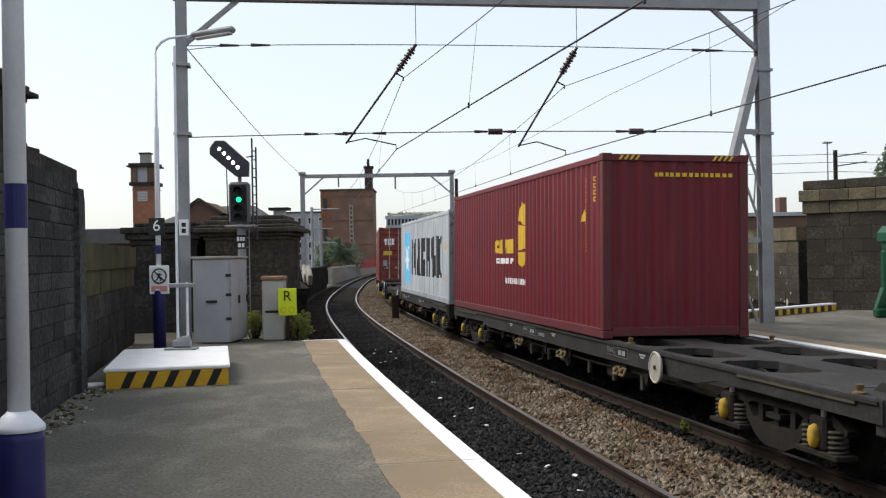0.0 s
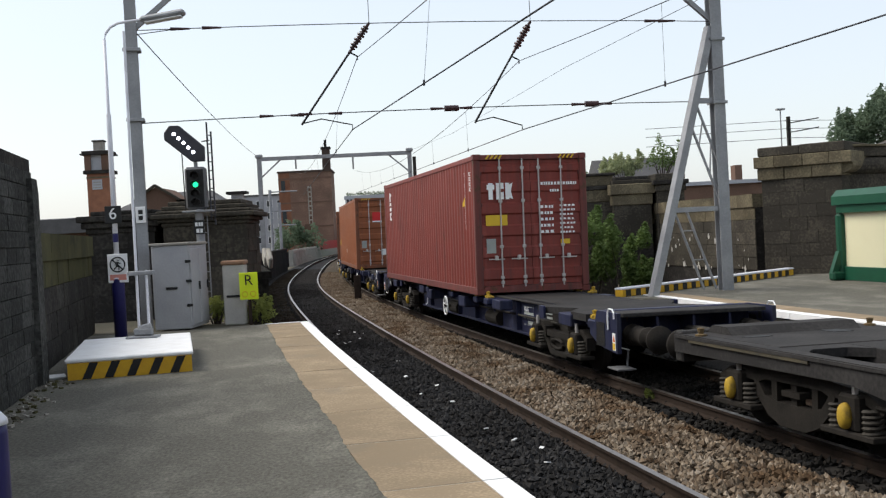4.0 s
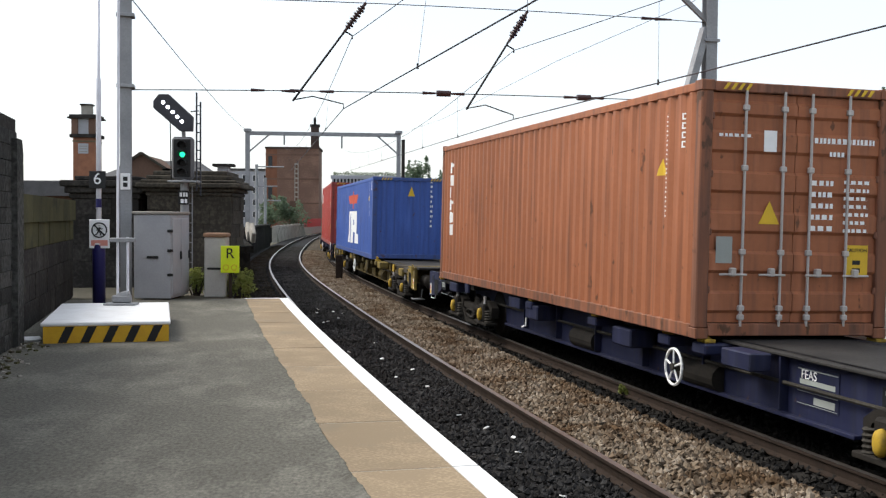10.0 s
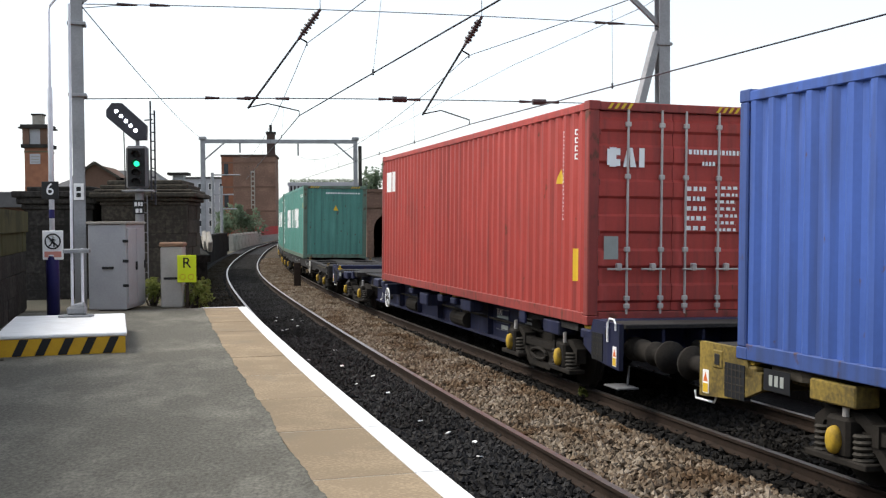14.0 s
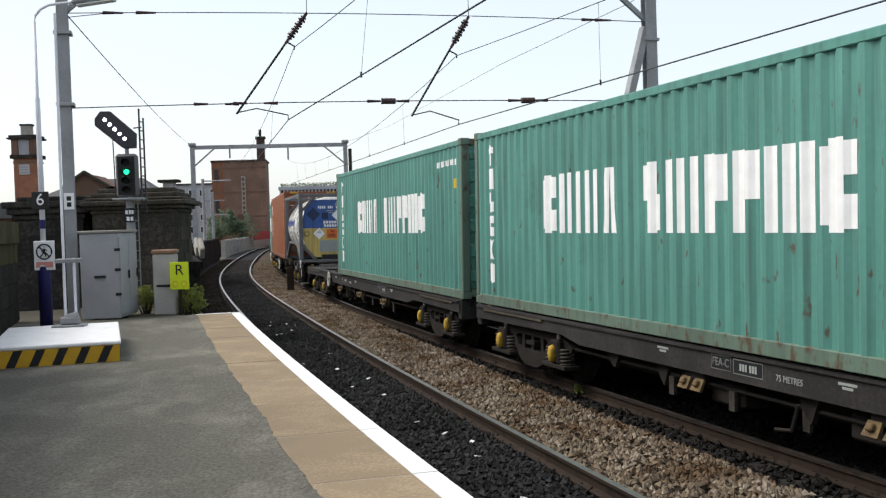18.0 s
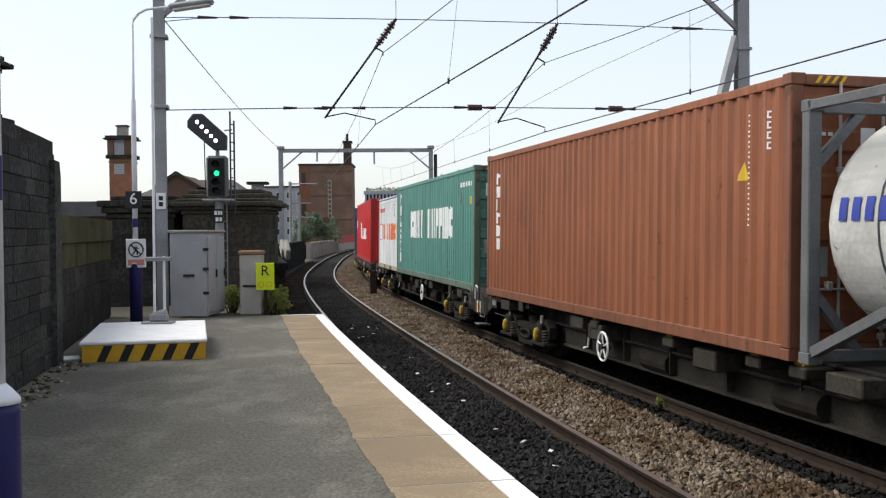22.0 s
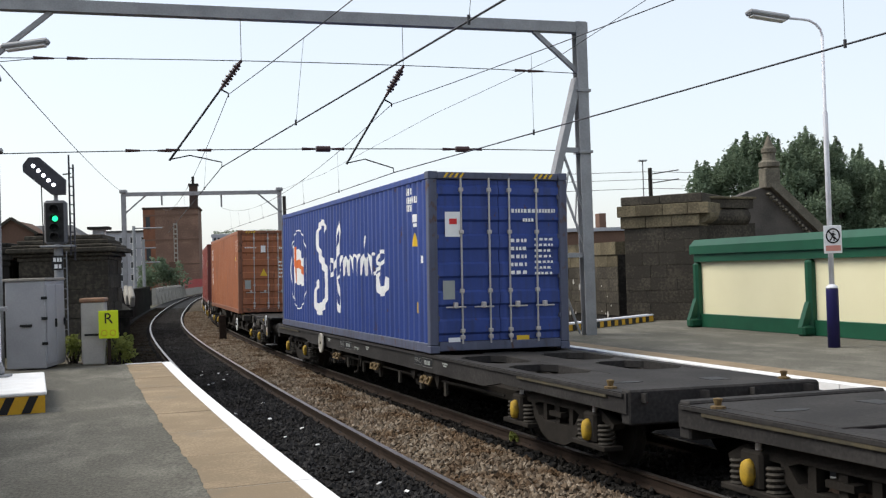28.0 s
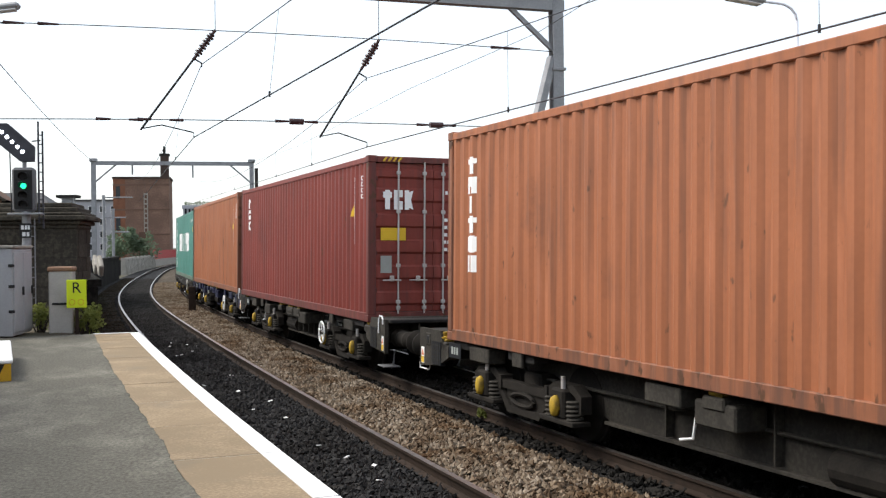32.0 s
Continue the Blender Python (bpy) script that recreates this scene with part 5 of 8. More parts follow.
# arched viaduct and the sheds on the inside of the curve
vd = thing("brick_viaduct", "orange brick arcade with dark arches and an upright pipe", "viaduct")
AX0, AY = 1.5, 78.0
for k in range(9):
    x0 = AX0 + 3.4 * k
    bm = bmesh.new()
    top, spring_z, rad = 3.7, 1.0, 1.2
    pts = [(x0, -1.4), (x0, top), (x0 + 3.4, top), (x0 + 3.4, -1.4), (x0 + 1.7 + rad, -1.4), (x0 + 1.7 + rad, spring_z)]
    pts += [(x0 + 1.7 + rad * math.cos(a), spring_z + rad * math.sin(a)) for a in np.linspace(0, math.pi, 13)[1:-1]]
    pts += [(x0 + 1.7 - rad, spring_z), (x0 + 1.7 - rad, -1.4)]
    f = [bm.verts.new((x, AY, z)) for x, z in pts]
    b = [bm.verts.new((x, AY + 3, z)) for x, z in pts]
    for i in range(len(pts)):
        bm.faces.new((f[i], f[(i + 1) % len(pts)], b[(i + 1) % len(pts)], b[i]))
    bm.faces.new(f)
    bm.faces.new(b)
    bmesh.ops.triangulate(bm, faces=[q for q in bm.faces if len(q.verts) > 4])
    bmesh.ops.recalc_face_normals(bm, faces=bm.faces[:])
    part("arch_bay", bm, FAR_BRICK, vd)
    part("back_wall", bx(x0, x0 + 3.39, AY + 3.01, AY + 3.3, -1.4, top), BRICK_DIM, vd)
part("string_course", bx(AX0 - 0.1, AX0 + 30.7, AY - 0.12, AY - 0.004, 2.6, 2.8), BRICK_DIM, vd)
part("parapet", bx(AX0 - 0.1, AX0 + 30.7, AY - 0.1, AY + 3.4, 3.704, 3.95), BRICK_DIM, vd)
part("pipe", rod((5.3, AY - 0.15, -1.0), (5.3, AY - 0.15, 3.8), r=0.07), STONE, vd)
sh = thing("track_side_shed", "low dark lean-to shed beside the far track", "shed")
part("wall", bx(4.4, 10.5, 60.5, 64, -1.35, 0.05), CONC, sh)
part("roof", side_prism([(60.0, 0.05), (64.3, 0.5), (64.3, 0.62), (60.0, 0.17)], 4.1, 10.8), STONE, sh)
dk = thing("dark_hall", "dark slate-hung building end above the arches", "building")
part("wall", bx(9.8, 13.5, 70, 76, -1.4, 3.6), STONE, dk)
part("roof", side_prism([(69.8, 3.6), (76.2, 3.6), (75, 4.3), (71, 4.3)], 9.6, 13.7), SLATE, dk)
rh = thing("brick_terrace", "low red brick building with a stone course and chimneys", "building")
part("wall", bx(13.0, 30.0, 58, 64, -1.4, 3.3), BRICK_DIM, rh)
part("eaves", bx(12.8, 30.2, 57.8, 64.2, 3.3, 3.5), FLAT_PALE, rh)
for x in (18.8, 23.5):
    part("chimney", bx(x, x + 0.4, 60, 60.8, 3.5, 4.4), BRICK_DIM, rh)
sr = thing("slate_roofed_house", "grey slate roof behind the parapet", "house")
part("wall", bx(12.3, 17.0, 66, 69.5, -1.4, 4.2), BRICK_DIM, sr)
part("roof", side_prism([(65.6, 4.2), (69.9, 4.2), (67.7, 5.5)], 12.1, 17.2), SLATE, sr)

STONE_GABLE = surf("grey weathered stone", (0.19, 0.17, 0.135), (0.11, 0.10, 0.08), 0.9, scale=2, fine=16, bump=0.4, grain=0.8, spec=0.1)
GABLEWALL = surf("sooty slate hanging", (0.105, 0.094, 0.084), (0.06, 0.055, 0.05), 0.85, scale=1.5, fine=14, bump=0.4, spec=0.15)
gb = thing("stone_gable", "stone gable with a sloping coping and a turned finial", "gable", kind="structure")
poly = [(17.5, -1.4), (24.9, -1.4), (24.9, 1.9), (21.9, 4.72), (21.2, 4.5), (18.4, 3.6), (17.5, 3.3)]
bm = bmesh.new()
f = [bm.verts.new((x, 45, z)) for x, z in poly]
b = [bm.verts.new((x, 46, z)) for x, z in poly]
for k in range(len(poly)):
    bm.faces.new((f[k], f[(k + 1) % len(poly)], b[(k + 1) % len(poly)], b[k]))
bm.faces.new(f)
bm.faces.new(b[::-1])
bmesh.ops.recalc_face_normals(bm, faces=bm.faces[:])
part("gable_wall", bm, GABLEWALL, gb, "grey-brown slate-hung gable")
part("coping", between((21.86, 44.9, 4.98), (24.75, 44.9, 2.2), 0.55, 0.36), STONE_GABLE, gb, "weathered sloping coping")
for k in range(14):
    q = Vector((21.8, 44.75, 4.42)).lerp(Vector((23.9, 44.75, 2.4)), (k + 0.5) / 14)
    part("kneeler", bx(-0.055, 0.055, -0.06, 0.25, -0.07, 0.05, 0.015), STONE_GABLE, gb).matrix_local = pose(q.x, q.y, q.z, 0, 44, 0)
part("pedestal", bx(21.66, 22.36, 44.65, 45.35, 4.6, 5.5, 0.04), STONE_GABLE, gb)
part("finial", lathe([(0.36, 5.5), (0.46, 5.56), (0.46, 5.74), (0.31, 5.84), (0.28, 5.95), (0.28, 6.14), (0.33, 6.2), (0.33, 6.36), (0.22, 6.46), (0.13, 6.72), (0.02, 6.96)], 14), STONE_GABLE, gb, "turned stone finial").matrix_local = pose(22.02, 45.0, 0)
lc = thing("lighting_column", "thin distant lighting column", "lamp post")
part("pole", rod((28.7, 80, -1.4), (28.7, 80, 9.3), r=0.05), GALV, lc)
part("head", bx(28.4, 29.0, 79.8, 80.2, 9.3, 9.42), GALV, lc)
om = thing("distant_line_mast", "dark overhead line mast beyond the wall", "mast")
part("post", bx(29.22, 29.44, 80, 80.3, -1.4, 8.8), STONE, om)
part("arm", between((29.3, 80, 8.3), (31.6, 80, 8.6), 0.08), STONE, om)
part("arm", between((29.3, 80, 7.6), (31.6, 80, 7.9), 0.08), STONE, om)
for z in (7.9, 8.5, 7.2):
    wire("feeder_wire", [(18, 78, z - 0.3), (29.3, 80, z), (45, 84, z - 0.2), (80, 92, z)], 0.02, "", om)
om2 = thing("distant_line_mast", "dark overhead line mast beyond the trees", "mast")
part("post", bx(43.0, 43.35, 82, 82.35, -1.4, 10.2), STONE, om2)
part("arm", between((39.8, 82, 9.2), (46, 82, 8.9), 0.09), STONE, om2)
hb2 = thing("flat_roofed_house", "modern flat-roofed building beyond the trees", "building")
part("wall", bx(46, 62, 86, 94, -1.4, 5.5), BRICK_DIM, hb2)
part("upper_storey", bx(44.5, 52.0, 86.5, 92, 5.5, 7.6), FLAT_PALE, hb2)
part("roof", bx(43.6, 52.6, 86, 93, 7.6, 7.9), SLATE, hb2)
windows(hb2, 45, 52, 5.7, 7.5, 3, 1, 86.5, 1.2, 1.2)
gf = thing("distant_colonnade", "pale open-sided footbridge with dark gaps between its posts", "footbridge")
part("back_wall", bx(-10.6, 6.0, 204.6, 205.0, 2.0, 9.0), GLASS_DARK, gf)
part("lower_wall", bx(-10.7, 6.1, 204.0, 204.5, -1.4, 7.4), FLAT_PALE, gf)
part("top_beam", bx(-10.8, 6.2, 203.8, 205.2, 8.55, 9.2), FLAT_PALE, gf, "pale top beam")
for k in range(25):
    part("post", bx(-10.6 + 0.66 * k, -10.3 + 0.66 * k, 203.95, 204.4, 7.4, 8.55), FLAT_PALE, gf)
grng = random.Random(41)
bm = bmesh.new()
leaf_cloud(bm, [(-10 + 0.8 * k, 204.5, 9.3 + grng.uniform(0, 0.25), 0.45) for k in range(20)], 1600, 0.14, grng)
part("creeper", bm, LEAF_FAR, gf, "green creeper along the top")
pm = thing("distant_line_mast", "pale steel mast with short arms beside the tower", "mast")
for x, z in ((-12.1, 6.2), (-11.3, 5.0)):
    part("post", rod((x, 100, -1.3), (x, 100, z), r=0.14), GALV, pm)
for x0, x1, z in ((-12.1, -9.6, 6.0), (-12.1, -10.2, 4.2), (-11.3, -9.9, 2.9)):
    part("arm", rod((x0, 100, z), (x1, 100, z), r=0.06), GALV, pm)
cm = thing("colour_mast", "plain grey line mast standing beside the far curve", "mast")
q = line(62, 6.6)
part("post", rod((q[0], q[1], -1.2), (q[0], q[1], 5.9), r=0.1), STONE, cm)

# ---- the freight train ----
CW, CL, CH = 2.438, 12.192, 2.896
PITCH = 0.278


TONES = {}


def worn(m):
    """A grimier, rust-spotted paint for the posts and rails of a box painted m."""
    return paint(m.name + " on worn posts", tuple(v * 0.62 + 0.012 for v in TONES[m.name]), 0.45, rust=1.5)


def paint(name, a, dirt=0.25, b=None, rust=0.3):
    """Container paint: faded in patches, with grime run down in streaks and spots of rust."""
    a = tuple(min(0.8, v * 1.12) for v in a)
    TONES[name] = a
    m = surf(name, a, b or tuple(v * 0.8 for v in a), 0.55, scale=1.1, fine=18, bump=0.06, c=tuple(v * 0.5 + 0.012 for v in a), stain=dirt, spec=0.25)
    nt, n = m.node_tree, m.node_tree.nodes
    bs = n["Principled BSDF"]
    src = bs.inputs["Base Color"].links[0].from_socket
    tc = n.new("ShaderNodeTexCoord")
    for stretch, sc, lo, hi, col, amt in (((1, 1, 0.06), 9.0, 0.47, 0.70, tuple(v * 0.42 + 0.02 for v in a), 0.7), ((1, 1, 0.10), 5.0, 0.56, 0.76, tuple(min(1, v * 1.25 + 0.03) for v in a), 0.5), ((1, 1, 0.55), 7.0, 0.70 - 0.06 * rust, 0.74 - 0.04 * rust, (0.085, 0.042, 0.024), 0.8)):
        mp, tn, rp, mx = n.new("ShaderNodeMapping"), n.new("ShaderNodeTexNoise"), n.new("ShaderNodeValToRGB"), n.new("ShaderNodeMixRGB")
        mp.inputs["Scale"].default_value = stretch
        mp.inputs["Location"].default_value = (sc, 3 * sc, hi * 9)
        tn.inputs["Scale"].default_value, tn.inputs["Detail"].default_value = sc, 6
        rp.color_ramp.elements[0].position, rp.color_ramp.elements[1].position = lo, hi
        rp.color_ramp.elements[1].color = (amt, amt, amt, 1)
        mx.inputs[2].default_value = (*col, 1)
        nt.links.new(tc.outputs["Object"], mp.inputs[0])
        nt.links.new(mp.outputs[0], tn.inputs["Vector"])
        nt.links.new(tn.outputs["Fac"], rp.inputs[0])
        nt.links.new(rp.outputs[0], mx.inputs[0])
        nt.links.new(src, mx.inputs[1])
        src = mx.outputs[0]
    nt.links.new(src, bs.inputs["Base Color"])
    return m


MAROON = paint("dark red container paint", (0.145, 0.0135, 0.02))
PALEGREY = paint("pale grey container paint", (0.44, 0.47, 0.50), 0.12)
BROWNRED = paint("brown red container paint", (0.20, 0.042, 0.032))
RUSSET = paint("russet container paint", (0.27, 0.095, 0.045))
DEEPORANGE = paint("deep orange container paint", (0.262, 0.086, 0.035))
ORANGE = paint("orange brown container paint", (0.325, 0.118, 0.055), rust=0.7)
BLUE = paint("blue container paint", (0.052, 0.105, 0.345))
RED = paint("bright red container paint", (0.36, 0.052, 0.042))
SCARLET = paint("scarlet container paint", (0.52, 0.02, 0.022))
SEAGREEN = paint("sea green container paint", (0.088, 0.245, 0.205), rust=0.8)
GREENPOST = paint("rust-streaked green post paint", (0.115, 0.17, 0.13), 0.55, rust=2.3)
OFFWHITE = paint("off white container paint", (0.66, 0.68, 0.68), 0.15)
MIDBLUE = paint("deep blue container paint", (0.033, 0.062, 0.232), rust=0.5)
BLUEPOST = paint("grimy blue post paint", (0.09, 0.10, 0.15), 0.5, rust=1.4)
POST_RUST = paint("rust-streaked post paint", (0.42, 0.36, 0.28), 0.4, rust=1.6)
W_FEA_BLUE = paint("navy wagon paint", (0.0125, 0.0155, 0.046), 0.45)
W_DARK = surf("dirty dark wagon steel", (0.062, 0.056, 0.047), (0.033, 0.030, 0.026), 0.8, scale=2, fine=24, bump=0.15, c=(0.095, 0.083, 0.066), stain=0.35, grain=0.8, spec=0.12)
W_OLIVE = surf("faded yellow wagon paint", (0.175, 0.125, 0.04), (0.07, 0.055, 0.026), 0.8, scale=1.5, fine=24, bump=0.12, c=(0.028, 0.024, 0.019), stain=0.62, grain=0.8, spec=0.12)
W_CHEEK = surf("grimy yellow cheek paint", (0.30, 0.21, 0.05), (0.14, 0.105, 0.035), 0.75, scale=1.5, fine=24, bump=0.12, c=(0.045, 0.038, 0.026), stain=0.5, grain=0.8, spec=0.12)
W_GREY = surf("grimy grey wagon steel", (0.046, 0.043, 0.041), (0.025, 0.0235, 0.023), 0.8, scale=1.5, fine=24, bump=0.15, c=(0.022, 0.021, 0.02), stain=0.35, grain=0.8, spec=0.15)
BOGIE = surf("brown grimy bogie steel", (0.031, 0.027, 0.023), (0.015, 0.0135, 0.012), 0.85, scale=5, fine=40, bump=0.2, spec=0.1)
W_DUST = surf("dusty brown deck steel", (0.085, 0.072, 0.055), (0.05, 0.044, 0.036), 0.85, scale=1.5, fine=24, bump=0.12, spec=0.1)
CAPYELLOW = surf("yellow axle cover", (0.50, 0.32, 0.025), (0.28, 0.18, 0.025), 0.7, scale=6, bump=0.1, c=(0.10, 0.07, 0.03), stain=0.5)
DECALW = surf("white marking", (0.86, 0.86, 0.85), (0.76, 0.76, 0.75), 0.5, bump=0)
DECALK = surf("black marking", (0.018, 0.018, 0.02), (0.014, 0.014, 0.016), 0.5, bump=0)
DECALY = surf("yellow marking", (0.70, 0.45, 0.03), (0.62, 0.4, 0.03), 0.5, bump=0)
DECALO = surf("orange marking", (0.72, 0.17, 0.04), (0.62, 0.14, 0.035), 0.55, bump=0)
DECALV = surf("red orange marking", (0.56, 0.10, 0.05), (0.46, 0.08, 0.045), 0.6, scale=4, bump=0)
DECALS = surf("sky blue marking", (0.13, 0.55, 0.85), (0.11, 0.5, 0.78), 0.5, bump=0)
DECALR = surf("red marking", (0.62, 0.03, 0.03), (0.55, 0.03, 0.03), 0.5, bump=0)
DECALB = surf("blue marking", (0.03, 0.05, 0.32), (0.03, 0.05, 0.28), 0.5, bump=0)
DECALG = surf("grey marking", (0.33, 0.35, 0.33), (0.28, 0.3, 0.28), 0.5, bump=0)
RODGALV = surf("zinc lock rod", (0.50, 0.47, 0.45), (0.40, 0.37, 0.35), 0.5, 0.3, bump=0.05)


def corr(y):
    """Depth of the corrugation below the outer plane at y."""
    u = (y / PITCH) % 1.0
    if u < 0.26:
        return 0.0
    if u < 0.5:
        return 0.036 * (u - 0.26) / 0.24
    if u < 0.76:
        return 0.036
    return 0.036 * (1 - (u - 0.76) / 0.24)


def breaks(a, b):
    out = {a, b}
    k = math.floor(a / PITCH) - 1
    while k * PITCH < b:
        for f0 in (0, 0.26, 0.5, 0.76):
            y = (k + f0) * PITCH
            if a < y < b:
                out.add(y)
        k += 1
    return sorted(out)


def corrugated(half, z0, z1):
    """A corrugated sheet facing -x at x = 0, from -half to half along y."""
    bm = bmesh.new()
    prev = None
    for y in breaks(-half, half):
        x = corr(y)
        row = [bm.verts.new((x, y, z0)), bm.verts.new((x, y, z1)), bm.verts.new((x + 0.004, y, z1)), bm.verts.new((x + 0.004, y, z0))]
        if prev:
            for k in range(4):
                bm.faces.new((prev[k], row[k], row[(k + 1) % 4], prev[(k + 1) % 4]))
        prev = row
    bmesh.ops.recalc_face_normals(bm, faces=bm.faces[:])
    return bm


CACHE = {}


def shared(key, name, maker, material, parent, m=None, label="", smooth=False):
    """A part on a mesh that alike parts share; its material belongs to the object."""
    if key not in CACHE:
        bm = maker()
        me = bpy.data.meshes.new(name)
        bm.to_mesh(me)
        bm.free()
        me.materials.append(material)
        if smooth:
            for p in me.polygons:
                p.use_smooth = True
        CACHE[key] = me
    ob = new(name, CACHE[key])
    ob.material_slots[0].link = "OBJECT"
    ob.material_slots[0].material = material
    ob.parent = parent
    if m is not None:
        ob.matrix_local = m
    if label:
        ob["label"] = label
    return ob


def decal(name, quads, material, parent, half, label="", lift=0.004, flat=False):
    """A painted marking on the -x side: quads of four (y, z), laid over the corrugation."""
    bm = bmesh.new()
    for q in quads:
        p = [Vector((*v, 0)) for v in q]
        nu = max(1, min(240, int(max(abs(p[1].x - p[0].x), abs(p[2].x - p[3].x)) / 0.022) + 1))
        nv = max(1, min(60, int(max(abs(p[3].x - p[0].x), abs(p[2].x - p[1].x)) / 0.022) + 1))
        grid = []
        for i in range(nu + 1):
            lo, hi = p[0].lerp(p[1], i / nu), p[3].lerp(p[2], i / nu)
            row = []
            for j in range(nv + 1):
                w = lo.lerp(hi, j / nv)
                row.append(bm.verts.new(((0 if flat else corr(w.x)) - lift, w.x, w.y)))
            grid.append(row)
        for i in range(nu):
            for j in range(nv):
                bm.faces.new((grid[i][j], grid[i + 1][j], grid[i + 1][j + 1], grid[i][j + 1]))
    bmesh.ops.remove_doubles(bm, verts=bm.verts[:], dist=0.0004)
    bmesh.ops.recalc_face_normals(bm, faces=bm.faces[:])
    ob = part(name, bm, material, parent, label)
    ob.matrix_local = pose(-CW / 2 + 0.012, 0, 0)
    return ob


def figures(name, quads, material, parent, half, label=""):
    """Figure by figure, three quads each."""
    for k in range(0, len(quads), 3):
        decal(name, quads[k:k + 3], material, parent, half, label if k == 0 else "")


def rect(y0, y1, z0, z1):
    return [(y0, z0), (y1, z0), (y1, z1), (y0, z1)]


def ribbon(pts, w):
    """Quads of a stroke through pts with joined ends; w is its width, or a list of widths."""
    ps = [Vector(p) for p in pts]
    n = len(ps)
    shut = (ps[0] - ps[-1]).length < 1e-6
    left, right = [], []
    for i in range(n):
        a = ps[i - 1] if i else (ps[-2] if shut else ps[0])
        b = ps[i + 1] if i < n - 1 else (ps[1] if shut else ps[-1])
        d = (b - a).normalized()
        nrm = Vector((-d.y, d.x)) * (w[i] if isinstance(w, list) else w) / 2
        left.append(tuple(ps[i] + nrm))
        right.append(tuple(ps[i] - nrm))
    return [[right[i], right[i + 1], left[i + 1], left[i]] for i in range(n - 1)]


def smooth(pts, k=5):
    """More points along a soft curve through pts."""
    ps = [Vector(p) for p in pts]
    out = []
    for i in range(len(ps) - 1):
        p0, p1, p2, p3 = ps[max(i - 1, 0)], ps[i], ps[i + 1], ps[min(i + 2, len(ps) - 1)]
        for j in range(k):
            t = j / k
            out.append(tuple(0.5 * ((2 * p1) + (p2 - p0) * t + (2 * p0 - 5 * p1 + 4 * p2 - p3) * t * t + (3 * p1 - p0 - 3 * p2 + p3) * t ** 3)))
    out.append(tuple(ps[-1]))
    return out


def bars(y0, y1, z0, z1, n):
    """n letter-sized blocks between y0 and y1, each two uprights tied in the middle; a word that is not spelt out."""
    out = []
    st = (y1 - y0) / n
    rng = random.Random(int(abs(y0) * 100) + n)
    for k in range(n):
        a, wd = y0 + st * (k + 0.1), st * 0.8
        f0 = rng.uniform(0.3, 0.4)
        out.append(rect(a, a + wd * f0, z0, z1))
        out.append(rect(a + wd * (f0 + 0.2), a + wd, z0 + (z1 - z0) * rng.choice((0, 0, 0.12)), z1))
        out.append(rect(a + wd * f0, a + wd * (f0 + 0.2), *rng.choice(((z0, z0 + (z1 - z0) * 0.2), (z0 + (z1 - z0) * 0.4, z0 + (z1 - z0) * 0.58), (z1 - (z1 - z0) * 0.2, z1)))))
    return out


def column_bars(y, w, z0, z1, n):
    st = (z1 - z0) / n
    out = []
    for k in range(n):
        a, b = z0 + st * (k + 0.12), z0 + st * (k + 0.84)
        t = min(0.32 * (b - a), 0.36 * w)
        out += [rect(y, y + w, b - t, b), rect(y, y + w, a, a + t), rect(y + w - t, y + w, a + t, b - t)]
    return out


def door_leaf():
    """A door with pressed horizontal ribs, one sheet."""
    w, h = 1.10, 2.52
    poly = [(0.03, 0), (0.03, h), (-0.004, h)]
    for z in (2.24, 1.84, 1.40, 0.96, 0.52, 0.08):
        hh = 0.27 if z < 2.2 else 0.2
        poly += [(-0.004, z + hh), (-0.038, z + hh - 0.035), (-0.038, z + 0.055), (-0.004, z + 0.02)]
    poly += [(-0.004, 0)]
    return side_prism(poly, -w / 2, w / 2)


def corner_casting():
    bm = bx(-0.081, 0.081, -0.089, 0.089, 0, 0.118, 0.008)
    return bm


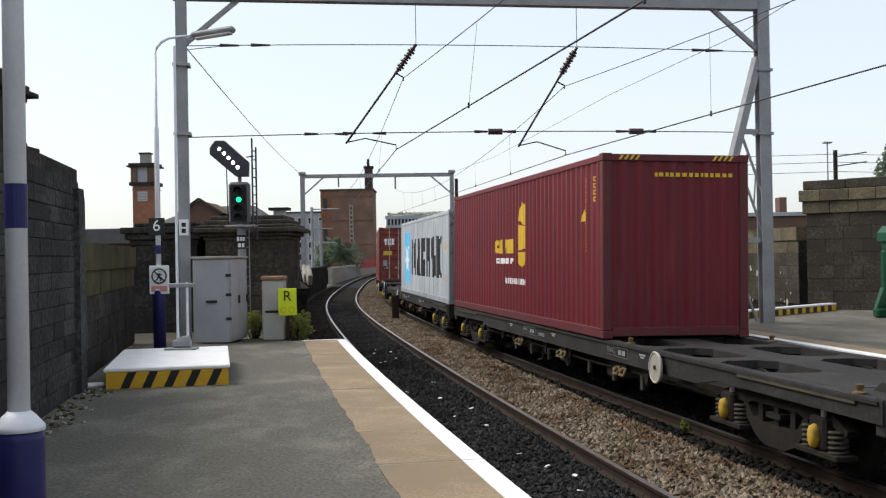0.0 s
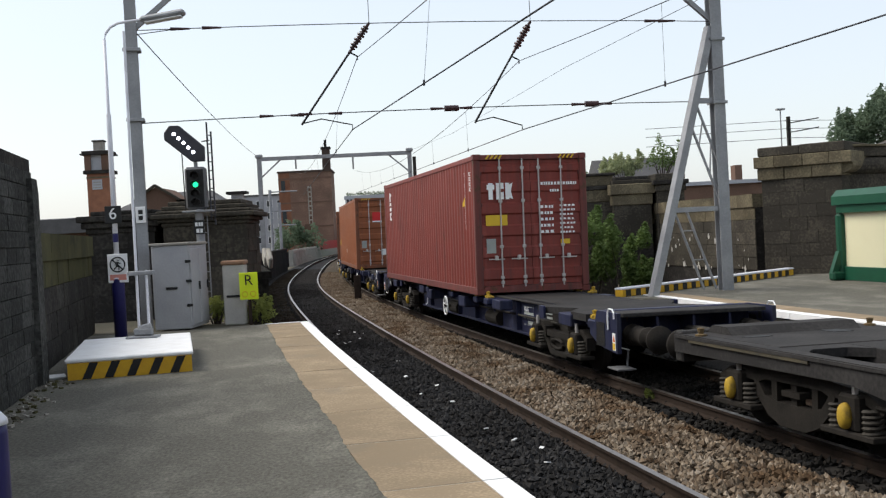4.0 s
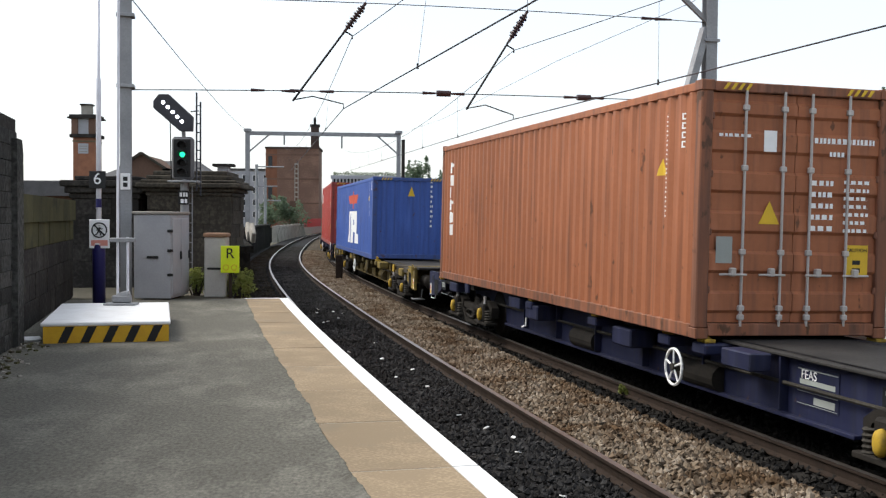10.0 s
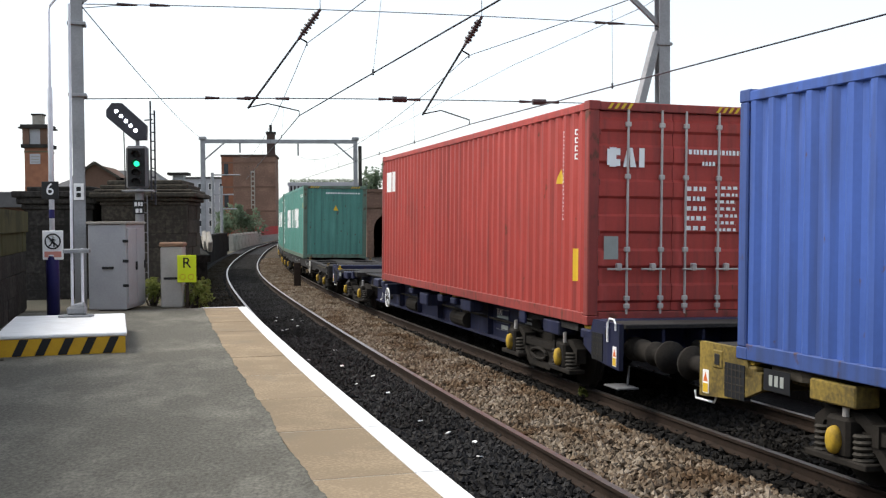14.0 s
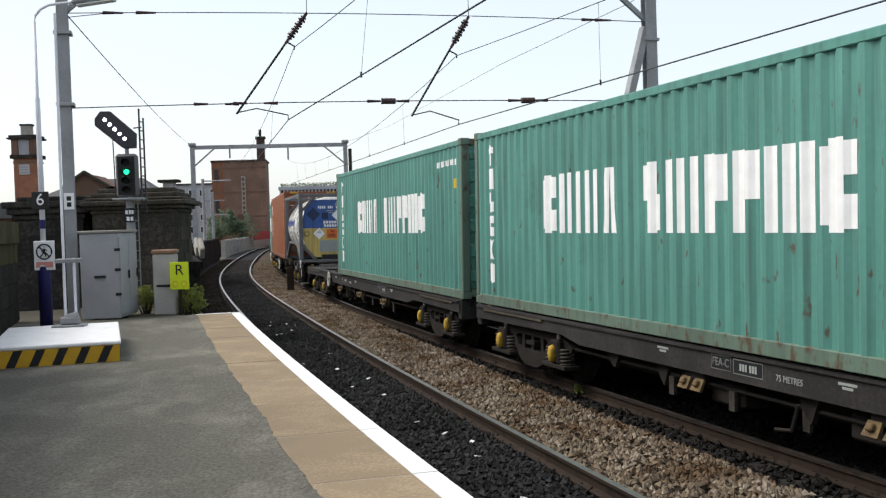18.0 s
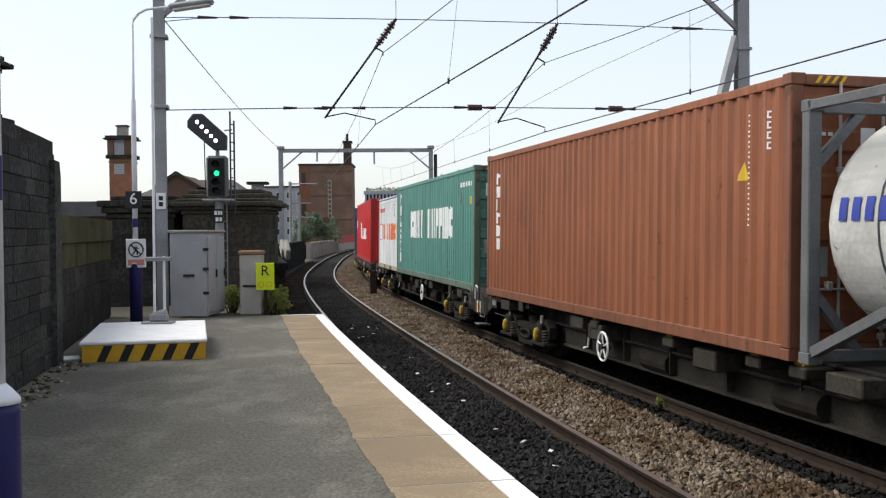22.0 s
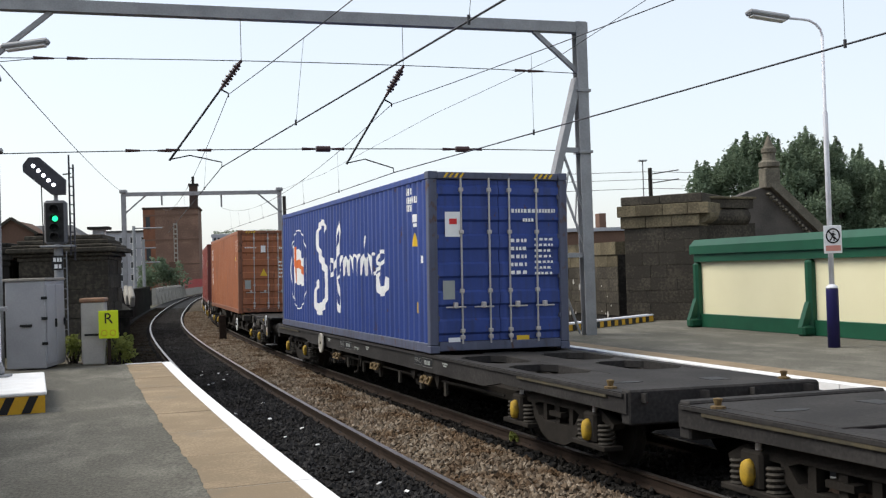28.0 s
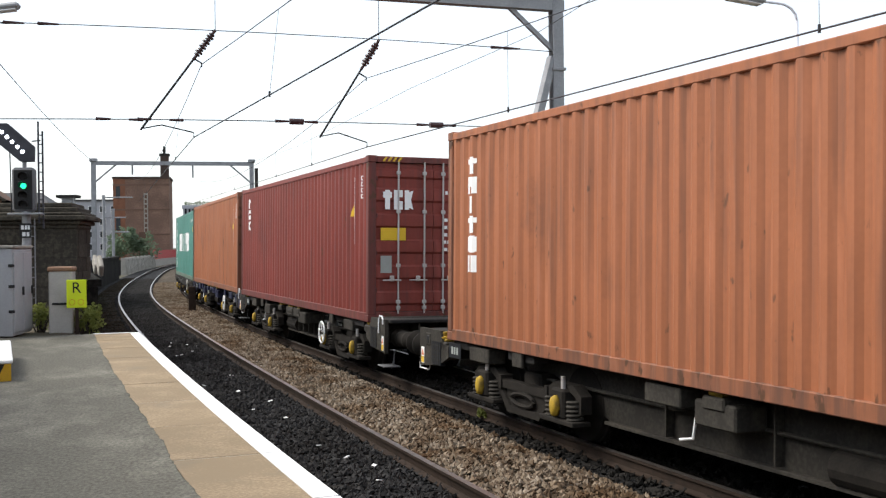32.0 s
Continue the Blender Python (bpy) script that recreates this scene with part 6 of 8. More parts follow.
def container(name, label, half, colour, doors, group="containers", h=CH, post=None):
    c = thing(name, label, "shipping container", None, group)
    hw = CW / 2
    post = post or worn(colour)
    key = (half, h)
    for sx in (-1, 1):
        m = pose(sx * (hw - 0.012), 0, 0, 0, 0, 0 if sx < 0 else 180)
        shared(("side", key), "side_wall", lambda: corrugated(half - 0.1, 0.14, h - 0.1), colour, c, m)
        shared(("toprail", half), "top_rail", lambda: bx(-0.03, 0.03, -half + 0.15, half - 0.15, -0.05, 0.05, 0.01), colour, c, pose(sx * (hw - 0.035), 0, h - 0.07))
        shared(("botrail", half), "bottom_rail", lambda: bx(-0.03, 0.03, -half + 0.15, half - 0.15, 0, 0.155, 0.01), post, c, pose(sx * (hw - 0.035), 0, 0.0))
        for sy in (-1, 1):
            shared(("post", h), "corner_post", lambda: bx(-0.075, 0.075, -0.07, 0.07, 0.118, h - 0.118, 0.015), post, c, pose(sx * (hw - 0.078), sy * (half - 0.075), 0))
            for z in (0, h - 0.118):
                shared("casting", "corner_casting", corner_casting, post, c, pose(sx * (hw - 0.081), sy * (half - 0.089), z))
    shared(("roof", half), "roof", lambda: bx(-hw + 0.05, hw - 0.05, -half + 0.1, half - 0.1, -0.06, -0.02), colour, c, pose(0, 0, h - 0.03))
    shared(("floor", half), "floor", lambda: bx(-hw + 0.06, hw - 0.06, -half + 0.1, half - 0.1, 0.1, 0.15), W_DARK, c)
    for sy in (-1, 1):
        turn = 0 if sy < 0 else 180
        shared("header", "end_header", lambda: bx(-hw + 0.162, hw - 0.162, -0.05, 0.05, -0.11, 0, 0.01), post, c, pose(0, sy * (half - 0.06), h - 0.01))
        shared("sill", "end_sill", lambda: bx(-hw + 0.162, hw - 0.162, -0.05, 0.05, 0, 0.14, 0.01), post, c, pose(0, sy * (half - 0.06), 0.03))
        if doors and sy < 0:
            for k, x in enumerate((-0.555, 0.555)):
                d = shared("door", "door", door_leaf, colour, c, pose(x, -half + 0.07, 0.18) @ Matrix.Diagonal((1, 1, (h - 0.308) / 2.52, 1)))
                for j, rx in enumerate((-0.105, 0.379) if k == 0 else (-0.379, 0.105)):
                    r = shared("lockrod", "lock_rod", lambda: tube(bmesh.new(), [(0, -0.055, -0.04), (0, -0.055, 2.55)], 0.017, 8), RODGALV, d, pose(rx, 0, 0), "zinc lock rod")
                for rx in (-0.105, 0.379) if k == 0 else (-0.379, 0.105):
                    for z in (0.06, 0.16, 0.78, 1.7, 2.36):
                        shared("bracket", "bracket", lambda: bx(-0.038, 0.038, -0.08, -0.03, -0.032, 0.032, 0.01), RODGALV, d, pose(rx, 0, z))
                    hd = shared("handle", "handle", lambda: bx(-0.17, 0.17, -0.095, -0.075, -0.012, 0.012, 0.006), RODGALV, d, pose(rx + (-0.12 if k == 0 else 0.12), 0, 0.53))
                    shared("catch", "catch", lambda: bx(-0.035, 0.035, -0.105, -0.03, -0.02, 0.075, 0.012), RODGALV, hd, pose(0, 0, 0))
            for z in (0.35, 1.0, 1.65, 2.3):
                for sx in (-1, 1):
                    shared("hinge", "hinge", lambda: bx(-0.05, 0.05, -0.02, 0.03, -0.04, 0.04, 0.01), post, c, pose(sx * 1.09, -half + 0.035, z + 0.2))
        else:
            shared(("end", h), "end_wall", lambda: corrugated(hw - 0.16, 0.14, h - 0.1), colour, c, pose(0, sy * (half - 0.03), 0, 0, 0, 90 if sy < 0 else -90))
    for sx in (-1, 1):
        for k in range(4):
            shared("hstripe", "warning_stripe", slant, DECALY, c, pose(sx * 0.78 - 0.135 + 0.09 * k, -half, h - 0.085), "yellow height stripe" if k == 0 else "")
    return c


def slant():
    bm = bmesh.new()
    a, b = [[bm.verts.new((x, y, z)) for x, z in ((-0.045, -0.015), (-0.005, -0.015), (0.05, 0.06), (0.01, 0.06))] for y in (-0.003, 0.002)]
    bm.faces.new(a)
    bm.faces.new(b[::-1])
    for k in range(4):
        bm.faces.new((a[k], b[k], b[(k + 1) % 4], a[(k + 1) % 4]))
    bmesh.ops.recalc_face_normals(bm, faces=bm.faces[:])
    return bm


def end_mark(name, x0, x1, z0, z1, material, parent, half, label="", tri=False):
    """A flat marking on the near end of a container."""
    bm = bmesh.new()
    if tri:
        pts = [(x0, z0), (x1, z0), ((x0 + x1) / 2, z1)]
    else:
        pts = [(x0, z0), (x1, z0), (x1, z1), (x0, z1)]
    prism_pts = [bm.verts.new((x, y, z)) for y in (0.0, 0.006) for x, z in pts]
    n = len(pts)
    bm.faces.new(prism_pts[:n])
    bm.faces.new(prism_pts[n:][::-1])
    for k in range(n):
        bm.faces.new((prism_pts[k], prism_pts[n + k], prism_pts[n + (k + 1) % n], prism_pts[(k + 1) % n]))
    bmesh.ops.recalc_face_normals(bm, faces=bm.faces[:])
    ob = part(name, bm, material, parent, label)
    ob.matrix_local = pose(0, -half + 0.0255, 0)
    return ob


def end_text(parent, half, x0, x1, z0, z1, rows, material, n=8):
    """Lines of small print, each one strip cut into letter-sized blocks that hang together along their foot."""
    st = (z1 - z0) / rows
    rng = random.Random(rows * 31 + n)
    for r in range(rows):
        bm = bmesh.new()
        lo, hi = z0 + st * (r + 0.28), z0 + st * (r + 0.72)
        x, last = x0, None
        while x < x1 - 0.02:
            w = rng.uniform(0.6, 1.2) * (x1 - x0) / n
            for e, top in ((min(x + w * 0.66, x1), hi), (min(x + w, x1), lo + 0.002)):
                a = last or bm.verts.new((x, 0, lo))
                d = bm.verts.new((a.co.x, 0, top))
                b, c = bm.verts.new((e, 0, lo)), bm.verts.new((e, 0, top))
                if b.co.x > a.co.x + 1e-4:
                    bm.faces.new((a, b, c, d))
                last = b
            x += w
        ob = part("print_marking", bm, material, parent, "small print shown as bars" if r == 0 else "")
        ob.matrix_local = pose(0, -half + 0.0255, 0)


def wheelset():
    bm = bmesh.new()
    tube(bm, [(-0.95, 0, 0), (0.95, 0, 0)], 0.07, 10)
    for sx in (-1, 1):
        tube(bm, [(sx * 0.68, 0, 0), (sx * 0.71, 0, 0)], 0.455, 28)
        tube(bm, [(sx * 0.71, 0, 0), (sx * 0.79, 0, 0)], 0.425, 28)
    return bm


AXLE = 1.02


def y_frame(sx, heavy):
    """The side frame of a bogie: a bowed top chord, sloping limbs and a spring pocket, open between."""
    x0, x1 = (0.93, 1.07) if sx > 0 else (-1.07, -0.93)
    bm = bmesh.new()
    if heavy:
        top = [(-1.45, 0.52), (-1.2, 0.64), (-0.7, 0.68), (-0.45, 0.74), (0.45, 0.74), (0.7, 0.68), (1.2, 0.64), (1.45, 0.52), (1.42, 0.46), (1.1, 0.55), (0.62, 0.53), (0.5, 0.57), (-0.5, 0.57), (-0.62, 0.53), (-1.1, 0.55), (-1.42, 0.46)]
        low = [(-0.62, 0.532), (-0.5, 0.40), (-0.3, 0.36), (0.3, 0.36), (0.5, 0.40), (0.62, 0.532), (0.72, 0.56), (0.7, 0.42), (0.45, 0.2), (0.22, 0.12), (-0.22, 0.12), (-0.45, 0.2), (-0.7, 0.42), (-0.72, 0.56)]
        side_prism(top[::-1], x0, x1, bm)
        side_prism(low, x0 - 0.004, x1 + 0.004, bm)
        for y in (-0.36, 0.0, 0.36):
            box(bm, x0 + 0.02, x1 - 0.02, y - 0.05, y + 0.05, 0.34, 0.6)
        box(bm, x0 - 0.02, x1 + 0.02, -0.16, 0.16, 0.44, 0.5)
    else:
        top = [(-1.42, 0.36), (-1.42, 0.56), (-1.25, 0.67), (-0.8, 0.67), (-0.55, 0.54), (0.55, 0.54), (0.8, 0.67), (1.25, 0.67), (1.42, 0.56), (1.42, 0.36), (1.35, 0.36), (1.3, 0.53), (1.2, 0.58), (0.84, 0.58), (0.6, 0.44), (-0.6, 0.44), (-0.84, 0.58), (-1.2, 0.58), (-1.3, 0.53), (-1.35, 0.36)]
        low = [(-0.8, 0.52), (-0.42, 0.15), (0.42, 0.15), (0.8, 0.52), (0.64, 0.46), (0.36, 0.24), (-0.36, 0.24), (-0.64, 0.46)]
        side_prism(top[::-1], x0, x1, bm)
        side_prism(low[::-1], x0 - 0.004, x1 + 0.004, bm)
        box(bm, x0 + 0.03, x1 - 0.03, -0.5, 0.5, 0.22, 0.46)
        out = x0 - 0.005 if sx < 0 else x1 + 0.005
        tube(bm, [(out, 0.3 * math.cos(a), 0.345 + 0.075 * math.sin(a)) for a in np.linspace(0, 2 * math.pi, 17)], 0.028, 6)
        for y in (-0.62, 0.62):
            box(bm, x0 - 0.02, x1 + 0.02, y - 0.04, y + 0.04, 0.42, 0.6)
    return bm


def spring():
    bm = bmesh.new()
    tube(bm, [(0.085 * math.cos(a), 0.085 * math.sin(a), 0.05 * a / 6.28) for a in np.linspace(0, 6.28 * 5, 61)], 0.021, 5)
    return bm


def bogie(w, y, heavy, cap):
    b = shared("bolster", "bogie", lambda: bx(-0.95, 0.95, -0.22, 0.22, 0.42, 0.68, 0.03), BOGIE, w, pose(0, y, 0), "grimy two-axle bogie")
    for sx in (-1, 1):
        shared(("frame", sx, heavy), "side_frame", lambda: y_frame(sx, heavy), BOGIE, b)
        for sy in (-1, 1):
            yy = sy * AXLE
            shared("axlebox", "axle_box", lambda: bx(-0.12, 0.12, -0.15, 0.15, -0.15, 0.2, 0.03), BOGIE, b, pose(sx * 1.04, yy, 0.42))
            shared("cap", "axle_cover", lambda: lathe([(0.125, 0), (0.125, 0.03), (0.11, 0.06), (0.06, 0.075)], 14), cap, b, pose(sx * 1.16, yy, 0.42) @ Matrix.Diagonal((1, 0.62, 0.98, 1)) @ pose(0, 0, 0, 0, 90 if sx > 0 else -90, 0), "yellow axle cover", True)
            for dy in (-0.25, 0.25):
                shared("spring", "coil_spring", spring, W_DARK, b, pose(sx * 1.06, yy + dy, 0.26))
            shared("springcap", "spring_seat", lambda: bx(-0.12, 0.12, -0.4, 0.4, -0.03, 0.03, 0.01), BOGIE, b, pose(sx * 1.06, yy, 0.25))
            shared("damper", "damper_rod", lambda: tube(bmesh.new(), [(0, 0, 0), (0, 0, 0.2)], 0.03, 8), RODGALV, b, pose(sx * 1.1, yy - 0.05, 0.56))
    for sy in (-1, 1):
        shared("wheelset", "wheelset", wheelset, BOGIE, b, pose(0, sy * AXLE, 0.425), "steel wheels on their axle")
    return b


def hand_wheel(w, y, z, solid):
    if solid:
        p = shared("disc", "hand_wheel", lambda: tube(bmesh.new(), [(-0.03, 0, 0), (0.0, 0, 0)], 0.205, 24), CREAMDISC, w, pose(-1.27, y, z), "cream disc-shaped brake wheel")
        shared("disc_rim", "rim", lambda: tube(bmesh.new(), [(-0.03, 0.205 * math.cos(a), 0.205 * math.sin(a)) for a in np.linspace(0, 6.2832, 25)], 0.014, 6), DECALDULL, p)
        shared("disc_hub", "hub", lambda: tube(bmesh.new(), [(-0.05, 0, 0), (0.1, 0, 0)], 0.03, 8), W_DARK, p)
    else:
        p = shared("wheelrim", "hand_wheel", lambda: tube(bmesh.new(), [(0, 0.21 * math.cos(a), 0.21 * math.sin(a)) for a in np.linspace(0, 6.2832, 25)], 0.017, 6), DECALW, w, pose(-1.27, y, z), "white spoked brake wheel")
        for k in range(5):
            a = 0.3 + k * 2 * math.pi / 5
            shared(("spoke", k), "spoke", lambda: tube(bmesh.new(), [(0, 0, 0), (0, 0.2 * math.cos(a), 0.2 * math.sin(a))], 0.013, 6), DECALW, p)
        shared("whub", "hub", lambda: tube(bmesh.new(), [(-0.03, 0, 0), (0.12, 0, 0)], 0.045, 8), W_DARK, p)


EDGEDULL = surf("rubbed yellow edge", (0.085, 0.07, 0.04), (0.036, 0.033, 0.026), 0.8, scale=4, bump=0.1)
DECALDIM = surf("grimed print", (0.2, 0.2, 0.19), (0.14, 0.14, 0.13), 0.7, scale=8, bump=0)
W_FLAP = surf("rusty yellow steel", (0.17, 0.115, 0.045), (0.075, 0.05, 0.027), 0.8, scale=9, bump=0.15, c=(0.045, 0.03, 0.02), stain=0.4)
W_PANEL = surf("dark panel paint", (0.02, 0.021, 0.024), (0.014, 0.015, 0.017), 0.6, bump=0, spec=0.15)
STEPGREY = surf("worn step steel", (0.15, 0.152, 0.155), (0.085, 0.086, 0.09), 0.6, scale=6, bump=0.1)
DECALDULL = surf("dulled white paint", (0.5, 0.48, 0.44), (0.34, 0.32, 0.28), 0.6, bump=0)
CREAMDISC = surf("cream disc paint", (0.36, 0.34, 0.29), (0.27, 0.25, 0.21), 0.6, scale=6, bump=0.05, c=(0.15, 0.12, 0.09), stain=0.3)
DECK, UP = 0.925, 0.12


def buffer_gear(w, y, sy, colour, long=False):
    shared(("drawbar", long), "coupling", lambda: tube(bmesh.new(), [(0, 0, 0), (0, 0.95 if long else 0.55, 0)], 0.10, 10), W_DARK, w, pose(0, y, 0.72, 0, 0, 0 if sy > 0 else 180), "dark coupling bar")
    shared("hose", "air_hose", lambda: tube(bmesh.new(), [(0.35, 0, -0.05), (0.36, 0.22, -0.2), (0.36, 0.42, -0.3), (0.34, 0.6, -0.22)], 0.028, 7), BLACK, w, pose(0, y, 0.7, 0, 0, 0 if sy > 0 else 180), "black rubber air hose")
    add = 0.42 if long else 0.0
    prof = [(0.15, 0), (0.15, 0.08), (0.12, 0.1), (0.12, 0.22), (0.14, 0.23), (0.14, 0.27), (0.12, 0.28), (0.12, 0.34 + add / 2), (0.145, 0.36 + add / 2), (0.145, 0.4 + add / 2), (0.095, 0.42 + add / 2), (0.095, 0.5 + add), (0.19, 0.51 + add), (0.19, 0.55 + add)]
    for sx in (-1, 1):
        shared(("bufferstock", long), "buffer", lambda: lathe(prof, 18), BOGIE, w, pose(sx * 0.87, y, 0.72, -90 if sy > 0 else 90, 0, 0), "dark ribbed buffer", True)


def flat_wagon(length, colour, wheel_y, label, outer):
    """Container flat with side sills, cross members and an open deck. Its origin is at the rail head, mid length."""
    w = thing("container_flat_wagon", label, "freight wagon", None, "wagons of the train")
    h = length / 2
    for sx in (-1, 1):
        x0, x1 = (-1.22, -1.06) if sx < 0 else (1.06, 1.22)
        poly = [(-h, DECK), (-h, DECK - 0.22), (-h + 3.4, DECK - 0.2), (-h + 4.0, DECK - 0.29), (h - 4.0, DECK - 0.29), (h - 3.4, DECK - 0.2), (h, DECK - 0.22), (h, DECK)]
        shared(("sill", length, sx), "side_sill", lambda: side_prism(poly, x0, x1), colour, w)
        shared(("lip", length), "sill_edge", lambda: bx(-0.02, 0.02, -h + 0.05, h - 0.05, -0.035, 0.0), colour, w, pose(sx * 1.225, 0, DECK - 0.01))
        for sy in (-1, 1):
            shared("lipstrip", "edge_strip", lambda: bx(-0.022, 0.022, -1.2, 1.2, -0.03, 0.0), EDGEDULL, w, pose(sx * 1.225, sy * (h - 1.6), DECK - 0.05), "worn brownish edge strip")
    shared(("centre", length), "centre_sill", lambda: bx(-0.28, 0.28, -h + 0.1, h - 0.1, DECK - 0.4, DECK - 0.004, 0.01), colour, w)
    # cross plates that leave long eight-sided slots in the deck
    n = round((length - 0.6) / 1.9)
    for k in range(n + 1):
        y = -h + 0.3 + (length - 0.6) * k / n
        for sx in (-1, 1):
            shared(("cross", sx), "cross_plate", lambda: prism([(0.28, -0.42), (0.46, -0.2), (0.86, -0.2), (1.06, -0.42), (1.06, 0.42), (0.86, 0.2), (0.46, 0.2), (0.28, 0.42)], -0.1, -0.006, None, pose(0, 0, 0) if sx > 0 else pose(0, 0, 0, 0, 0, 180)), colour, w, pose(0, y, DECK))
    for sy in (-1, 1):
        shared("headstock", "headstock", lambda: bx(-1.2, 1.2, -0.09, 0.09, -0.34, 0.03, 0.02), colour, w, pose(0, sy * (h - 0.06), DECK))
        shared(("endplate", length), "end_plate", lambda: bx(-1.06, 1.06, -0.92, 0.92, -0.03, 0.0, 0.006), colour, w, pose(0, sy * (h - 1.08), DECK + 0.004), "worn end deck plate")
        shared("endhole", "deck_hole", lambda: prism([(-0.2, 0), (-0.1, -0.07), (0.1, -0.07), (0.2, 0), (0.1, 0.07), (-0.1, 0.07)], 0, 0.004), BLACK, w, pose(-0.66, sy * (h - 0.95), DECK + 0.0045))
        shared("endslot", "deck_hole", lambda: bx(-0.13, 0.13, -0.15, 0.15, 0, 0.004), BLACK, w, pose(0.42, sy * (h - 0.85), DECK + 0.0045))
        if sy in outer:
            shared("endcover", "cover_plate", lambda: side_prism([(-0.3, 0), (0.3, 0), (0.16, 0.09), (-0.16, 0.09)], -0.85, 0.85), colour, w, pose(0, sy * (h - 0.42), DECK + 0.004), "raised dark cover plate")
        bogie(w, sy * (h - (2.25 if sy in outer else 2.0)), True, CAPYELLOW)
        if sy in outer:
            buffer_gear(w, sy * h, sy, colour)
        else:
            shared("inner_bar", "coupling", lambda: tube(bmesh.new(), [(0, 0, 0), (0, 0.49, 0)], 0.10, 10), W_DARK, w, pose(0, sy * h, 0.72, 0, 0, 0 if sy > 0 else 180), "dark coupling bar")
    for y in (-2.2, 0.4, 2.6):
        for sx in (-1, 1):
            shared("gear", "brake_gear", lambda: bx(-0.2, 0.2, -0.3, 0.3, -0.1, 0.14, 0.03), BOGIE, w, pose(sx * 0.85, y, 0.42), "grimy brake gear box")
    shared(("truss", length), "brake_rigging", lambda: bx(-0.55, 0.55, -h + 3.4, h - 3.4, 0.30, 0.52, 0.03), BOGIE, w, None, "dark brake rigging")
    for k in range(7):
        shared("strap", "strap_hanger", lambda: bx(-0.02, 0.02, -0.05, 0.05, -0.2, 0.0), W_DARK, w, pose(-1.1, -3.6 + 1.2 * k, 0.5))
    shared("valve", "valve_lever", lambda: tube(bmesh.new(), [(0, 0, 0), (0, 0.1, -0.25), (0, 0.35, -0.28)], 0.02, 6), BOGIE, w, pose(-1.2, 1.2, 0.55))
    # painted panels along the sill
    for y in (2.42, -2.6):
        pl = shared("codeplate", "code_panel", lambda: bx(-0.004, 0, -0.18, 0.18, -0.075, 0.075), DECALDIM, w, pose(-1.222, y, DECK - 0.13), "pale-edged type code panel")
        shared("codeface", "panel_face", lambda: bx(-0.002, 0, -0.172, 0.172, -0.067, 0.067), W_PANEL, pl, pose(-0.004, 0, 0))
        lettering("type_code", "FEA-C", 0.115, DECALDIM, pl, pose(-0.0075, 0, 0, 0, 0, -90))
        tg = shared("numedge", "number_panel", lambda: bx(-0.004, 0, -0.25, 0.25, -0.075, 0.075), DECALDIM, w, pose(-1.222, y - 0.47, DECK - 0.14), "dark number panel shown as bars")
        shared("numface", "panel_face", lambda: bx(-0.002, 0, -0.24, 0.24, -0.064, 0.064), W_PANEL, tg, pose(-0.004, 0, 0))
        for k in range(6):
            shared("tagbar", "number_bar", lambda: bx(-0.002, 0, -0.016, 0.016, -0.035, 0.035), DECALG, tg, pose(-0.006, 0.12 - 0.045 * k - 0.03 * (k > 2), 0))
    lettering("length_mark", "75 METRES", 0.085, DECALG, w, pose(-1.224, 1.3, DECK - 0.17, 0, 0, -90), "pale length mark")
    for y in (3.6, 0.5, -3.9):
        for z, wd in ((-0.1, 0.12), (-0.135, 0.07)):
            shared(("small", wd), "print_bar", lambda: bx(-0.002, 0, -wd, wd, -0.012, 0.012), DECALG, w, pose(-1.221, y, DECK + z))
    # folded container stops hung in pairs below the sill
    for y in (3.05, 0.1, -2.9):
        for e in (-0.13, 0.13):
            fl = shared("flap", "container_stop", lambda: side_prism([(-0.1, -0.07), (0.1, -0.07), (0.085, 0.07), (-0.085, 0.07)], -0.015, 0.015), W_FLAP, w, pose(-1.19, y + e, DECK - 0.43, 0, 28, 0), "grimy yellow folded stop")
            shared("flapknob", "knob", lambda: bx(-0.05, 0, -0.04, 0.04, -0.03, 0.04, 0.012), W_FLAP, fl, pose(-0.01, 0, 0))
        shared("flaparm", "stop_arm", lambda: bx(-0.03, 0.03, -0.2, 0.2, -0.4, -0.28, 0.01), BOGIE, w, pose(-1.13, y, DECK))
    # hangers and air pipes below the sill
    grng = random.Random(int(length * 10))
    for k in range(9):
        y = -h + 4.4 + (length - 8.8) * (k + 0.5) / 9 + grng.uniform(-0.3, 0.3)
        if k % 3:
            shared(("hang", k % 2), "hanger_bracket", lambda: side_prism([(-0.16, 0), (0.16, 0), (0.06, -0.16), (-0.04, -0.2 - 0.06 * (k % 2))], -0.03, 0.03), BOGIE, w, pose(-1.1, y, DECK - 0.29))
    shared(("airpipe", length), "air_pipe", lambda: tube(bmesh.new(), [(0, -h + 3.6, 0), (0, -1.0, -0.04), (0, h - 3.6, 0)], 0.02, 6), BOGIE, w, pose(-1.08, 0, 0.53))
    for y in (-h + 0.5, -h + 6.5, h - 6.5, h - 0.5):
        for sx in (-1, 1):
            shared("spigot", "spigot", lambda: lathe([(0.07, 0), (0.07, 0.02), (0.03, 0.03), (0.045, 0.09), (0.0, 0.1)], 10), W_FLAP, w, pose(sx * 1.13, y, DECK), "rusty yellow container spigot")
    hand_wheel(w, wheel_y, 0.72, True)
    return w


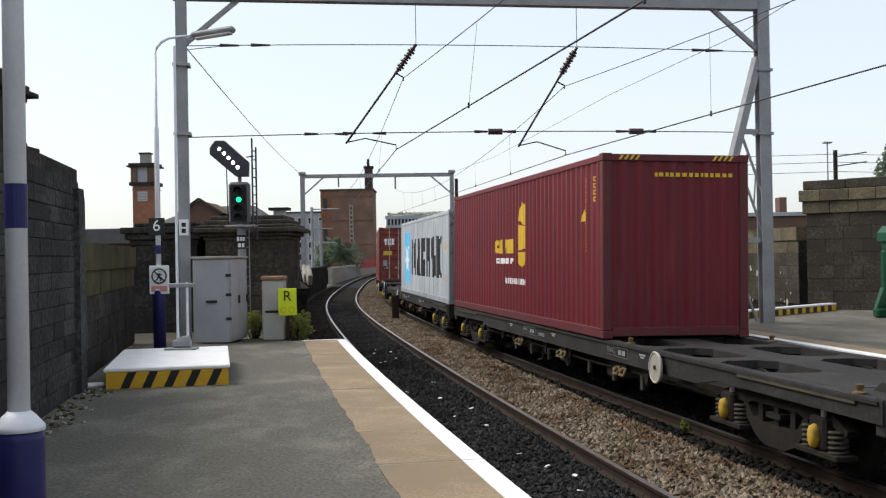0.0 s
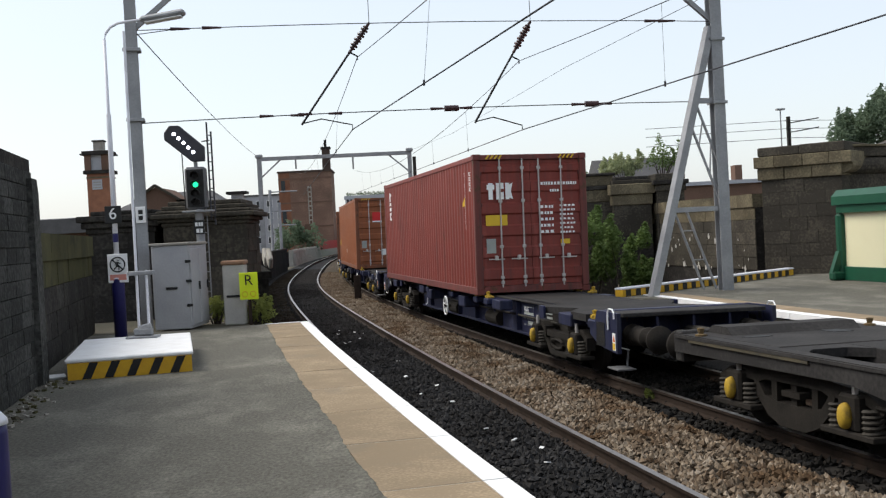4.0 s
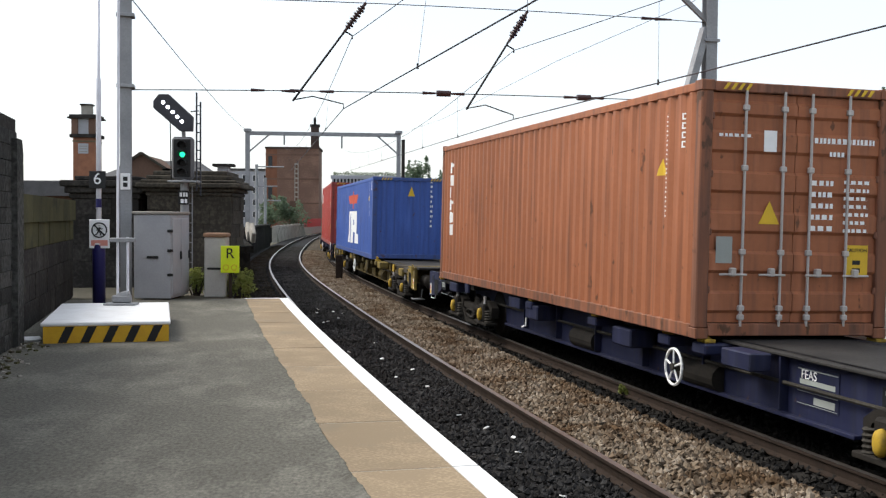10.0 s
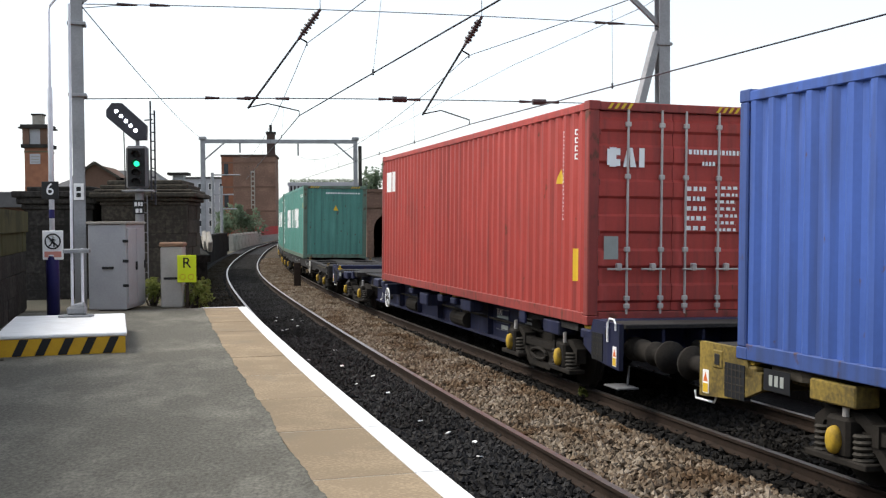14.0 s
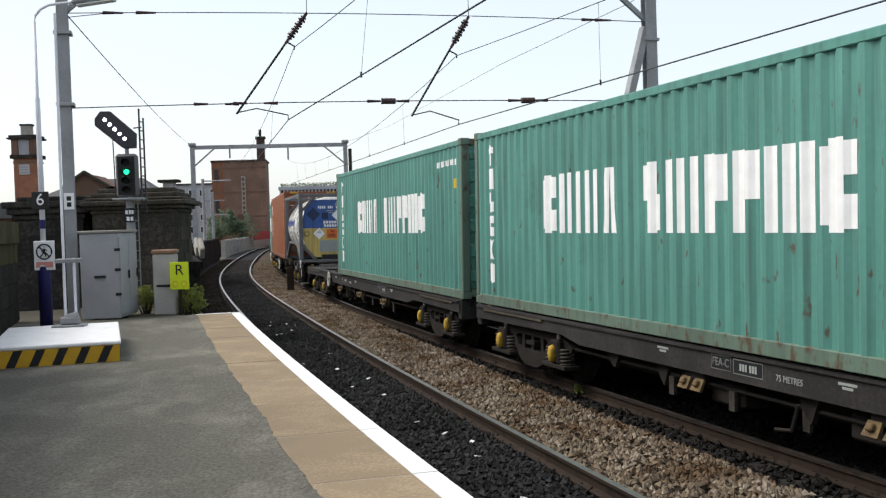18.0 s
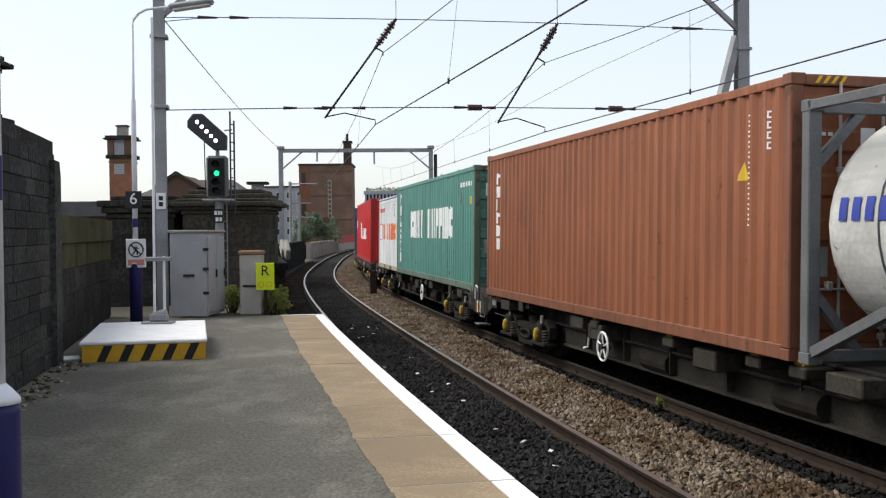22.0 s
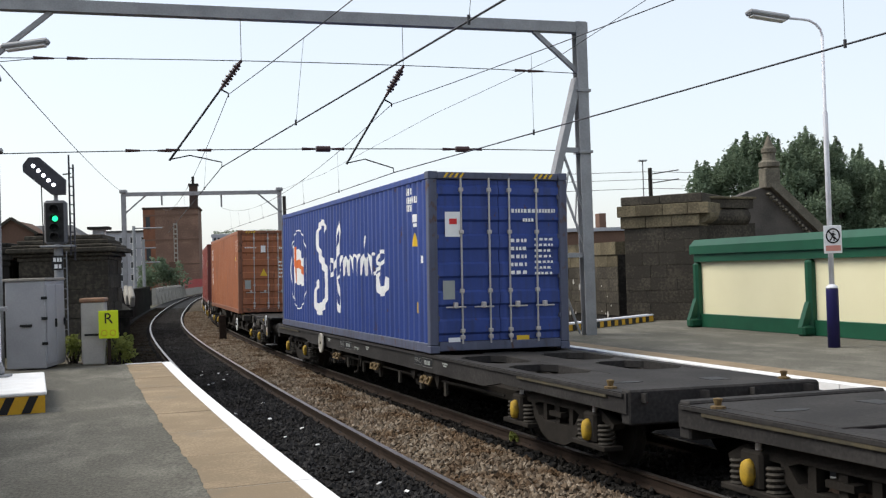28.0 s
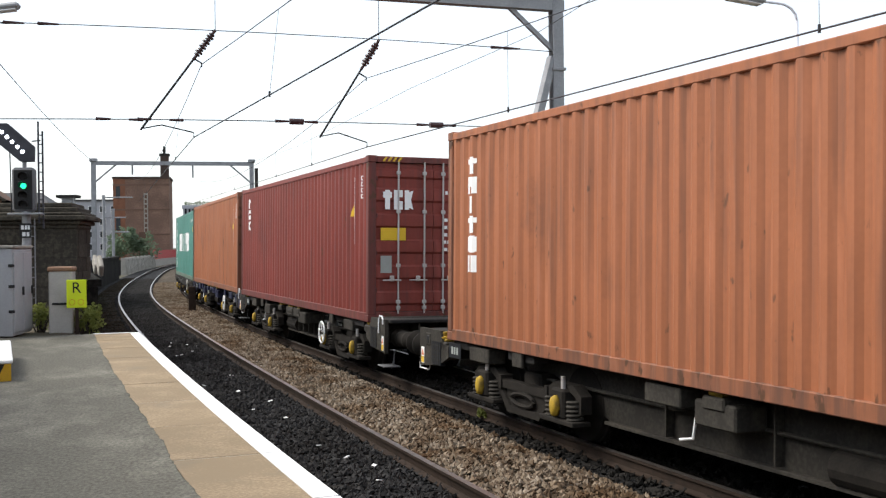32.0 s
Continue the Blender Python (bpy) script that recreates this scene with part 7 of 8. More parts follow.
def spine_wagon(length, colour, wheel_y, label, cap=None):
    """Container flat on a deep fishbellied spine, lower over its bogies."""
    w = thing("spine_wagon", label, "freight wagon", None, "wagons of the train")
    h = length / 2
    poly = [(-h + 0.9, DECK), (-h + 0.9, DECK - 0.2), (-h + 3.3, DECK - 0.24), (-h + 4.6, DECK - 0.62), (h - 4.6, DECK - 0.62), (h - 3.3, DECK - 0.24), (h - 0.9, DECK - 0.2), (h - 0.9, DECK)]
    for sx in (-1, 1):
        x0, x1 = (-0.78, -0.70) if sx < 0 else (0.70, 0.78)
        shared(("web", length, sx), "spine_web", lambda: side_prism(poly, x0, x1), colour, w)
    shared(("deck", length), "deck", lambda: bx(-0.9, 0.9, -h + 3.0, h - 3.0, -0.03, 0.0, 0.006), W_GREY, w, pose(0, 0, DECK), "worn grey deck plate")
    shared(("lower", length), "bottom_flange", lambda: bx(-0.85, 0.85, -h + 4.6, h - 4.6, -0.66, -0.62, 0.006), colour, w, pose(0, 0, DECK))
    for y in (-h + 0.75, -h + 7.0, -h + 7.9, 0.2, h - 7.0, h - 0.75):
        shared("outrigger", "outrigger", lambda: bx(-1.2, 1.2, -0.16, 0.16, -0.16, -0.032, 0.02), colour, w, pose(0, y, DECK))
        for sx in (-1, 1):
            shared("foot", "container_foot", lambda: bx(-0.07, 0.07, -0.1, 0.1, -0.03, 0.012, 0.01), CAPYELLOW, w, pose(sx * 1.1, y, DECK), "yellow container foot")
            shared("spigot", "spigot", lambda: lathe([(0.07, 0), (0.07, 0.02), (0.03, 0.03), (0.045, 0.09), (0.0, 0.1)], 10), CAPYELLOW, w, pose(sx * 1.13, y, DECK + 0.012), "yellow container spigot")
    for sy in (-1, 1):
        shared("endplat", "end_platform", lambda: prism([(-1.15, -1.2), (1.15, -1.2), (1.15, -0.5), (0.8, 0.1), (1.15, 0.75), (1.15, 1.2), (-1.15, 1.2), (-1.15, 0.75), (-0.8, 0.1), (-1.15, -0.5)], -0.13, -0.02), W_GREY if colour is not W_OLIVE else W_DUST, w, pose(0, sy * (h - 2.3), DECK + 0.04))
        ext = 0.32 if sy < 0 else 0.1
        shared("endbeam", "headstock", lambda: bx(-1.1, 1.1, -0.12, 0.12, -0.42, 0.0, 0.02), colour, w, pose(0, sy * (h - 0.75 + ext), DECK + UP))
        shared("endtop", "end_deck", lambda: bx(-1.08, 1.08, -0.32, 0.32, -0.06, 0.0, 0.01), W_GREY, w, pose(0, sy * (h - 0.42 + ext), DECK + UP - 0.01), "grimy end deck plate")
        for x in (-0.55, 0.0, 0.55):
            shared("gusset", "gusset_plate", lambda: bx(-0.02, 0.02, -0.3, 0.3, -0.3, -0.02, 0.006), colour, w, pose(x, sy * (h - 0.45 + ext), DECK + UP - 0.06))
        for sx in (-1, 1):
            shape = [(0.66, -0.36), (0.66, -0.2), (0.46, -0.19), (0.36, 0.0), (-0.42, 0.0), (-0.42, -0.56), (0.3, -0.5)]
            cheek = shared(("cheek", sy), "end_cheek", lambda: side_prism([(-sy * y, z) for y, z in shape] if sy > 0 else shape, -0.03, 0.03), W_CHEEK if colour is W_OLIVE else colour, w, pose(sx * 1.17, sy * (h - 0.45 + ext), DECK + UP))
            shared("slot_rim", "slot_rim", lambda: bx(-0.042, 0.042, -0.1, 0.1, -0.1, 0.1, 0.02), W_CHEEK if colour is W_OLIVE else colour, cheek, pose(0, sy * 0.08, -0.15))
            shared("slot", "lamp_slot", lambda: bx(-0.048, 0.048, -0.06, 0.06, -0.07, 0.07, 0.02), BLACK, cheek, pose(0, sy * 0.08, -0.15))
            shared("grille", "grille", lambda: bx(-0.038, 0.038, -0.17, 0.17, -0.17, 0.17), W_PANEL, cheek, pose(0, sy * -0.22, -0.33), "dark mesh grille")
            for e in (-0.1, -0.03, 0.04, 0.11):
                shared("grille_bar", "grille_bar", lambda: bx(-0.042, 0.042, -0.005, 0.005, -0.17, 0.17), W_DARK, cheek, pose(0, sy * -0.22 + e, -0.33))
                shared("grille_cross", "grille_bar", lambda: bx(-0.042, 0.042, -0.17, 0.17, -0.005, 0.005), W_DARK, cheek, pose(0, sy * -0.22, -0.33 + e))
            shared("cheekmark", "warning_plate", lambda: bx(-0.034, 0.034, -0.055, 0.055, -0.24, 0.0), DECALW, cheek, pose(0, sy * 0.3, -0.28), "white warning plate")
            shared("cheekmark2", "warning_triangle", lambda: side_prism([(-0.04, 0), (0.04, 0), (0, 0.09)], -0.037, 0.037), DECALO, cheek, pose(0, sy * 0.3, -0.4), "orange warning triangle")
            shared("cheekmark3", "warning_bar", lambda: bx(-0.037, 0.037, -0.045, 0.045, -0.09, 0.0), DECALY, cheek, pose(0, sy * 0.3, -0.42))
            shared("footplate", "yellow_plate", lambda: bx(-0.02, 0.02, -0.13, 0.13, -0.1, 0.1, 0.01), CAPYELLOW if colour is W_OLIVE else colour, w, pose(sx * 1.19, sy * (h - 3.15), DECK - 0.06))
        bogie(w, sy * (h - (3.05 if sy > 0 else 2.75)), False, cap or CAPYELLOW)
        buffer_gear(w, sy * (h - 0.3 + ext), sy, colour, True)
        for sx in (-1, 1):
            if sy < 0:
                st = shared("step", "step", lambda: bx(-0.14, 0.14, -0.2, 0.2, -0.012, 0.012, 0.006), STEPGREY, w, pose(sx * 1.06, sy * (h - 0.25 + ext), 0.26), "pale foot step")
                shared("stepleg", "step_leg", lambda: tube(bmesh.new(), [(0.08, 0, 0), (0.1, 0, 0.25)], 0.014, 6), STEPGREY, st)
                shared("rail", "hand_rail", lambda: tube(bmesh.new(), [(0, 0.12, -0.04), (0, 0.12, 0.2), (0, 0.07, 0.25), (0, -0.06, 0.25), (0, -0.11, 0.2), (0, -0.11, 0.12)], 0.013, 6), W_CHEEK if colour is W_OLIVE else DECALW, w, pose(sx * 1.22, sy * (h - 0.2 + ext), DECK - 0.08), "painted hand rail")
            else:
                shared("uncouple", "uncoupling_bar", lambda: tube(bmesh.new(), [(0, 0, 0.08), (0, 0.05, 0), (0, 0.4, 0), (0, 0.42, 0.08)], 0.012, 6), DECALW, w, pose(sx * 1.1, sy * (h - 0.1), 0.42), "white uncoupling bar")
    for y in (-2.4, 1.3):
        shared("cyl", "air_reservoir", lambda: tube(bmesh.new(), [(0, -0.45, 0), (0, 0.45, 0)], 0.16, 14), BOGIE if colour is not W_OLIVE else W_OLIVE, w, pose(-0.78, y, 0.45), "round air reservoir")
        shared("gbox", "equipment_box", lambda: bx(-0.18, 0.18, -0.3, 0.3, -0.12, 0.12, 0.02), colour, w, pose(-1.0, y + 1.6, 0.72))
    web_y = -h + 5.3
    pn = shared("info", "data_panel", lambda: bx(-0.003, 0.003, -0.36, 0.36, -0.2, 0.2), W_PANEL if colour is W_DARK else colour, w, pose(-0.785, web_y, DECK - 0.3), "dark data panel with pale print")
    bm_rows = ((0.02, 0.07, -0.3, 0.3), (-0.03, 0.0, -0.3, 0.26), (-0.16, -0.09, -0.3, 0.05), (0.165, 0.175, -0.34, 0.34), (-0.055, -0.05, -0.34, 0.34), (-0.18, -0.175, -0.34, 0.34))
    for z0, z1, y0, y1 in bm_rows:
        shared(("pb", z0), "print_bar", lambda: bx(-0.005, 0.0, y0, y1, z0, z1), DECALG if colour is not W_OLIVE else W_DUST, pn, pose(-0.002, 0, 0))
    if colour is not W_OLIVE:
        lettering("type_code", "FEAS", 0.13, DECALW, pn, pose(-0.008, 0.14, 0.115, 0, 0, -90))
    shared("info2", "data_panel", lambda: bx(-0.003, 0.003, -0.25, 0.25, -0.1, 0.1), W_PANEL, w, pose(-0.785, web_y - 1.25, DECK - 0.22))
    for z0, y0, y1 in ((0.03, -0.2, 0.2), (-0.05, -0.2, 0.1)):
        shared(("pc", z0), "print_bar", lambda: bx(-0.005, 0.0, y0, y1, z0, z0 + 0.04), DECALG if colour is not W_OLIVE else W_DUST, w, pose(-0.788, web_y - 1.25, DECK - 0.22))
    shared("numplate", "number_panel", lambda: bx(-0.003, 0.003, -0.2, 0.2, -0.1, 0.1), W_PANEL, w, pose(-1.203, h - 1.25, DECK - 0.12), "grey number panel shown as bars")
    for k in range(3):
        shared("numbar", "number_bar", lambda: bx(-0.005, 0.0, -0.026, 0.026, -0.05, 0.05), DECALG, w, pose(-1.206, h - 1.25 + 0.085 * (k - 1), DECK - 0.12))
    # stiffeners, pipes and brackets on the spine
    for k in range(6):
        shared("stiff", "stiffener", lambda: bx(-0.05, 0.05, -0.012, 0.012, -0.6, -0.04), colour, w, pose(-0.83, -h + 5.0 + (length - 10.0) * (k + 0.5) / 6, DECK))
    shared(("pipe", length), "brake_pipe", lambda: tube(bmesh.new(), [(0, -h + 3.2, 0), (0, h - 3.2, 0)], 0.022, 6), W_DARK, w, pose(-0.84, 0, 0.62))
    for y in (-h + 2.0, h - 2.0, -h + 6.2, h - 6.2):
        for sx in (-1, 1):
            shared("bracketbox", "side_bracket", lambda: bx(-0.13, 0.13, -0.3, 0.3, -0.21, -0.02, 0.015), W_CHEEK if colour is W_OLIVE else colour, w, pose(sx * 1.06, y, DECK))
    shared("chock", "brake_lever", lambda: tube(bmesh.new(), [(0, 0, 0), (0, 0.05, -0.2), (0, 0.25, -0.24)], 0.016, 6), DECALW, w, pose(-1.15, 3.2, 0.66), "white brake lever")
    hand_wheel(w, wheel_y, 0.56, False)
    return w


H40, H20 = CL / 2, 6.058 / 2
TRAFFIC = []  # things with the place of their middle along the train and the spread of their pivots


def side_y(f0, half):
    """Along the side from its far end (0) to its near end (1)."""
    return half - 2 * half * f0


def loaded(ob, s_near, half):
    TRAFFIC.append((ob, s_near + half, half * 0.7, 0.947))
    return ob


def serial(c, half, colour=None):
    col = colour or DECALW
    figures("serial_marking", column_bars(side_y(0.93, half), 0.05, 1.35, 2.58, 11), col, c, half, "serial number shown as bars")
    figures("serial_marking", column_bars(side_y(0.962, half), 0.05, 2.15, 2.58, 4), col, c, half, "type code shown as bars")
    decal("warning_mark", [[(side_y(0.924, half), 1.86), (side_y(0.907, half), 1.86), (side_y(0.9154, half), 2.06), (side_y(0.9156, half), 2.06)]], DECALY, c, half, "yellow warning triangle")


def door_marks(c, half, logo=None):
    end_text(c, half, 0.22, 1.0, 2.2, 2.34, 1, DECALW, 11)
    end_text(c, half, 0.42, 0.62, 2.06, 2.18, 1, DECALW, 4)
    end_text(c, half, 0.2, 0.48, 1.2, 1.85, 5, DECALW, 3)
    end_text(c, half, 0.62, 0.95, 1.2, 1.85, 7, DECALW, 4)
    end_mark("plate", -0.98, -0.78, 0.85, 1.15, DECALG, c, half, "grey approval plate")


# Plain silhouettes in a unit square, as (left, foot, right, top) blocks or four corners
FORMS = {
    "b": [(0, 0.06, 0.14, 0.94), (0.14, 0, 0.86, 1), (0.86, 0.06, 1, 0.94)],
    "i": [(0, 0, 1, 1)],
    "o": [(0, 0.08, 0.18, 0.92), (0.18, 0, 0.7, 1), (0.7, 0.6, 1, 0.96), (0.7, 0.04, 1, 0.4)],
    "s": [(0, 0.46, 0.3, 0.96), (0.3, 0, 0.7, 1), (0.7, 0.04, 1, 0.54)],
    "t": [(0, 0, 0.42, 1), (0.58, 0, 1, 1)],
    "m": [(0, 0, 0.28, 1), (0.36, 0.2, 0.64, 0.9), (0.72, 0, 1, 1)],
    "p": [(0, 0, 0.5, 1), (0.5, 0.4, 1, 0.98)],
    "r": [(0, 0, 0.45, 1), (0.45, 0.4, 1, 0.98), (0.62, 0, 1, 0.4)],
    "w": [[(0, 0), (0.46, 0), (0.5, 1), (0.3, 1)], [(0.54, 0), (1, 0), (0.7, 1), (0.5, 1)]],
    "k": [(0, 0, 0.5, 1), [(0.5, 0.1), (0.98, 0), (0.72, 0.5), (0.5, 0.5)], [(0.5, 0.5), (0.72, 0.5), (0.98, 1), (0.5, 0.9)]],
    "e": [(0, 0, 0.6, 1), (0.6, 0.64, 1, 1), (0.6, 0, 1, 0.44)],
    "f": [(0, 0, 0.5, 1), (0.5, 0, 1, 0.34)],
    "y": [(0.28, 0, 0.72, 0.5), [(0.28, 0.5), (0.72, 0.5), (1, 1), (0, 1)]],
    "d": [(0.22, 0, 0.78, 1), (0, 0.6, 0.22, 0.9), (0.78, 0.6, 1, 0.9)],
}


def form(kind, y, w, z0, z1):
    """One silhouette whose left edge, seen from the platform, lies at y."""
    out = []
    for q in FORMS[kind]:
        c = [(q[0], q[1]), (q[2], q[1]), (q[2], q[3]), (q[0], q[3])] if isinstance(q, tuple) else q
        out.append([(y - u * w, z0 + v * (z1 - z0)) for u, v in c])
    return out


def spread_out(kinds):
    """Left edge and width of each silhouette along a unit line."""
    wide = [0.42 if k == "i" else 1.15 if k == "m" else 0.45 if k == " " else 1.0 for k in kinds]
    gap = 0.22
    tot = sum(wide) + gap * (len(kinds) - 1)
    x, out = 0.0, []
    for k, w in zip(kinds, wide):
        out.append((k, x / tot, w / tot))
        x += w + gap
    return out


def word(c, f0, f1, z0, z1, kinds, mat, half=H40):
    y0, y1 = side_y(f0, half), side_y(f1, half)
    first = True
    for k, a, w in spread_out(kinds):
        if k != " ":
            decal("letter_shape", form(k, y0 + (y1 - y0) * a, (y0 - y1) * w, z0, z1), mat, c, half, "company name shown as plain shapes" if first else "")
            first = False


def stack(c, f0, w, z0, z1, kinds, mat, half=H40, label="company name shown as plain shapes"):
    """Silhouettes one below another."""
    st = (z1 - z0) / len(kinds)
    for n, k in enumerate(kinds):
        ww = w * 0.4 if k == "i" else w
        decal("letter_shape", form(k, side_y(f0, half) + w / 2 - (w - ww) / 2, ww, z1 - st * (n + 0.86), z1 - st * n), mat, c, half, label if n == 0 else "")


def end_word(c, half, x0, x1, z0, z1, kinds, mat, lift=0.0):
    """Silhouettes on the near end of a container."""
    for k, a, w in spread_out(kinds):
        bm = bmesh.new()
        for q in form(k, 0.0, -(x1 - x0) * w, z0, z1):
            bm.faces.new([bm.verts.new((x0 + (x1 - x0) * a + u, 0, v)) for u, v in q])
        ob = part("letter_shape", bm, mat, c)
        ob.matrix_local = pose(0, -half + 0.0255 - lift, 0)


def make_train():
    c = loaded(container("shipping_container", "dark red corrugated container with a yellow emblem", H40, MAROON, False), 16.39, H40)
    fy = side_y(0.578, H40)
    decal("emblem", ribbon([(fy, 1.08), (fy - 0.02, 1.14), (fy - 0.02, 1.38)], [0.2, 0.4, 0.5]) + ribbon([(fy - 0.02, 1.43), (fy, 1.65), (fy - 0.02, 1.92)], [0.5, 0.52, 0.46]) + ribbon([(fy - 0.04, 1.97), (fy - 0.1, 2.2), (fy - 0.16, 2.32), (fy - 0.18, 2.36)], [0.46, 0.42, 0.32, 0.16]), DECALY, c, H40, "yellow rounded emblem")
    word(c, 0.388, 0.525, 1.36, 1.66, "owrt", DECALY)
    word(c, 0.392, 0.525, 1.14, 1.26, "otktp", DECALW)
    figures("print_marking", bars(side_y(0.61, H40), side_y(0.47, H40), 0.72, 0.84, 14), DECALW, c, H40, "small print shown as bars")
    serial(c, H40, DECALY)
    end_text(c, H40, -0.35, 0.95, 2.5, 2.64, 1, DECALY, 12)

    c = loaded(container("shipping_container", "pale grey container with a white star on a blue square", H40, PALEGREY, True, h=2.60), 29.3, H40)
    y0, y1 = side_y(0.237, H40), side_y(0.1, H40)
    decal("blue_square", [rect(y0, y1, 0.36, 2.2)], DECALS, c, H40, "sky blue square")
    ym, zm = (y0 + y1) / 2, 1.3
    star = []
    for k in range(7):
        a = math.pi / 2 + 2 * math.pi * k / 7
        b = a + math.pi / 7
        d = a - math.pi / 7
        r0, r1 = 0.74, 0.25
        star.append([(ym, zm), (ym + r1 * math.cos(d), zm + r1 * math.sin(d)), (ym + r0 * math.cos(a), zm + r0 * math.sin(a)), (ym + r1 * math.cos(b), zm + r1 * math.sin(b))])
    decal("star", star, DECALW, c, H40, "white seven-pointed star", 0.011)
    word(c, 0.288, 0.875, 0.68, 1.92, "mwersk", DECALK)
    figures("serial_marking", column_bars(side_y(0.93, H40), 0.05, 2.0, 2.42, 4), DECALG, c, H40, "serial number shown as bars")
    decal("warning_mark", [[(side_y(0.945, H40), 1.5), (side_y(0.925, H40), 1.5), (side_y(0.935, H40), 1.74), (side_y(0.9352, H40), 1.74)]], DECALY, c, H40, "yellow warning triangle")
    decal("label", [rect(side_y(0.945, H40), side_y(0.935, H40), 0.6, 0.78)], DECALY, c, H40, "small yellow label")
    door_marks(c, H40)

    def tex_box(label, s):
        c = loaded(container("shipping_container", label, H40, BROWNRED, True), s, H40)
        stack(c, 0.085, 0.3, 1.72, 2.6, "dek", DECALW)
        serial(c, H40)
        door_marks(c, H40)
        end_word(c, H40, -0.94, -0.38, 1.96, 2.3, "dek", DECALW)
        end_mark("label", -0.98, -0.52, 1.42, 1.64, DECALY, c, H40, "yellow label")
        end_mark("label", 0.62, 0.82, 1.0, 1.1, DECALY, c, H40, "small yellow label")
        return c

    tex_box("brown-red container with barred doors and yellow labels", 57.47)
    c = loaded(container("shipping_container", "deep orange container with a small red door panel", H40, DEEPORANGE, True), 79.35, H40)
    decal("label", [rect(side_y(0.46, H40), side_y(0.45, H40), 0.62, 0.78)], DECALW, c, H40, "small white label")
    decal("label", [rect(side_y(0.055, H40), side_y(0.04, H40), 0.95, 1.2)], DECALY, c, H40, "small yellow label")
    door_marks(c, H40)
    end_mark("label", -0.52, -0.16, 1.95, 2.3, DECALR, c, H40, "red label")
    end_mark("label", -0.52, -0.16, 1.9, 1.95, DECALW, c, H40)
    end_mark("paper", -0.2, 0.12, 0.55, 0.8, DECALW, c, H40, "torn white paper")

    def triton_box(label, s, colour):
        c = loaded(container("shipping_container", label, H40, colour, True), s, H40)
        stack(c, 0.062, 0.28, 0.92, 2.5, "dridbt", DECALW)
        serial(c, H40)
        door_marks(c, H40)
        end_text(c, H40, -0.98, -0.55, 2.25, 2.33, 1, DECALW, 6)
        end_mark("roundel", -0.42, -0.26, 2.12, 2.36, DECALW, c, H40, "pale roundel")
        end_mark("warning_mark", -0.46, -0.2, 1.3, 1.56, DECALY, c, H40, "yellow warning triangle", True)
        end_mark("label", 0.66, 0.96, 0.72, 1.08, DECALY, c, H40, "yellow height label")
        lettering("caution", "CAUTION", 0.062, DECALK, c, pose(0.81, -H40 + 0.023, 1.02))
        for z in (0.88, 0.79):
            end_mark("label_bar", 0.76, 0.86, z - 0.025, z + 0.025, DECALK, c, H40 + 0.003)
        return c

    triton_box("orange-brown container with white upright markings", 100.9, ORANGE)
    c = loaded(container("shipping_container", "blue corrugated container with a red bird emblem", H40, BLUE, False, h=2.591), 123.1, H40)
    decal("letter_shape", [[(1.16, 0.36), (0.66, 0.37), (0.52, 1.52), (0.86, 1.52)], [(0.42, 0.36), (-0.08, 0.36), (0.2, 1.52), (0.50, 1.52)]], DECALW, c, H40, "white slanting block")
    decal("letter_shape", [rect(-0.42, 0.0, 0.38, 1.52), rect(-1.0, -0.42, 1.22, 1.52), rect(-1.0, -0.74, 1.02, 1.22), rect(-1.0, -0.42, 0.76, 1.02)], DECALW, c, H40, "white block with a small window")
    decal("letter_shape", [rect(-1.5, -1.06, 0.38, 1.52), rect(-1.98, -1.5, 0.38, 0.72)], DECALW, c, H40, "white angled block")
    decal("emblem", [[(-1.55, 1.8), (1.0, 1.8), (1.28, 2.11), (-1.85, 2.11)], [(-0.40, 1.62), (-0.17, 1.62), (-0.15, 1.8), (-0.42, 1.8)], [(-0.36, 2.11), (-0.2, 2.11), (-0.22, 2.24), (-0.34, 2.24)]], DECALV, c, H40, "faded red winged emblem")
    serial(c, H40)
    end_mark("warning_mark", -0.1, 0.12, 2.0, 2.3, DECALY, c, H40, "yellow warning triangle", True)
    end_text(c, H40, 0.62, 0.7, 1.0, 2.55, 10, DECALW, 1)
    c = loaded(container("shipping_container", "red corrugated container with a small white emblem", H40, RED, True), 138.77, H40)
    decal("emblem", [rect(side_y(0.07, H40), side_y(0.03, H40), 2.05, 2.5), rect(side_y(0.1, H40), side_y(0.078, H40), 2.05, 2.5)], DECALW, c, H40, "white emblem")
    serial(c, H40)
    decal("label", [rect(side_y(0.972, H40), side_y(0.957, H40), 0.55, 0.98)], DECALY, c, H40, "yellow height label")
    door_marks(c, H40)
    end_word(c, H40, -0.95, -0.42, 2.05, 2.3, "owi", DECALW)

    def green_box(s, doors, worn):
        c = loaded(container("shipping_container", "sea-green container with white lettering bars" + worn, H40, SEAGREEN, doors, h=2.80, post=GREENPOST), s, H40)
        word(c, 0.24, 0.43, 1.15, 1.95, "otitw", DECALW)
        word(c, 0.482, 0.785, 1.15, 1.95, "stippito", DECALW)
        stack(c, 0.06, 0.24, 0.3, 2.55, "dtsekb", DECALW, H40, "upright characters shown as plain shapes")
        figures("serial_marking", bars(side_y(0.97, H40), side_y(0.865, H40), 2.36, 2.47, 9), DECALW, c, H40, "serial number shown as bars")
        decal("label", [rect(side_y(0.968, H40), side_y(0.957, H40), 1.95, 2.12)], DECALY, c, H40)
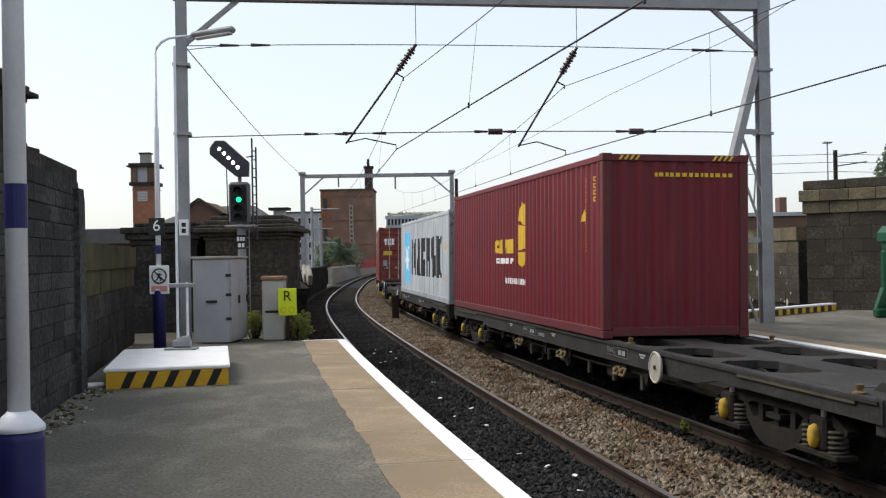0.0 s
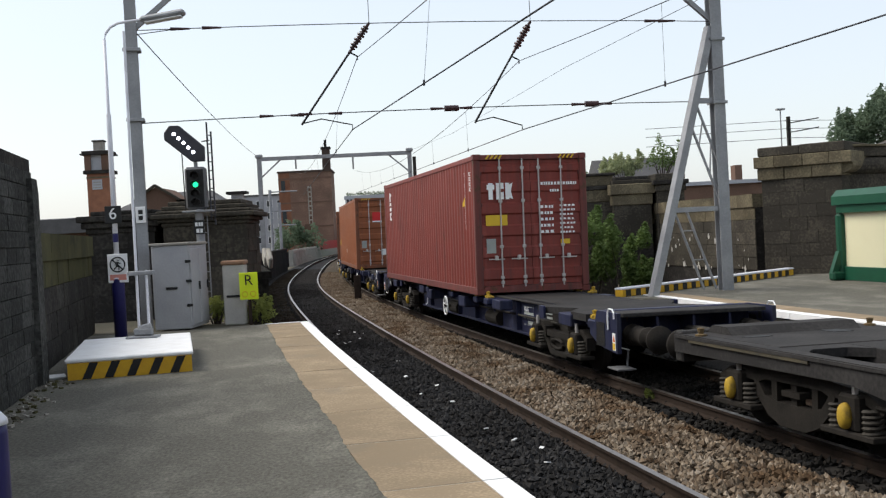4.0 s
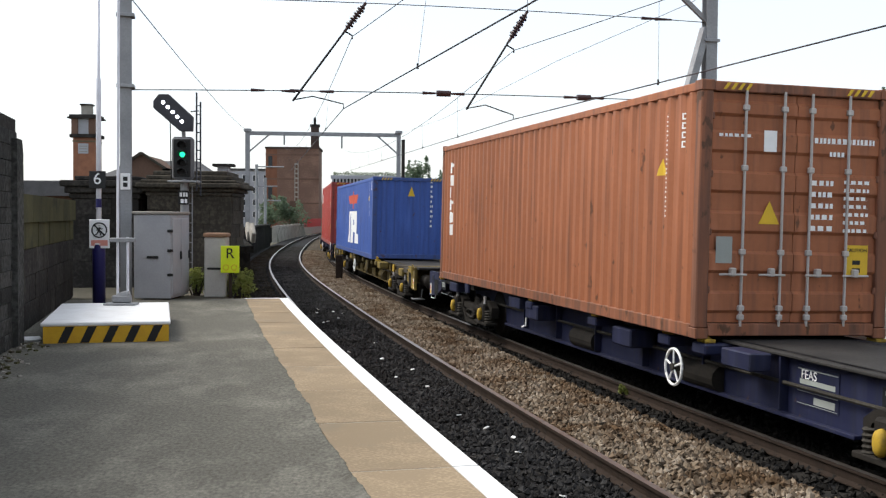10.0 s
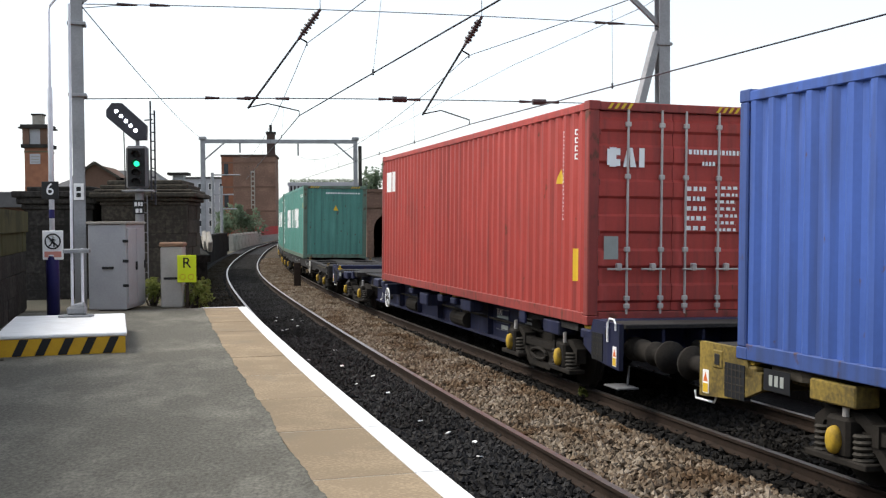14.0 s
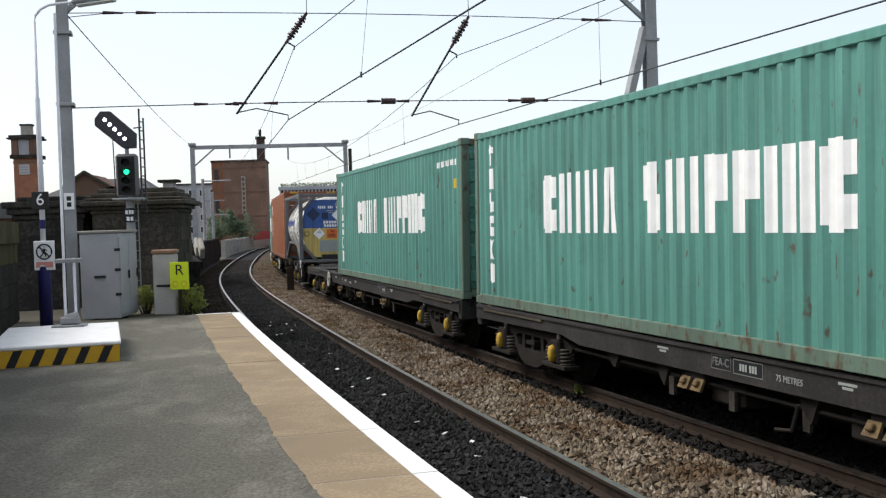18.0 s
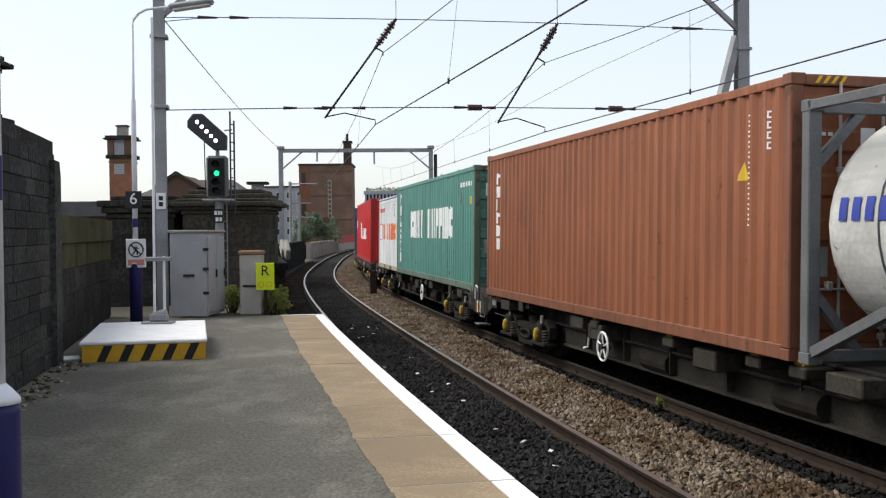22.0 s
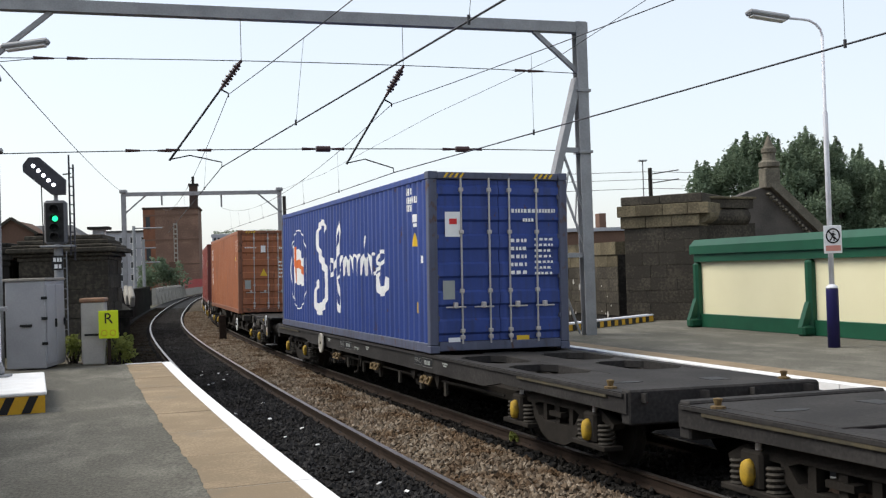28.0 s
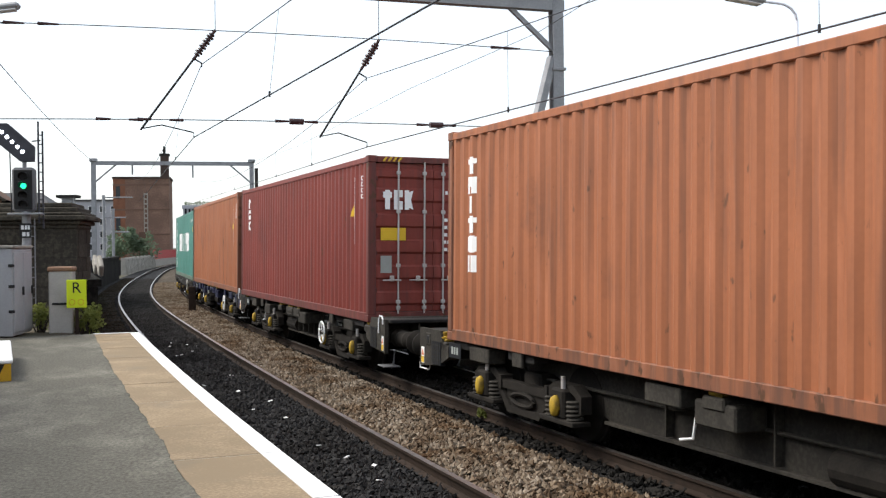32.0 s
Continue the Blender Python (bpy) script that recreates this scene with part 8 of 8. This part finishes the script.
        if doors:
            door_marks(c, H40)
            end_mark("label", -0.95, -0.5, 2.12, 2.4, DECALW, c, H40, "white label")
        else:
            end_text(c, H40, -0.35, 0.95, 2.45, 2.58, 1, DECALW, 12)
            end_mark("warning_mark", -0.08, 0.12, 1.85, 2.05, DECALY, c, H40, "yellow warning triangle", True)
        return c

    green_box(166.97, False, " and a plain end")
    green_box(179.9, True, " and barred doors")
    make_tank(201.79)
    triton_box("russet container with white upright markings behind the tank", 207.98, RUSSET)
    green_box(221.29, True, " and barred doors")
    c = loaded(container("shipping_container", "short off-white container with orange lettering bars and a blue cover rail", H20, OFFWHITE, False, h=2.50, post=POST_RUST), 233.52, H20)
    for f0, f1, kinds in ((0.2, 0.535, "ywto"), (0.58, 0.89, "mito")):
        word(c, f0, f1, 1.05, 1.62, kinds, DECALO, H20)
    decal("emblem", [rect(2.04, 2.66, 1.02, 1.64)], DECALO, c, H20, "orange square emblem")
    decal("emblem", [rect(2.12, 2.56, 1.06, 1.58)], DECALW, c, H20, "", 0.009)
    decal("emblem", [rect(2.22, 2.46, 1.06, 1.42), [(2.4, 1.38), (2.52, 1.55), (2.34, 1.44), (2.34, 1.4)]], DECALB, c, H20, "violet blue emblem", 0.014)
    figures("print_marking", bars(1.0, 2.66, 2.06, 2.2, 10), DECALR, c, H20, "small print shown as bars")
    figures("serial_marking", column_bars(-2.42, 0.07, 0.95, 2.3, 11), DECALK, c, H20, "serial number shown as bars")
    figures("serial_marking", column_bars(-1.98, 0.07, 1.85, 2.3, 4), DECALK, c, H20)
    decal("label", [rect(-2.82, -2.7, 1.35, 1.55)], DECALY, c, H20, "yellow label")
    for y in (-0.95, 0.95):
        part("fork_pocket", bx(-CW / 2 - 0.003, -CW / 2 + 0.06, y - 0.14, y + 0.14, 0.02, 0.125), DECALK, c, "dark fork pocket")
    for sx in (-1, 1):
        part("cover_rail", bx(-0.05, 0.05, -H20 + 0.17, H20 - 0.17, 0, 0.09, 0.01), DECALB, c, "blue cover rail").matrix_local = pose(sx * (CW / 2 - 0.06), 0, 2.48)
    for k in range(22):
        part("stud", lathe([(0.025, 0), (0.025, 0.03), (0.012, 0.045)], 8), DECALW, c).matrix_local = pose(-CW / 2 + 0.012, -2.75 + 5.5 * k / 21, 2.53, 0, -90, 0)
    c = loaded(container("shipping_container", "scarlet corrugated container with white lettering bars", H40, SCARLET, False, h=2.75), 243.18, H40)
    word(c, 0.32, 0.41, 1.0, 1.78, "k", DECALW)
    word(c, 0.44, 0.72, 1.0, 1.5, "fite", DECALW)
    decal("label", [rect(side_y(0.05, H40), side_y(0.02, H40), 1.55, 1.9)], DECALW, c, H40)
    figures("serial_marking", column_bars(side_y(0.92, H40), 0.07, 1.2, 2.5, 6), DECALW, c, H40)
    end_mark("label", -0.05, 0.32, 0.95, 1.4, DECALY, c, H40, "yellow label")

    c = loaded(container("shipping_container", "deep blue container with a white flowing emblem", H40, MIDBLUE, True, post=BLUEPOST), 268.12, H40)
    yc, zc = 4.05, 1.43
    decal("emblem_ring", ribbon([(yc + 0.94 * math.cos(a), zc + 0.97 * math.sin(a)) for a in np.linspace(0, 2 * math.pi, 49)], 0.03), DECALW, c, H40, "thin white ring")
    # the flag's waving edges, from the pole outwards, about the ring's middle
    rim_top = [(0.62, 0.50), (0.40, 0.56), (0.22, 0.49), (-0.08, 0.52), (-0.28, 0.40), (-0.44, 0.27), (-0.72, 0.28)]
    band_top = [(0.56, 0.22), (0.40, 0.28), (0.16, 0.22), (-0.06, 0.28), (-0.26, 0.19), (-0.40, 0.10), (-0.50, 0.06)]
    band_foot = [(0.52, 0.05), (0.40, 0.08), (0.14, 0.03), (-0.06, 0.06), (-0.26, -0.03), (-0.42, -0.10), (-0.51, -0.15)]
    rim_foot = [(0.46, -0.38), (0.36, -0.33), (0.16, -0.36), (0.0, -0.40), (-0.22, -0.36), (-0.42, -0.41), (-0.68, -0.37)]

    def cloth(low, high):
        lo, hi = [[(yc + u, zc + v) for u, v in smooth(k, 3)] for k in (low, high)]
        return [[lo[i], lo[i + 1], hi[i + 1], hi[i]] for i in range(len(lo) - 1)]

    decal("flag", cloth(band_top, rim_top), DECALW, c, H40, "white waving pennant")
    decal("flag", cloth(rim_foot, band_foot), DECALW, c, H40, "white waving pennant")
    decal("flag_cross", cloth(band_foot, band_top), DECALO, c, H40, "orange waving band", 0.007)
    decal("flag_cross", [[(yc + 0.35, zc - 0.32), (yc + 0.15, zc - 0.32), (yc + 0.23, zc + 0.57), (yc + 0.42, zc + 0.57)]], DECALO, c, H40, "orange upright band", 0.011)
    for lean in (0.0, 0.08, 0.16):
        decal("flag_pole", [[(yc + 0.61 - lean, zc - 0.78), (yc + 0.575 - lean, zc - 0.78), (yc + 0.61 - lean / 4, zc + 0.56), (yc + 0.635 - lean / 4, zc + 0.56)]], DECALW, c, H40)
    decal("flag_pole", [rect(yc + 0.58, yc + 0.66, zc + 0.55, zc + 0.61)], DECALW, c, H40)

    def shifted(d, pts):
        return smooth([(y + d, 0.5 + 0.94 * (z - 0.5)) for y, z in pts])

    pts = shifted(-0.45, [(1.72, 2.32), (1.56, 2.46), (1.88, 2.58), (2.3, 2.38), (2.34, 2.07), (1.99, 1.71), (1.58, 1.42), (1.47, 1.05), (1.75, 0.66), (2.27, 0.5), (2.66, 0.66), (2.56, 0.97), (2.3, 1.15)])
    decal("flourish", ribbon(pts, [0.1 + 0.17 * math.sin(math.pi * k / 60) ** 2 + 0.08 * (k > 42) for k in range(len(pts))]), DECALW, c, H40, "white brush flourish")
    pts = shifted(-0.33, [(0.8, 1.36), (0.39, 1.76), (0.12, 2.22), (0.17, 2.49), (0.34, 2.25), (0.45, 1.69), (0.32, 1.07), (0.14, 0.69), (0.24, 0.54), (0.43, 0.73), (0.42, 1.15), (0.05, 1.45)])
    decal("flourish", ribbon(pts, [0.1 + 0.05 * math.sin(k * 0.2) for k in range(len(pts))]), DECALW, c, H40, "white looped brush stroke")
    decal("flourish", ribbon([(0.57 + 0.17 * math.cos(a), 1.44 + 0.16 * math.sin(a)) for a in np.linspace(0, 2 * math.pi, 25)], 0.1), DECALW, c, H40, "white looped brush stroke")
    long = []
    for k in range(150):
        f0 = k / 149
        long.append((-0.28 - 2.52 * f0 + 0.07 * math.cos(f0 * 46), 1.46 + 0.2 * math.sin(f0 * 46)))
    decal("flourish", ribbon(long, [0.085 + 0.035 * math.sin(k * 0.62 + 1) for k in range(150)]), DECALW, c, H40, "white wavy brush stroke")
    decal("flourish", ribbon([(-2.24, 2.02), (-2.2, 1.9), (-2.18, 1.78)], [0.03, 0.08, 0.03]), DECALW, c, H40, "short white brush stroke")
    pts = shifted(-0.25, [(-2.55, 1.33), (-2.92, 1.46), (-3.2, 1.6), (-3.18, 1.75), (-2.94, 1.73), (-2.79, 1.57), (-3.02, 1.44), (-2.79, 1.26), (-2.83, 1.06), (-3.09, 0.99), (-3.36, 1.09), (-3.44, 1.25)])
    decal("flourish", ribbon(pts, [0.07 + 0.11 * (k > 34) for k in range(len(pts))]), DECALW, c, H40, "white looped brush stroke")
    figures("serial_marking", bars(-5.14, -4.86, 2.58, 2.7, 3), DECALW, c, H40, "serial number shown as bars")
    figures("serial_marking", bars(-5.39, -4.9, 2.44, 2.55, 5), DECALW, c, H40)
    figures("serial_marking", bars(-5.16, -4.9, 2.31, 2.42, 3), DECALW, c, H40)
    decal("label", [rect(-5.37, -5.25, 2.12, 2.25), rect(-5.36, -5.28, 2.04, 2.1)], DECALW, c, H40, "white label")
    decal("warning_mark", [[(-5.42, 1.72), (-5.2, 1.72), (-5.31, 1.95), (-5.312, 1.95)]], DECALY, c, H40, "yellow warning triangle")
    decal("label", [rect(-5.45, -5.34, 0.62, 0.8)], DECALY, c, H40, "yellow height label")
    decal("label", [rect(-5.68, -5.6, 1.44, 1.56)], DECALW, c, H40)
    door_marks(c, H40)
    end_mark("label", -0.93, -0.66, 1.85, 2.25, DECALW, c, H40, "white label")
    end_mark("emblem", -0.86, -0.73, 2.05, 2.14, DECALR, c, H40 + 0.003)
    end_mark("label", -0.9, -0.7, 0.12, 0.24, DECALW, c, H40, "white label")
    end_mark("label", 0.28, 0.5, 0.14, 0.24, DECALY, c, H40, "yellow label")
    triton_box("orange-brown container with white upright markings", 289.6, ORANGE)
    tex_box("brown-red container with barred doors and yellow labels", 305.51)
    c = loaded(container("shipping_container", "plain orange-brown container near the tail", H40, ORANGE, True), 318.47, H40)
    serial(c, H40)
    green_box(330.83, False, " at the tail")

    # wagons: near end, far end, kind, colour, hand wheel
    for near, far, kind, colour, wy, label in (
        (9.1, 28.45, "flat", W_GREY, 14.2, "grimy grey container flat, its leading end empty"),
        (29.45, 48.1, "flat", W_GREY, 42.8, "grimy grey container flat, its trailing end empty"),
        (50.2, 70.3, "spine", W_FEA_BLUE, 60.7, "navy spine wagon, its leading end empty"),
        (72.2, 92.2, "spine", W_FEA_BLUE, 80.1, "dark navy spine wagon, its leading end empty"),
        (94.0, 114.0, "spine", W_FEA_BLUE, 101.45, "navy spine wagon, its leading end empty"),
        (115.9, 135.9, "spine", W_OLIVE, 127.75, "faded yellow spine wagon, its leading end empty"),
        (138.1, 158.2, "spine", W_FEA_BLUE, 150.3, "navy spine wagon, its trailing end empty"),
        (159.5, 179.05, "flat", W_GREY, 164.45, "grimy grey container flat, its leading end empty"),
        (180.05, 198.8, "flat", W_GREY, 193.9, "grimy grey container flat, its trailing end empty"),
        (201.0, 220.8, "spine", W_DARK, 213.2, "dark grimy spine wagon under the tank and a container"),
        (221.0, 240.3, "spine", W_DARK, 228.2, "dark grimy spine wagon under two containers"),
        (242.45, 261.05, "flat", W_GREY, 247.1, "grimy grey container flat, its trailing end empty"),
        (261.97, 281.0, "flat", W_GREY, 275.55, "grimy grey container flat, its leading end empty"),
        (283.0, 302.8, "spine", W_DARK, 290.35, "dark grimy spine wagon, its leading end empty"),
        (304.9, 317.95, "spine", W_DARK, 308.5, "dark grimy spine wagon under a brown-red container"),
        (318.2, 330.7, "spine", W_FEA_BLUE, 321, "navy spine wagon under a container"),
        (330.85, 343.5, "flat", W_GREY, 333, "grimy grey container flat at the tail"),
    ):
        mid, ln = (near + far) / 2, far - near
        outer = (-1,) if near in (9.1, 159.5, 242.45) else (1,) if near in (29.45, 180.05, 261.97) else (-1, 1)
        w = flat_wagon(round(ln, 1), colour, wy - mid, label, outer) if kind == "flat" else spine_wagon(round(ln, 1), colour, wy - mid, label)
        TRAFFIC.append((w, mid, ln / 2 - 2.3, 0.0))


TANKBLUE = paint("faded blue panel paint", (0.05, 0.11, 0.30), 0.2)
TANKYELLOW = paint("faded yellow panel paint", (0.55, 0.41, 0.13), 0.3)
TANKFRAME = surf("dull grey frame paint", (0.15, 0.155, 0.16), (0.09, 0.092, 0.095), 0.65, scale=3, fine=30, bump=0.08, c=(0.08, 0.06, 0.045), stain=0.3)
TANKSHELL = paint("stained white tank paint", (0.62, 0.62, 0.60), 0.5, (0.4, 0.39, 0.36), rust=0.9)
DIMBLUE = surf("dulled navy marking", (0.03, 0.045, 0.10), (0.022, 0.034, 0.075), 0.6, bump=0)


def make_tank(s_near):
    GALV = TANKFRAME
    t = loaded(thing("tank_container", "white tank container with a blue and yellow end", "tank container"), s_near, H20)
    hw, h = CW / 2, 2.59
    for sx in (-1, 1):
        for z in (0.06, h - 0.06):
            part("side_rail", bx(sx * hw - 0.06 if sx > 0 else -hw, sx * hw if sx > 0 else -hw + 0.06, -H20 + 0.12, H20 - 0.12, z - 0.05, z + 0.05, 0.01), GALV, t) if z > 1 else None
        for sy in (-1, 1):
            part("corner_post", bx(-0.07, 0.07, -0.07, 0.07, 0.11, h - 0.11, 0.012), GALV, t).matrix_local = pose(sx * (hw - 0.075), sy * (H20 - 0.08), 0)
            for z in (0, h - 0.118):
                shared("casting", "corner_casting", corner_casting, GALV, t, pose(sx * (hw - 0.081), sy * (H20 - 0.089), z))
            for zz, z2 in ((0.1, 0.75), (h - 0.1, h - 0.7)):
                part("gusset", between((sx * (hw - 0.07), sy * (H20 - 0.07), z2), (sx * (hw - 0.62), sy * (H20 - 0.07), zz), 0.09), GALV, t)
            part("saddle_strut", between((sx * (hw - 0.08), sy * (H20 - 0.1), 0.1), (sx * (hw - 0.08), sy * 1.35, 0.75), 0.1), GALV, t)
        part("saddle_rail", between((sx * (hw - 0.08), -1.35, 0.75), (sx * (hw - 0.08), 1.35, 0.75), 0.09), GALV, t)
    for sy in (-1, 1):
        for z in (0.08, h - 0.07):
            part("end_rail", bx(-hw + 0.16, hw - 0.16, -0.05, 0.05, -0.06, 0.06, 0.01), GALV, t).matrix_local = pose(0, sy * (H20 - 0.08), z)
    body = lathe([(0.7, -2.9), (0.95, -2.84), (1.08, -2.74), (1.13, -2.58), (1.13, 2.58), (1.08, 2.74), (0.95, 2.84), (0.7, 2.9)], 40)
    tb = part("tank", body, TANKSHELL, t, "white stained tank barrel", True)
    tb.matrix_local = pose(0, 0, 1.36, 90, 0, 0)
    for y in (-1.9, -1.3, 0, 1.3, 1.9):
        bm = bmesh.new()
        tube(bm, [(1.135 * math.cos(a), 0, 1.135 * math.sin(a)) for a in np.linspace(0, 2 * math.pi, 41)], 0.012, 5)
        part("hoop", bm, GALV, t).matrix_local = pose(0, y, 1.36)
    for mat, z0, z1, nm, lab in ((TANKBLUE, 1.30, 2.36, "end_panel", "blue upper end panel"), (TANKYELLOW, 0.22, 1.295, "end_panel", "yellow lower end panel")):
        bm = bmesh.new()

        def wid(z):
            return min(1.07, 0.6 + max(0.0, min(z - 0.22, 2.42 - z)) * 0.95)
        zz = [z0, (z0 * 2 + z1) / 3, (z0 + z1 * 2) / 3, z1]
        prev = None
        for z in zz:
            row = [bm.verts.new((-wid(z), 0, z)), bm.verts.new((wid(z), 0, z)), bm.verts.new((wid(z), 0.03, z)), bm.verts.new((-wid(z), 0.03, z))]
            if prev:
                for k in range(4):
                    bm.faces.new((prev[k], prev[(k + 1) % 4], row[(k + 1) % 4], row[k]))
            else:
                bm.faces.new(row)
            prev = row
        bm.faces.new(prev)
        bmesh.ops.recalc_face_normals(bm, faces=bm.faces[:])
        part(nm, bm, mat, t, lab).matrix_local = pose(0, -H20 + 0.12, 0)
    front = pose(0, -H20 + 0.12, 0)
    for x0, x1, z0, z1, mat in ((-0.19, 0.21, 0.92, 1.26, DECALO), (-0.46, 0.42, 0.42, 0.85, DECALG), (-0.38, 0.32, 0.1, 0.32, BLACK), (-0.36, -0.12, 1.64, 1.88, DIMBLUE)):
        part("plate", bx(x0, x1, -0.012, 0.0, z0, z1), mat, t).matrix_local = front
    lettering("hazard_number", "90", 0.14, DECALK, t, pose(0.01, -H20 + 0.104, 1.18), "black hazard number")
    lettering("substance_number", "3082", 0.14, DECALK, t, pose(0.01, -H20 + 0.104, 1.02), "black substance number")
    for x, z, r, mat in ((-0.47, 1.1, 0.15, DECALW), (0.44, 1.1, 0.15, DECALW), (0.28, 1.78, 0.19, DECALW), (-0.68, 1.82, 0.18, DIMBLUE), (0.5, 0.62, 0.16, DECALY)):
        part("hazard_diamond", bx(-r, r, -0.012, 0, -r, r), mat, t, "white hazard diamond" if mat is DECALW else "").matrix_local = pose(x, -H20 + 0.118, z, 0, 45, 0)
    for k in range(5):
        e = 0.11 - 0.05 * abs(k - 2)
        part("stripe", bx(-0.1 + 0.045 * k, -0.08 + 0.045 * k, -0.016, 0, 0.0, e), DECALK, t).matrix_local = pose(-0.47, -H20 + 0.117, 1.12)
    for x, w, z, hh in [(-0.3 + 0.1 * k, 0.075, 1.47, 0.1) for k in range(6)] + [(-0.28 + 0.098 * k, 0.072, 1.34, 0.1) for k in range(9)]:
        part("lettering_bar", bx(x, x + w, -0.012, 0, z, z + hh), DECALW, t, "company name shown as bars").matrix_local = front
    for k, wd in enumerate((0.07, 0.07, 0.07, 0.07, 0, 0.07, 0.07, 0.04, 0, 0.07, 0.07, 0.07, 0, 0.07)):
        if wd:
            part("number_bar", bx(-0.5 + 0.075 * k, -0.5 + 0.075 * k + wd * 0.8, -0.012, 0, 2.03, 2.13), DECALW, t).matrix_local = front
    for x0, x1, z in ((-0.2, 0.06, 1.93), (0.1, 0.3, 1.93), (-0.12, 0.2, 1.86)):
        part("print_bar", bx(x0, x1, -0.012, 0, z, z + 0.035), DECALG, t).matrix_local = front
    tri = bmesh.new()
    a, b = [[tri.verts.new((0.24 + x, y, 2.16 + z)) for x, z in ((-0.12, 0), (0.12, 0), (0, 0.2))] for y in (-0.012, 0)]
    tri.faces.new(a)
    tri.faces.new(b[::-1])
    for k in range(3):
        tri.faces.new((a[k], b[k], b[(k + 1) % 3], a[(k + 1) % 3]))
    part("warning_triangle", tri, DECALG, t, "pale warning triangle").matrix_local = front
    for x in (-0.92, 0.78):
        bm = bmesh.new()
        tube(bm, [(0.085 * math.cos(a), 0, 0.085 * math.sin(a)) for a in np.linspace(0, 2 * math.pi, 17)], 0.014, 6)
        part("eye_ring", bm, GALV, t).matrix_local = pose(x, -H20 + 0.1, 1.1)
    for x in (0.72, 0.98):
        part("ladder_stile", rod((x, -H20 + 0.05, 0.2), (x, -H20 + 0.05, 2.4), r=0.018), GALV, t)
    for k in range(7):
        part("rung", rod((0.72, -H20 + 0.05, 0.35 + 0.3 * k), (0.98, -H20 + 0.05, 0.35 + 0.3 * k), r=0.014, seg=6), GALV, t)
    # bars and worn patches on the barrel, laid on its curve
    def on_barrel(name, y0, y1, z0, z1, mat, label=""):
        bm = bmesh.new()
        prev = None
        for k in range(5):
            z = z0 + (z1 - z0) * k / 4
            x = -math.sqrt(max(0.01, 1.139 ** 2 - (z - 1.36) ** 2))
            row = [bm.verts.new((x, y0, z)), bm.verts.new((x, y1, z))]
            if prev:
                bm.faces.new((prev[0], prev[1], row[1], row[0]))
            prev = row
        part(name, bm, mat, t, label)
    rng = random.Random(4)
    for k in range(14):
        y = 2.5 - 0.2 * k
        on_barrel("name_bar", y - 0.12, y, 1.4, 1.62, DECALB, "company name shown as plain bars" if k == 0 else "")
    for k in range(16):
        y, z = rng.uniform(-2.2, 1.6), rng.uniform(0.7, 2.2)
        on_barrel("worn_patch", y, y + rng.uniform(0.08, 0.5), z, z + rng.uniform(0.05, 0.25), surf("worn label", (0.45, 0.42, 0.36), (0.3, 0.28, 0.24), 0.7, scale=5, bump=0), "")


make_train()


def gone(t):
    """How far the train has come after t seconds."""
    return -0.13 + 8.877 * t + 0.298 * t * t / 32 - 0.193 * t ** 3 / 1000


def place(s, spread, z):
    """The pose of a vehicle whose two pivots run on the far track, leaning with its cant."""
    a, b = on_far(s - spread), on_far(s + spread)
    d, m = b - a, (a + b) / 2
    return Matrix.Translation((m.x, m.y, RAIL)) @ pose(0, 0, 0, 0, 0, math.degrees(math.atan2(-d.x, d.y))) @ pose(0, 0, 0, 0, 1.0, 0) @ pose(0, 0, z)


def motions():
    for ob, s, spread, z in TRAFFIC:
        walk(ob, [(t, place(s - gone(t), spread, z)) for t in range(0, 33)])
        for o in ob.children_recursive:
            if o.name.startswith("wheelset"):
                y = o.matrix_local.translation.y
                walk(o, [(k / 15, pose(0, y, 0.425) @ Matrix.Rotation(gone(k / 15) / 0.425, 4, "X")) for k in range(481)])


motions()
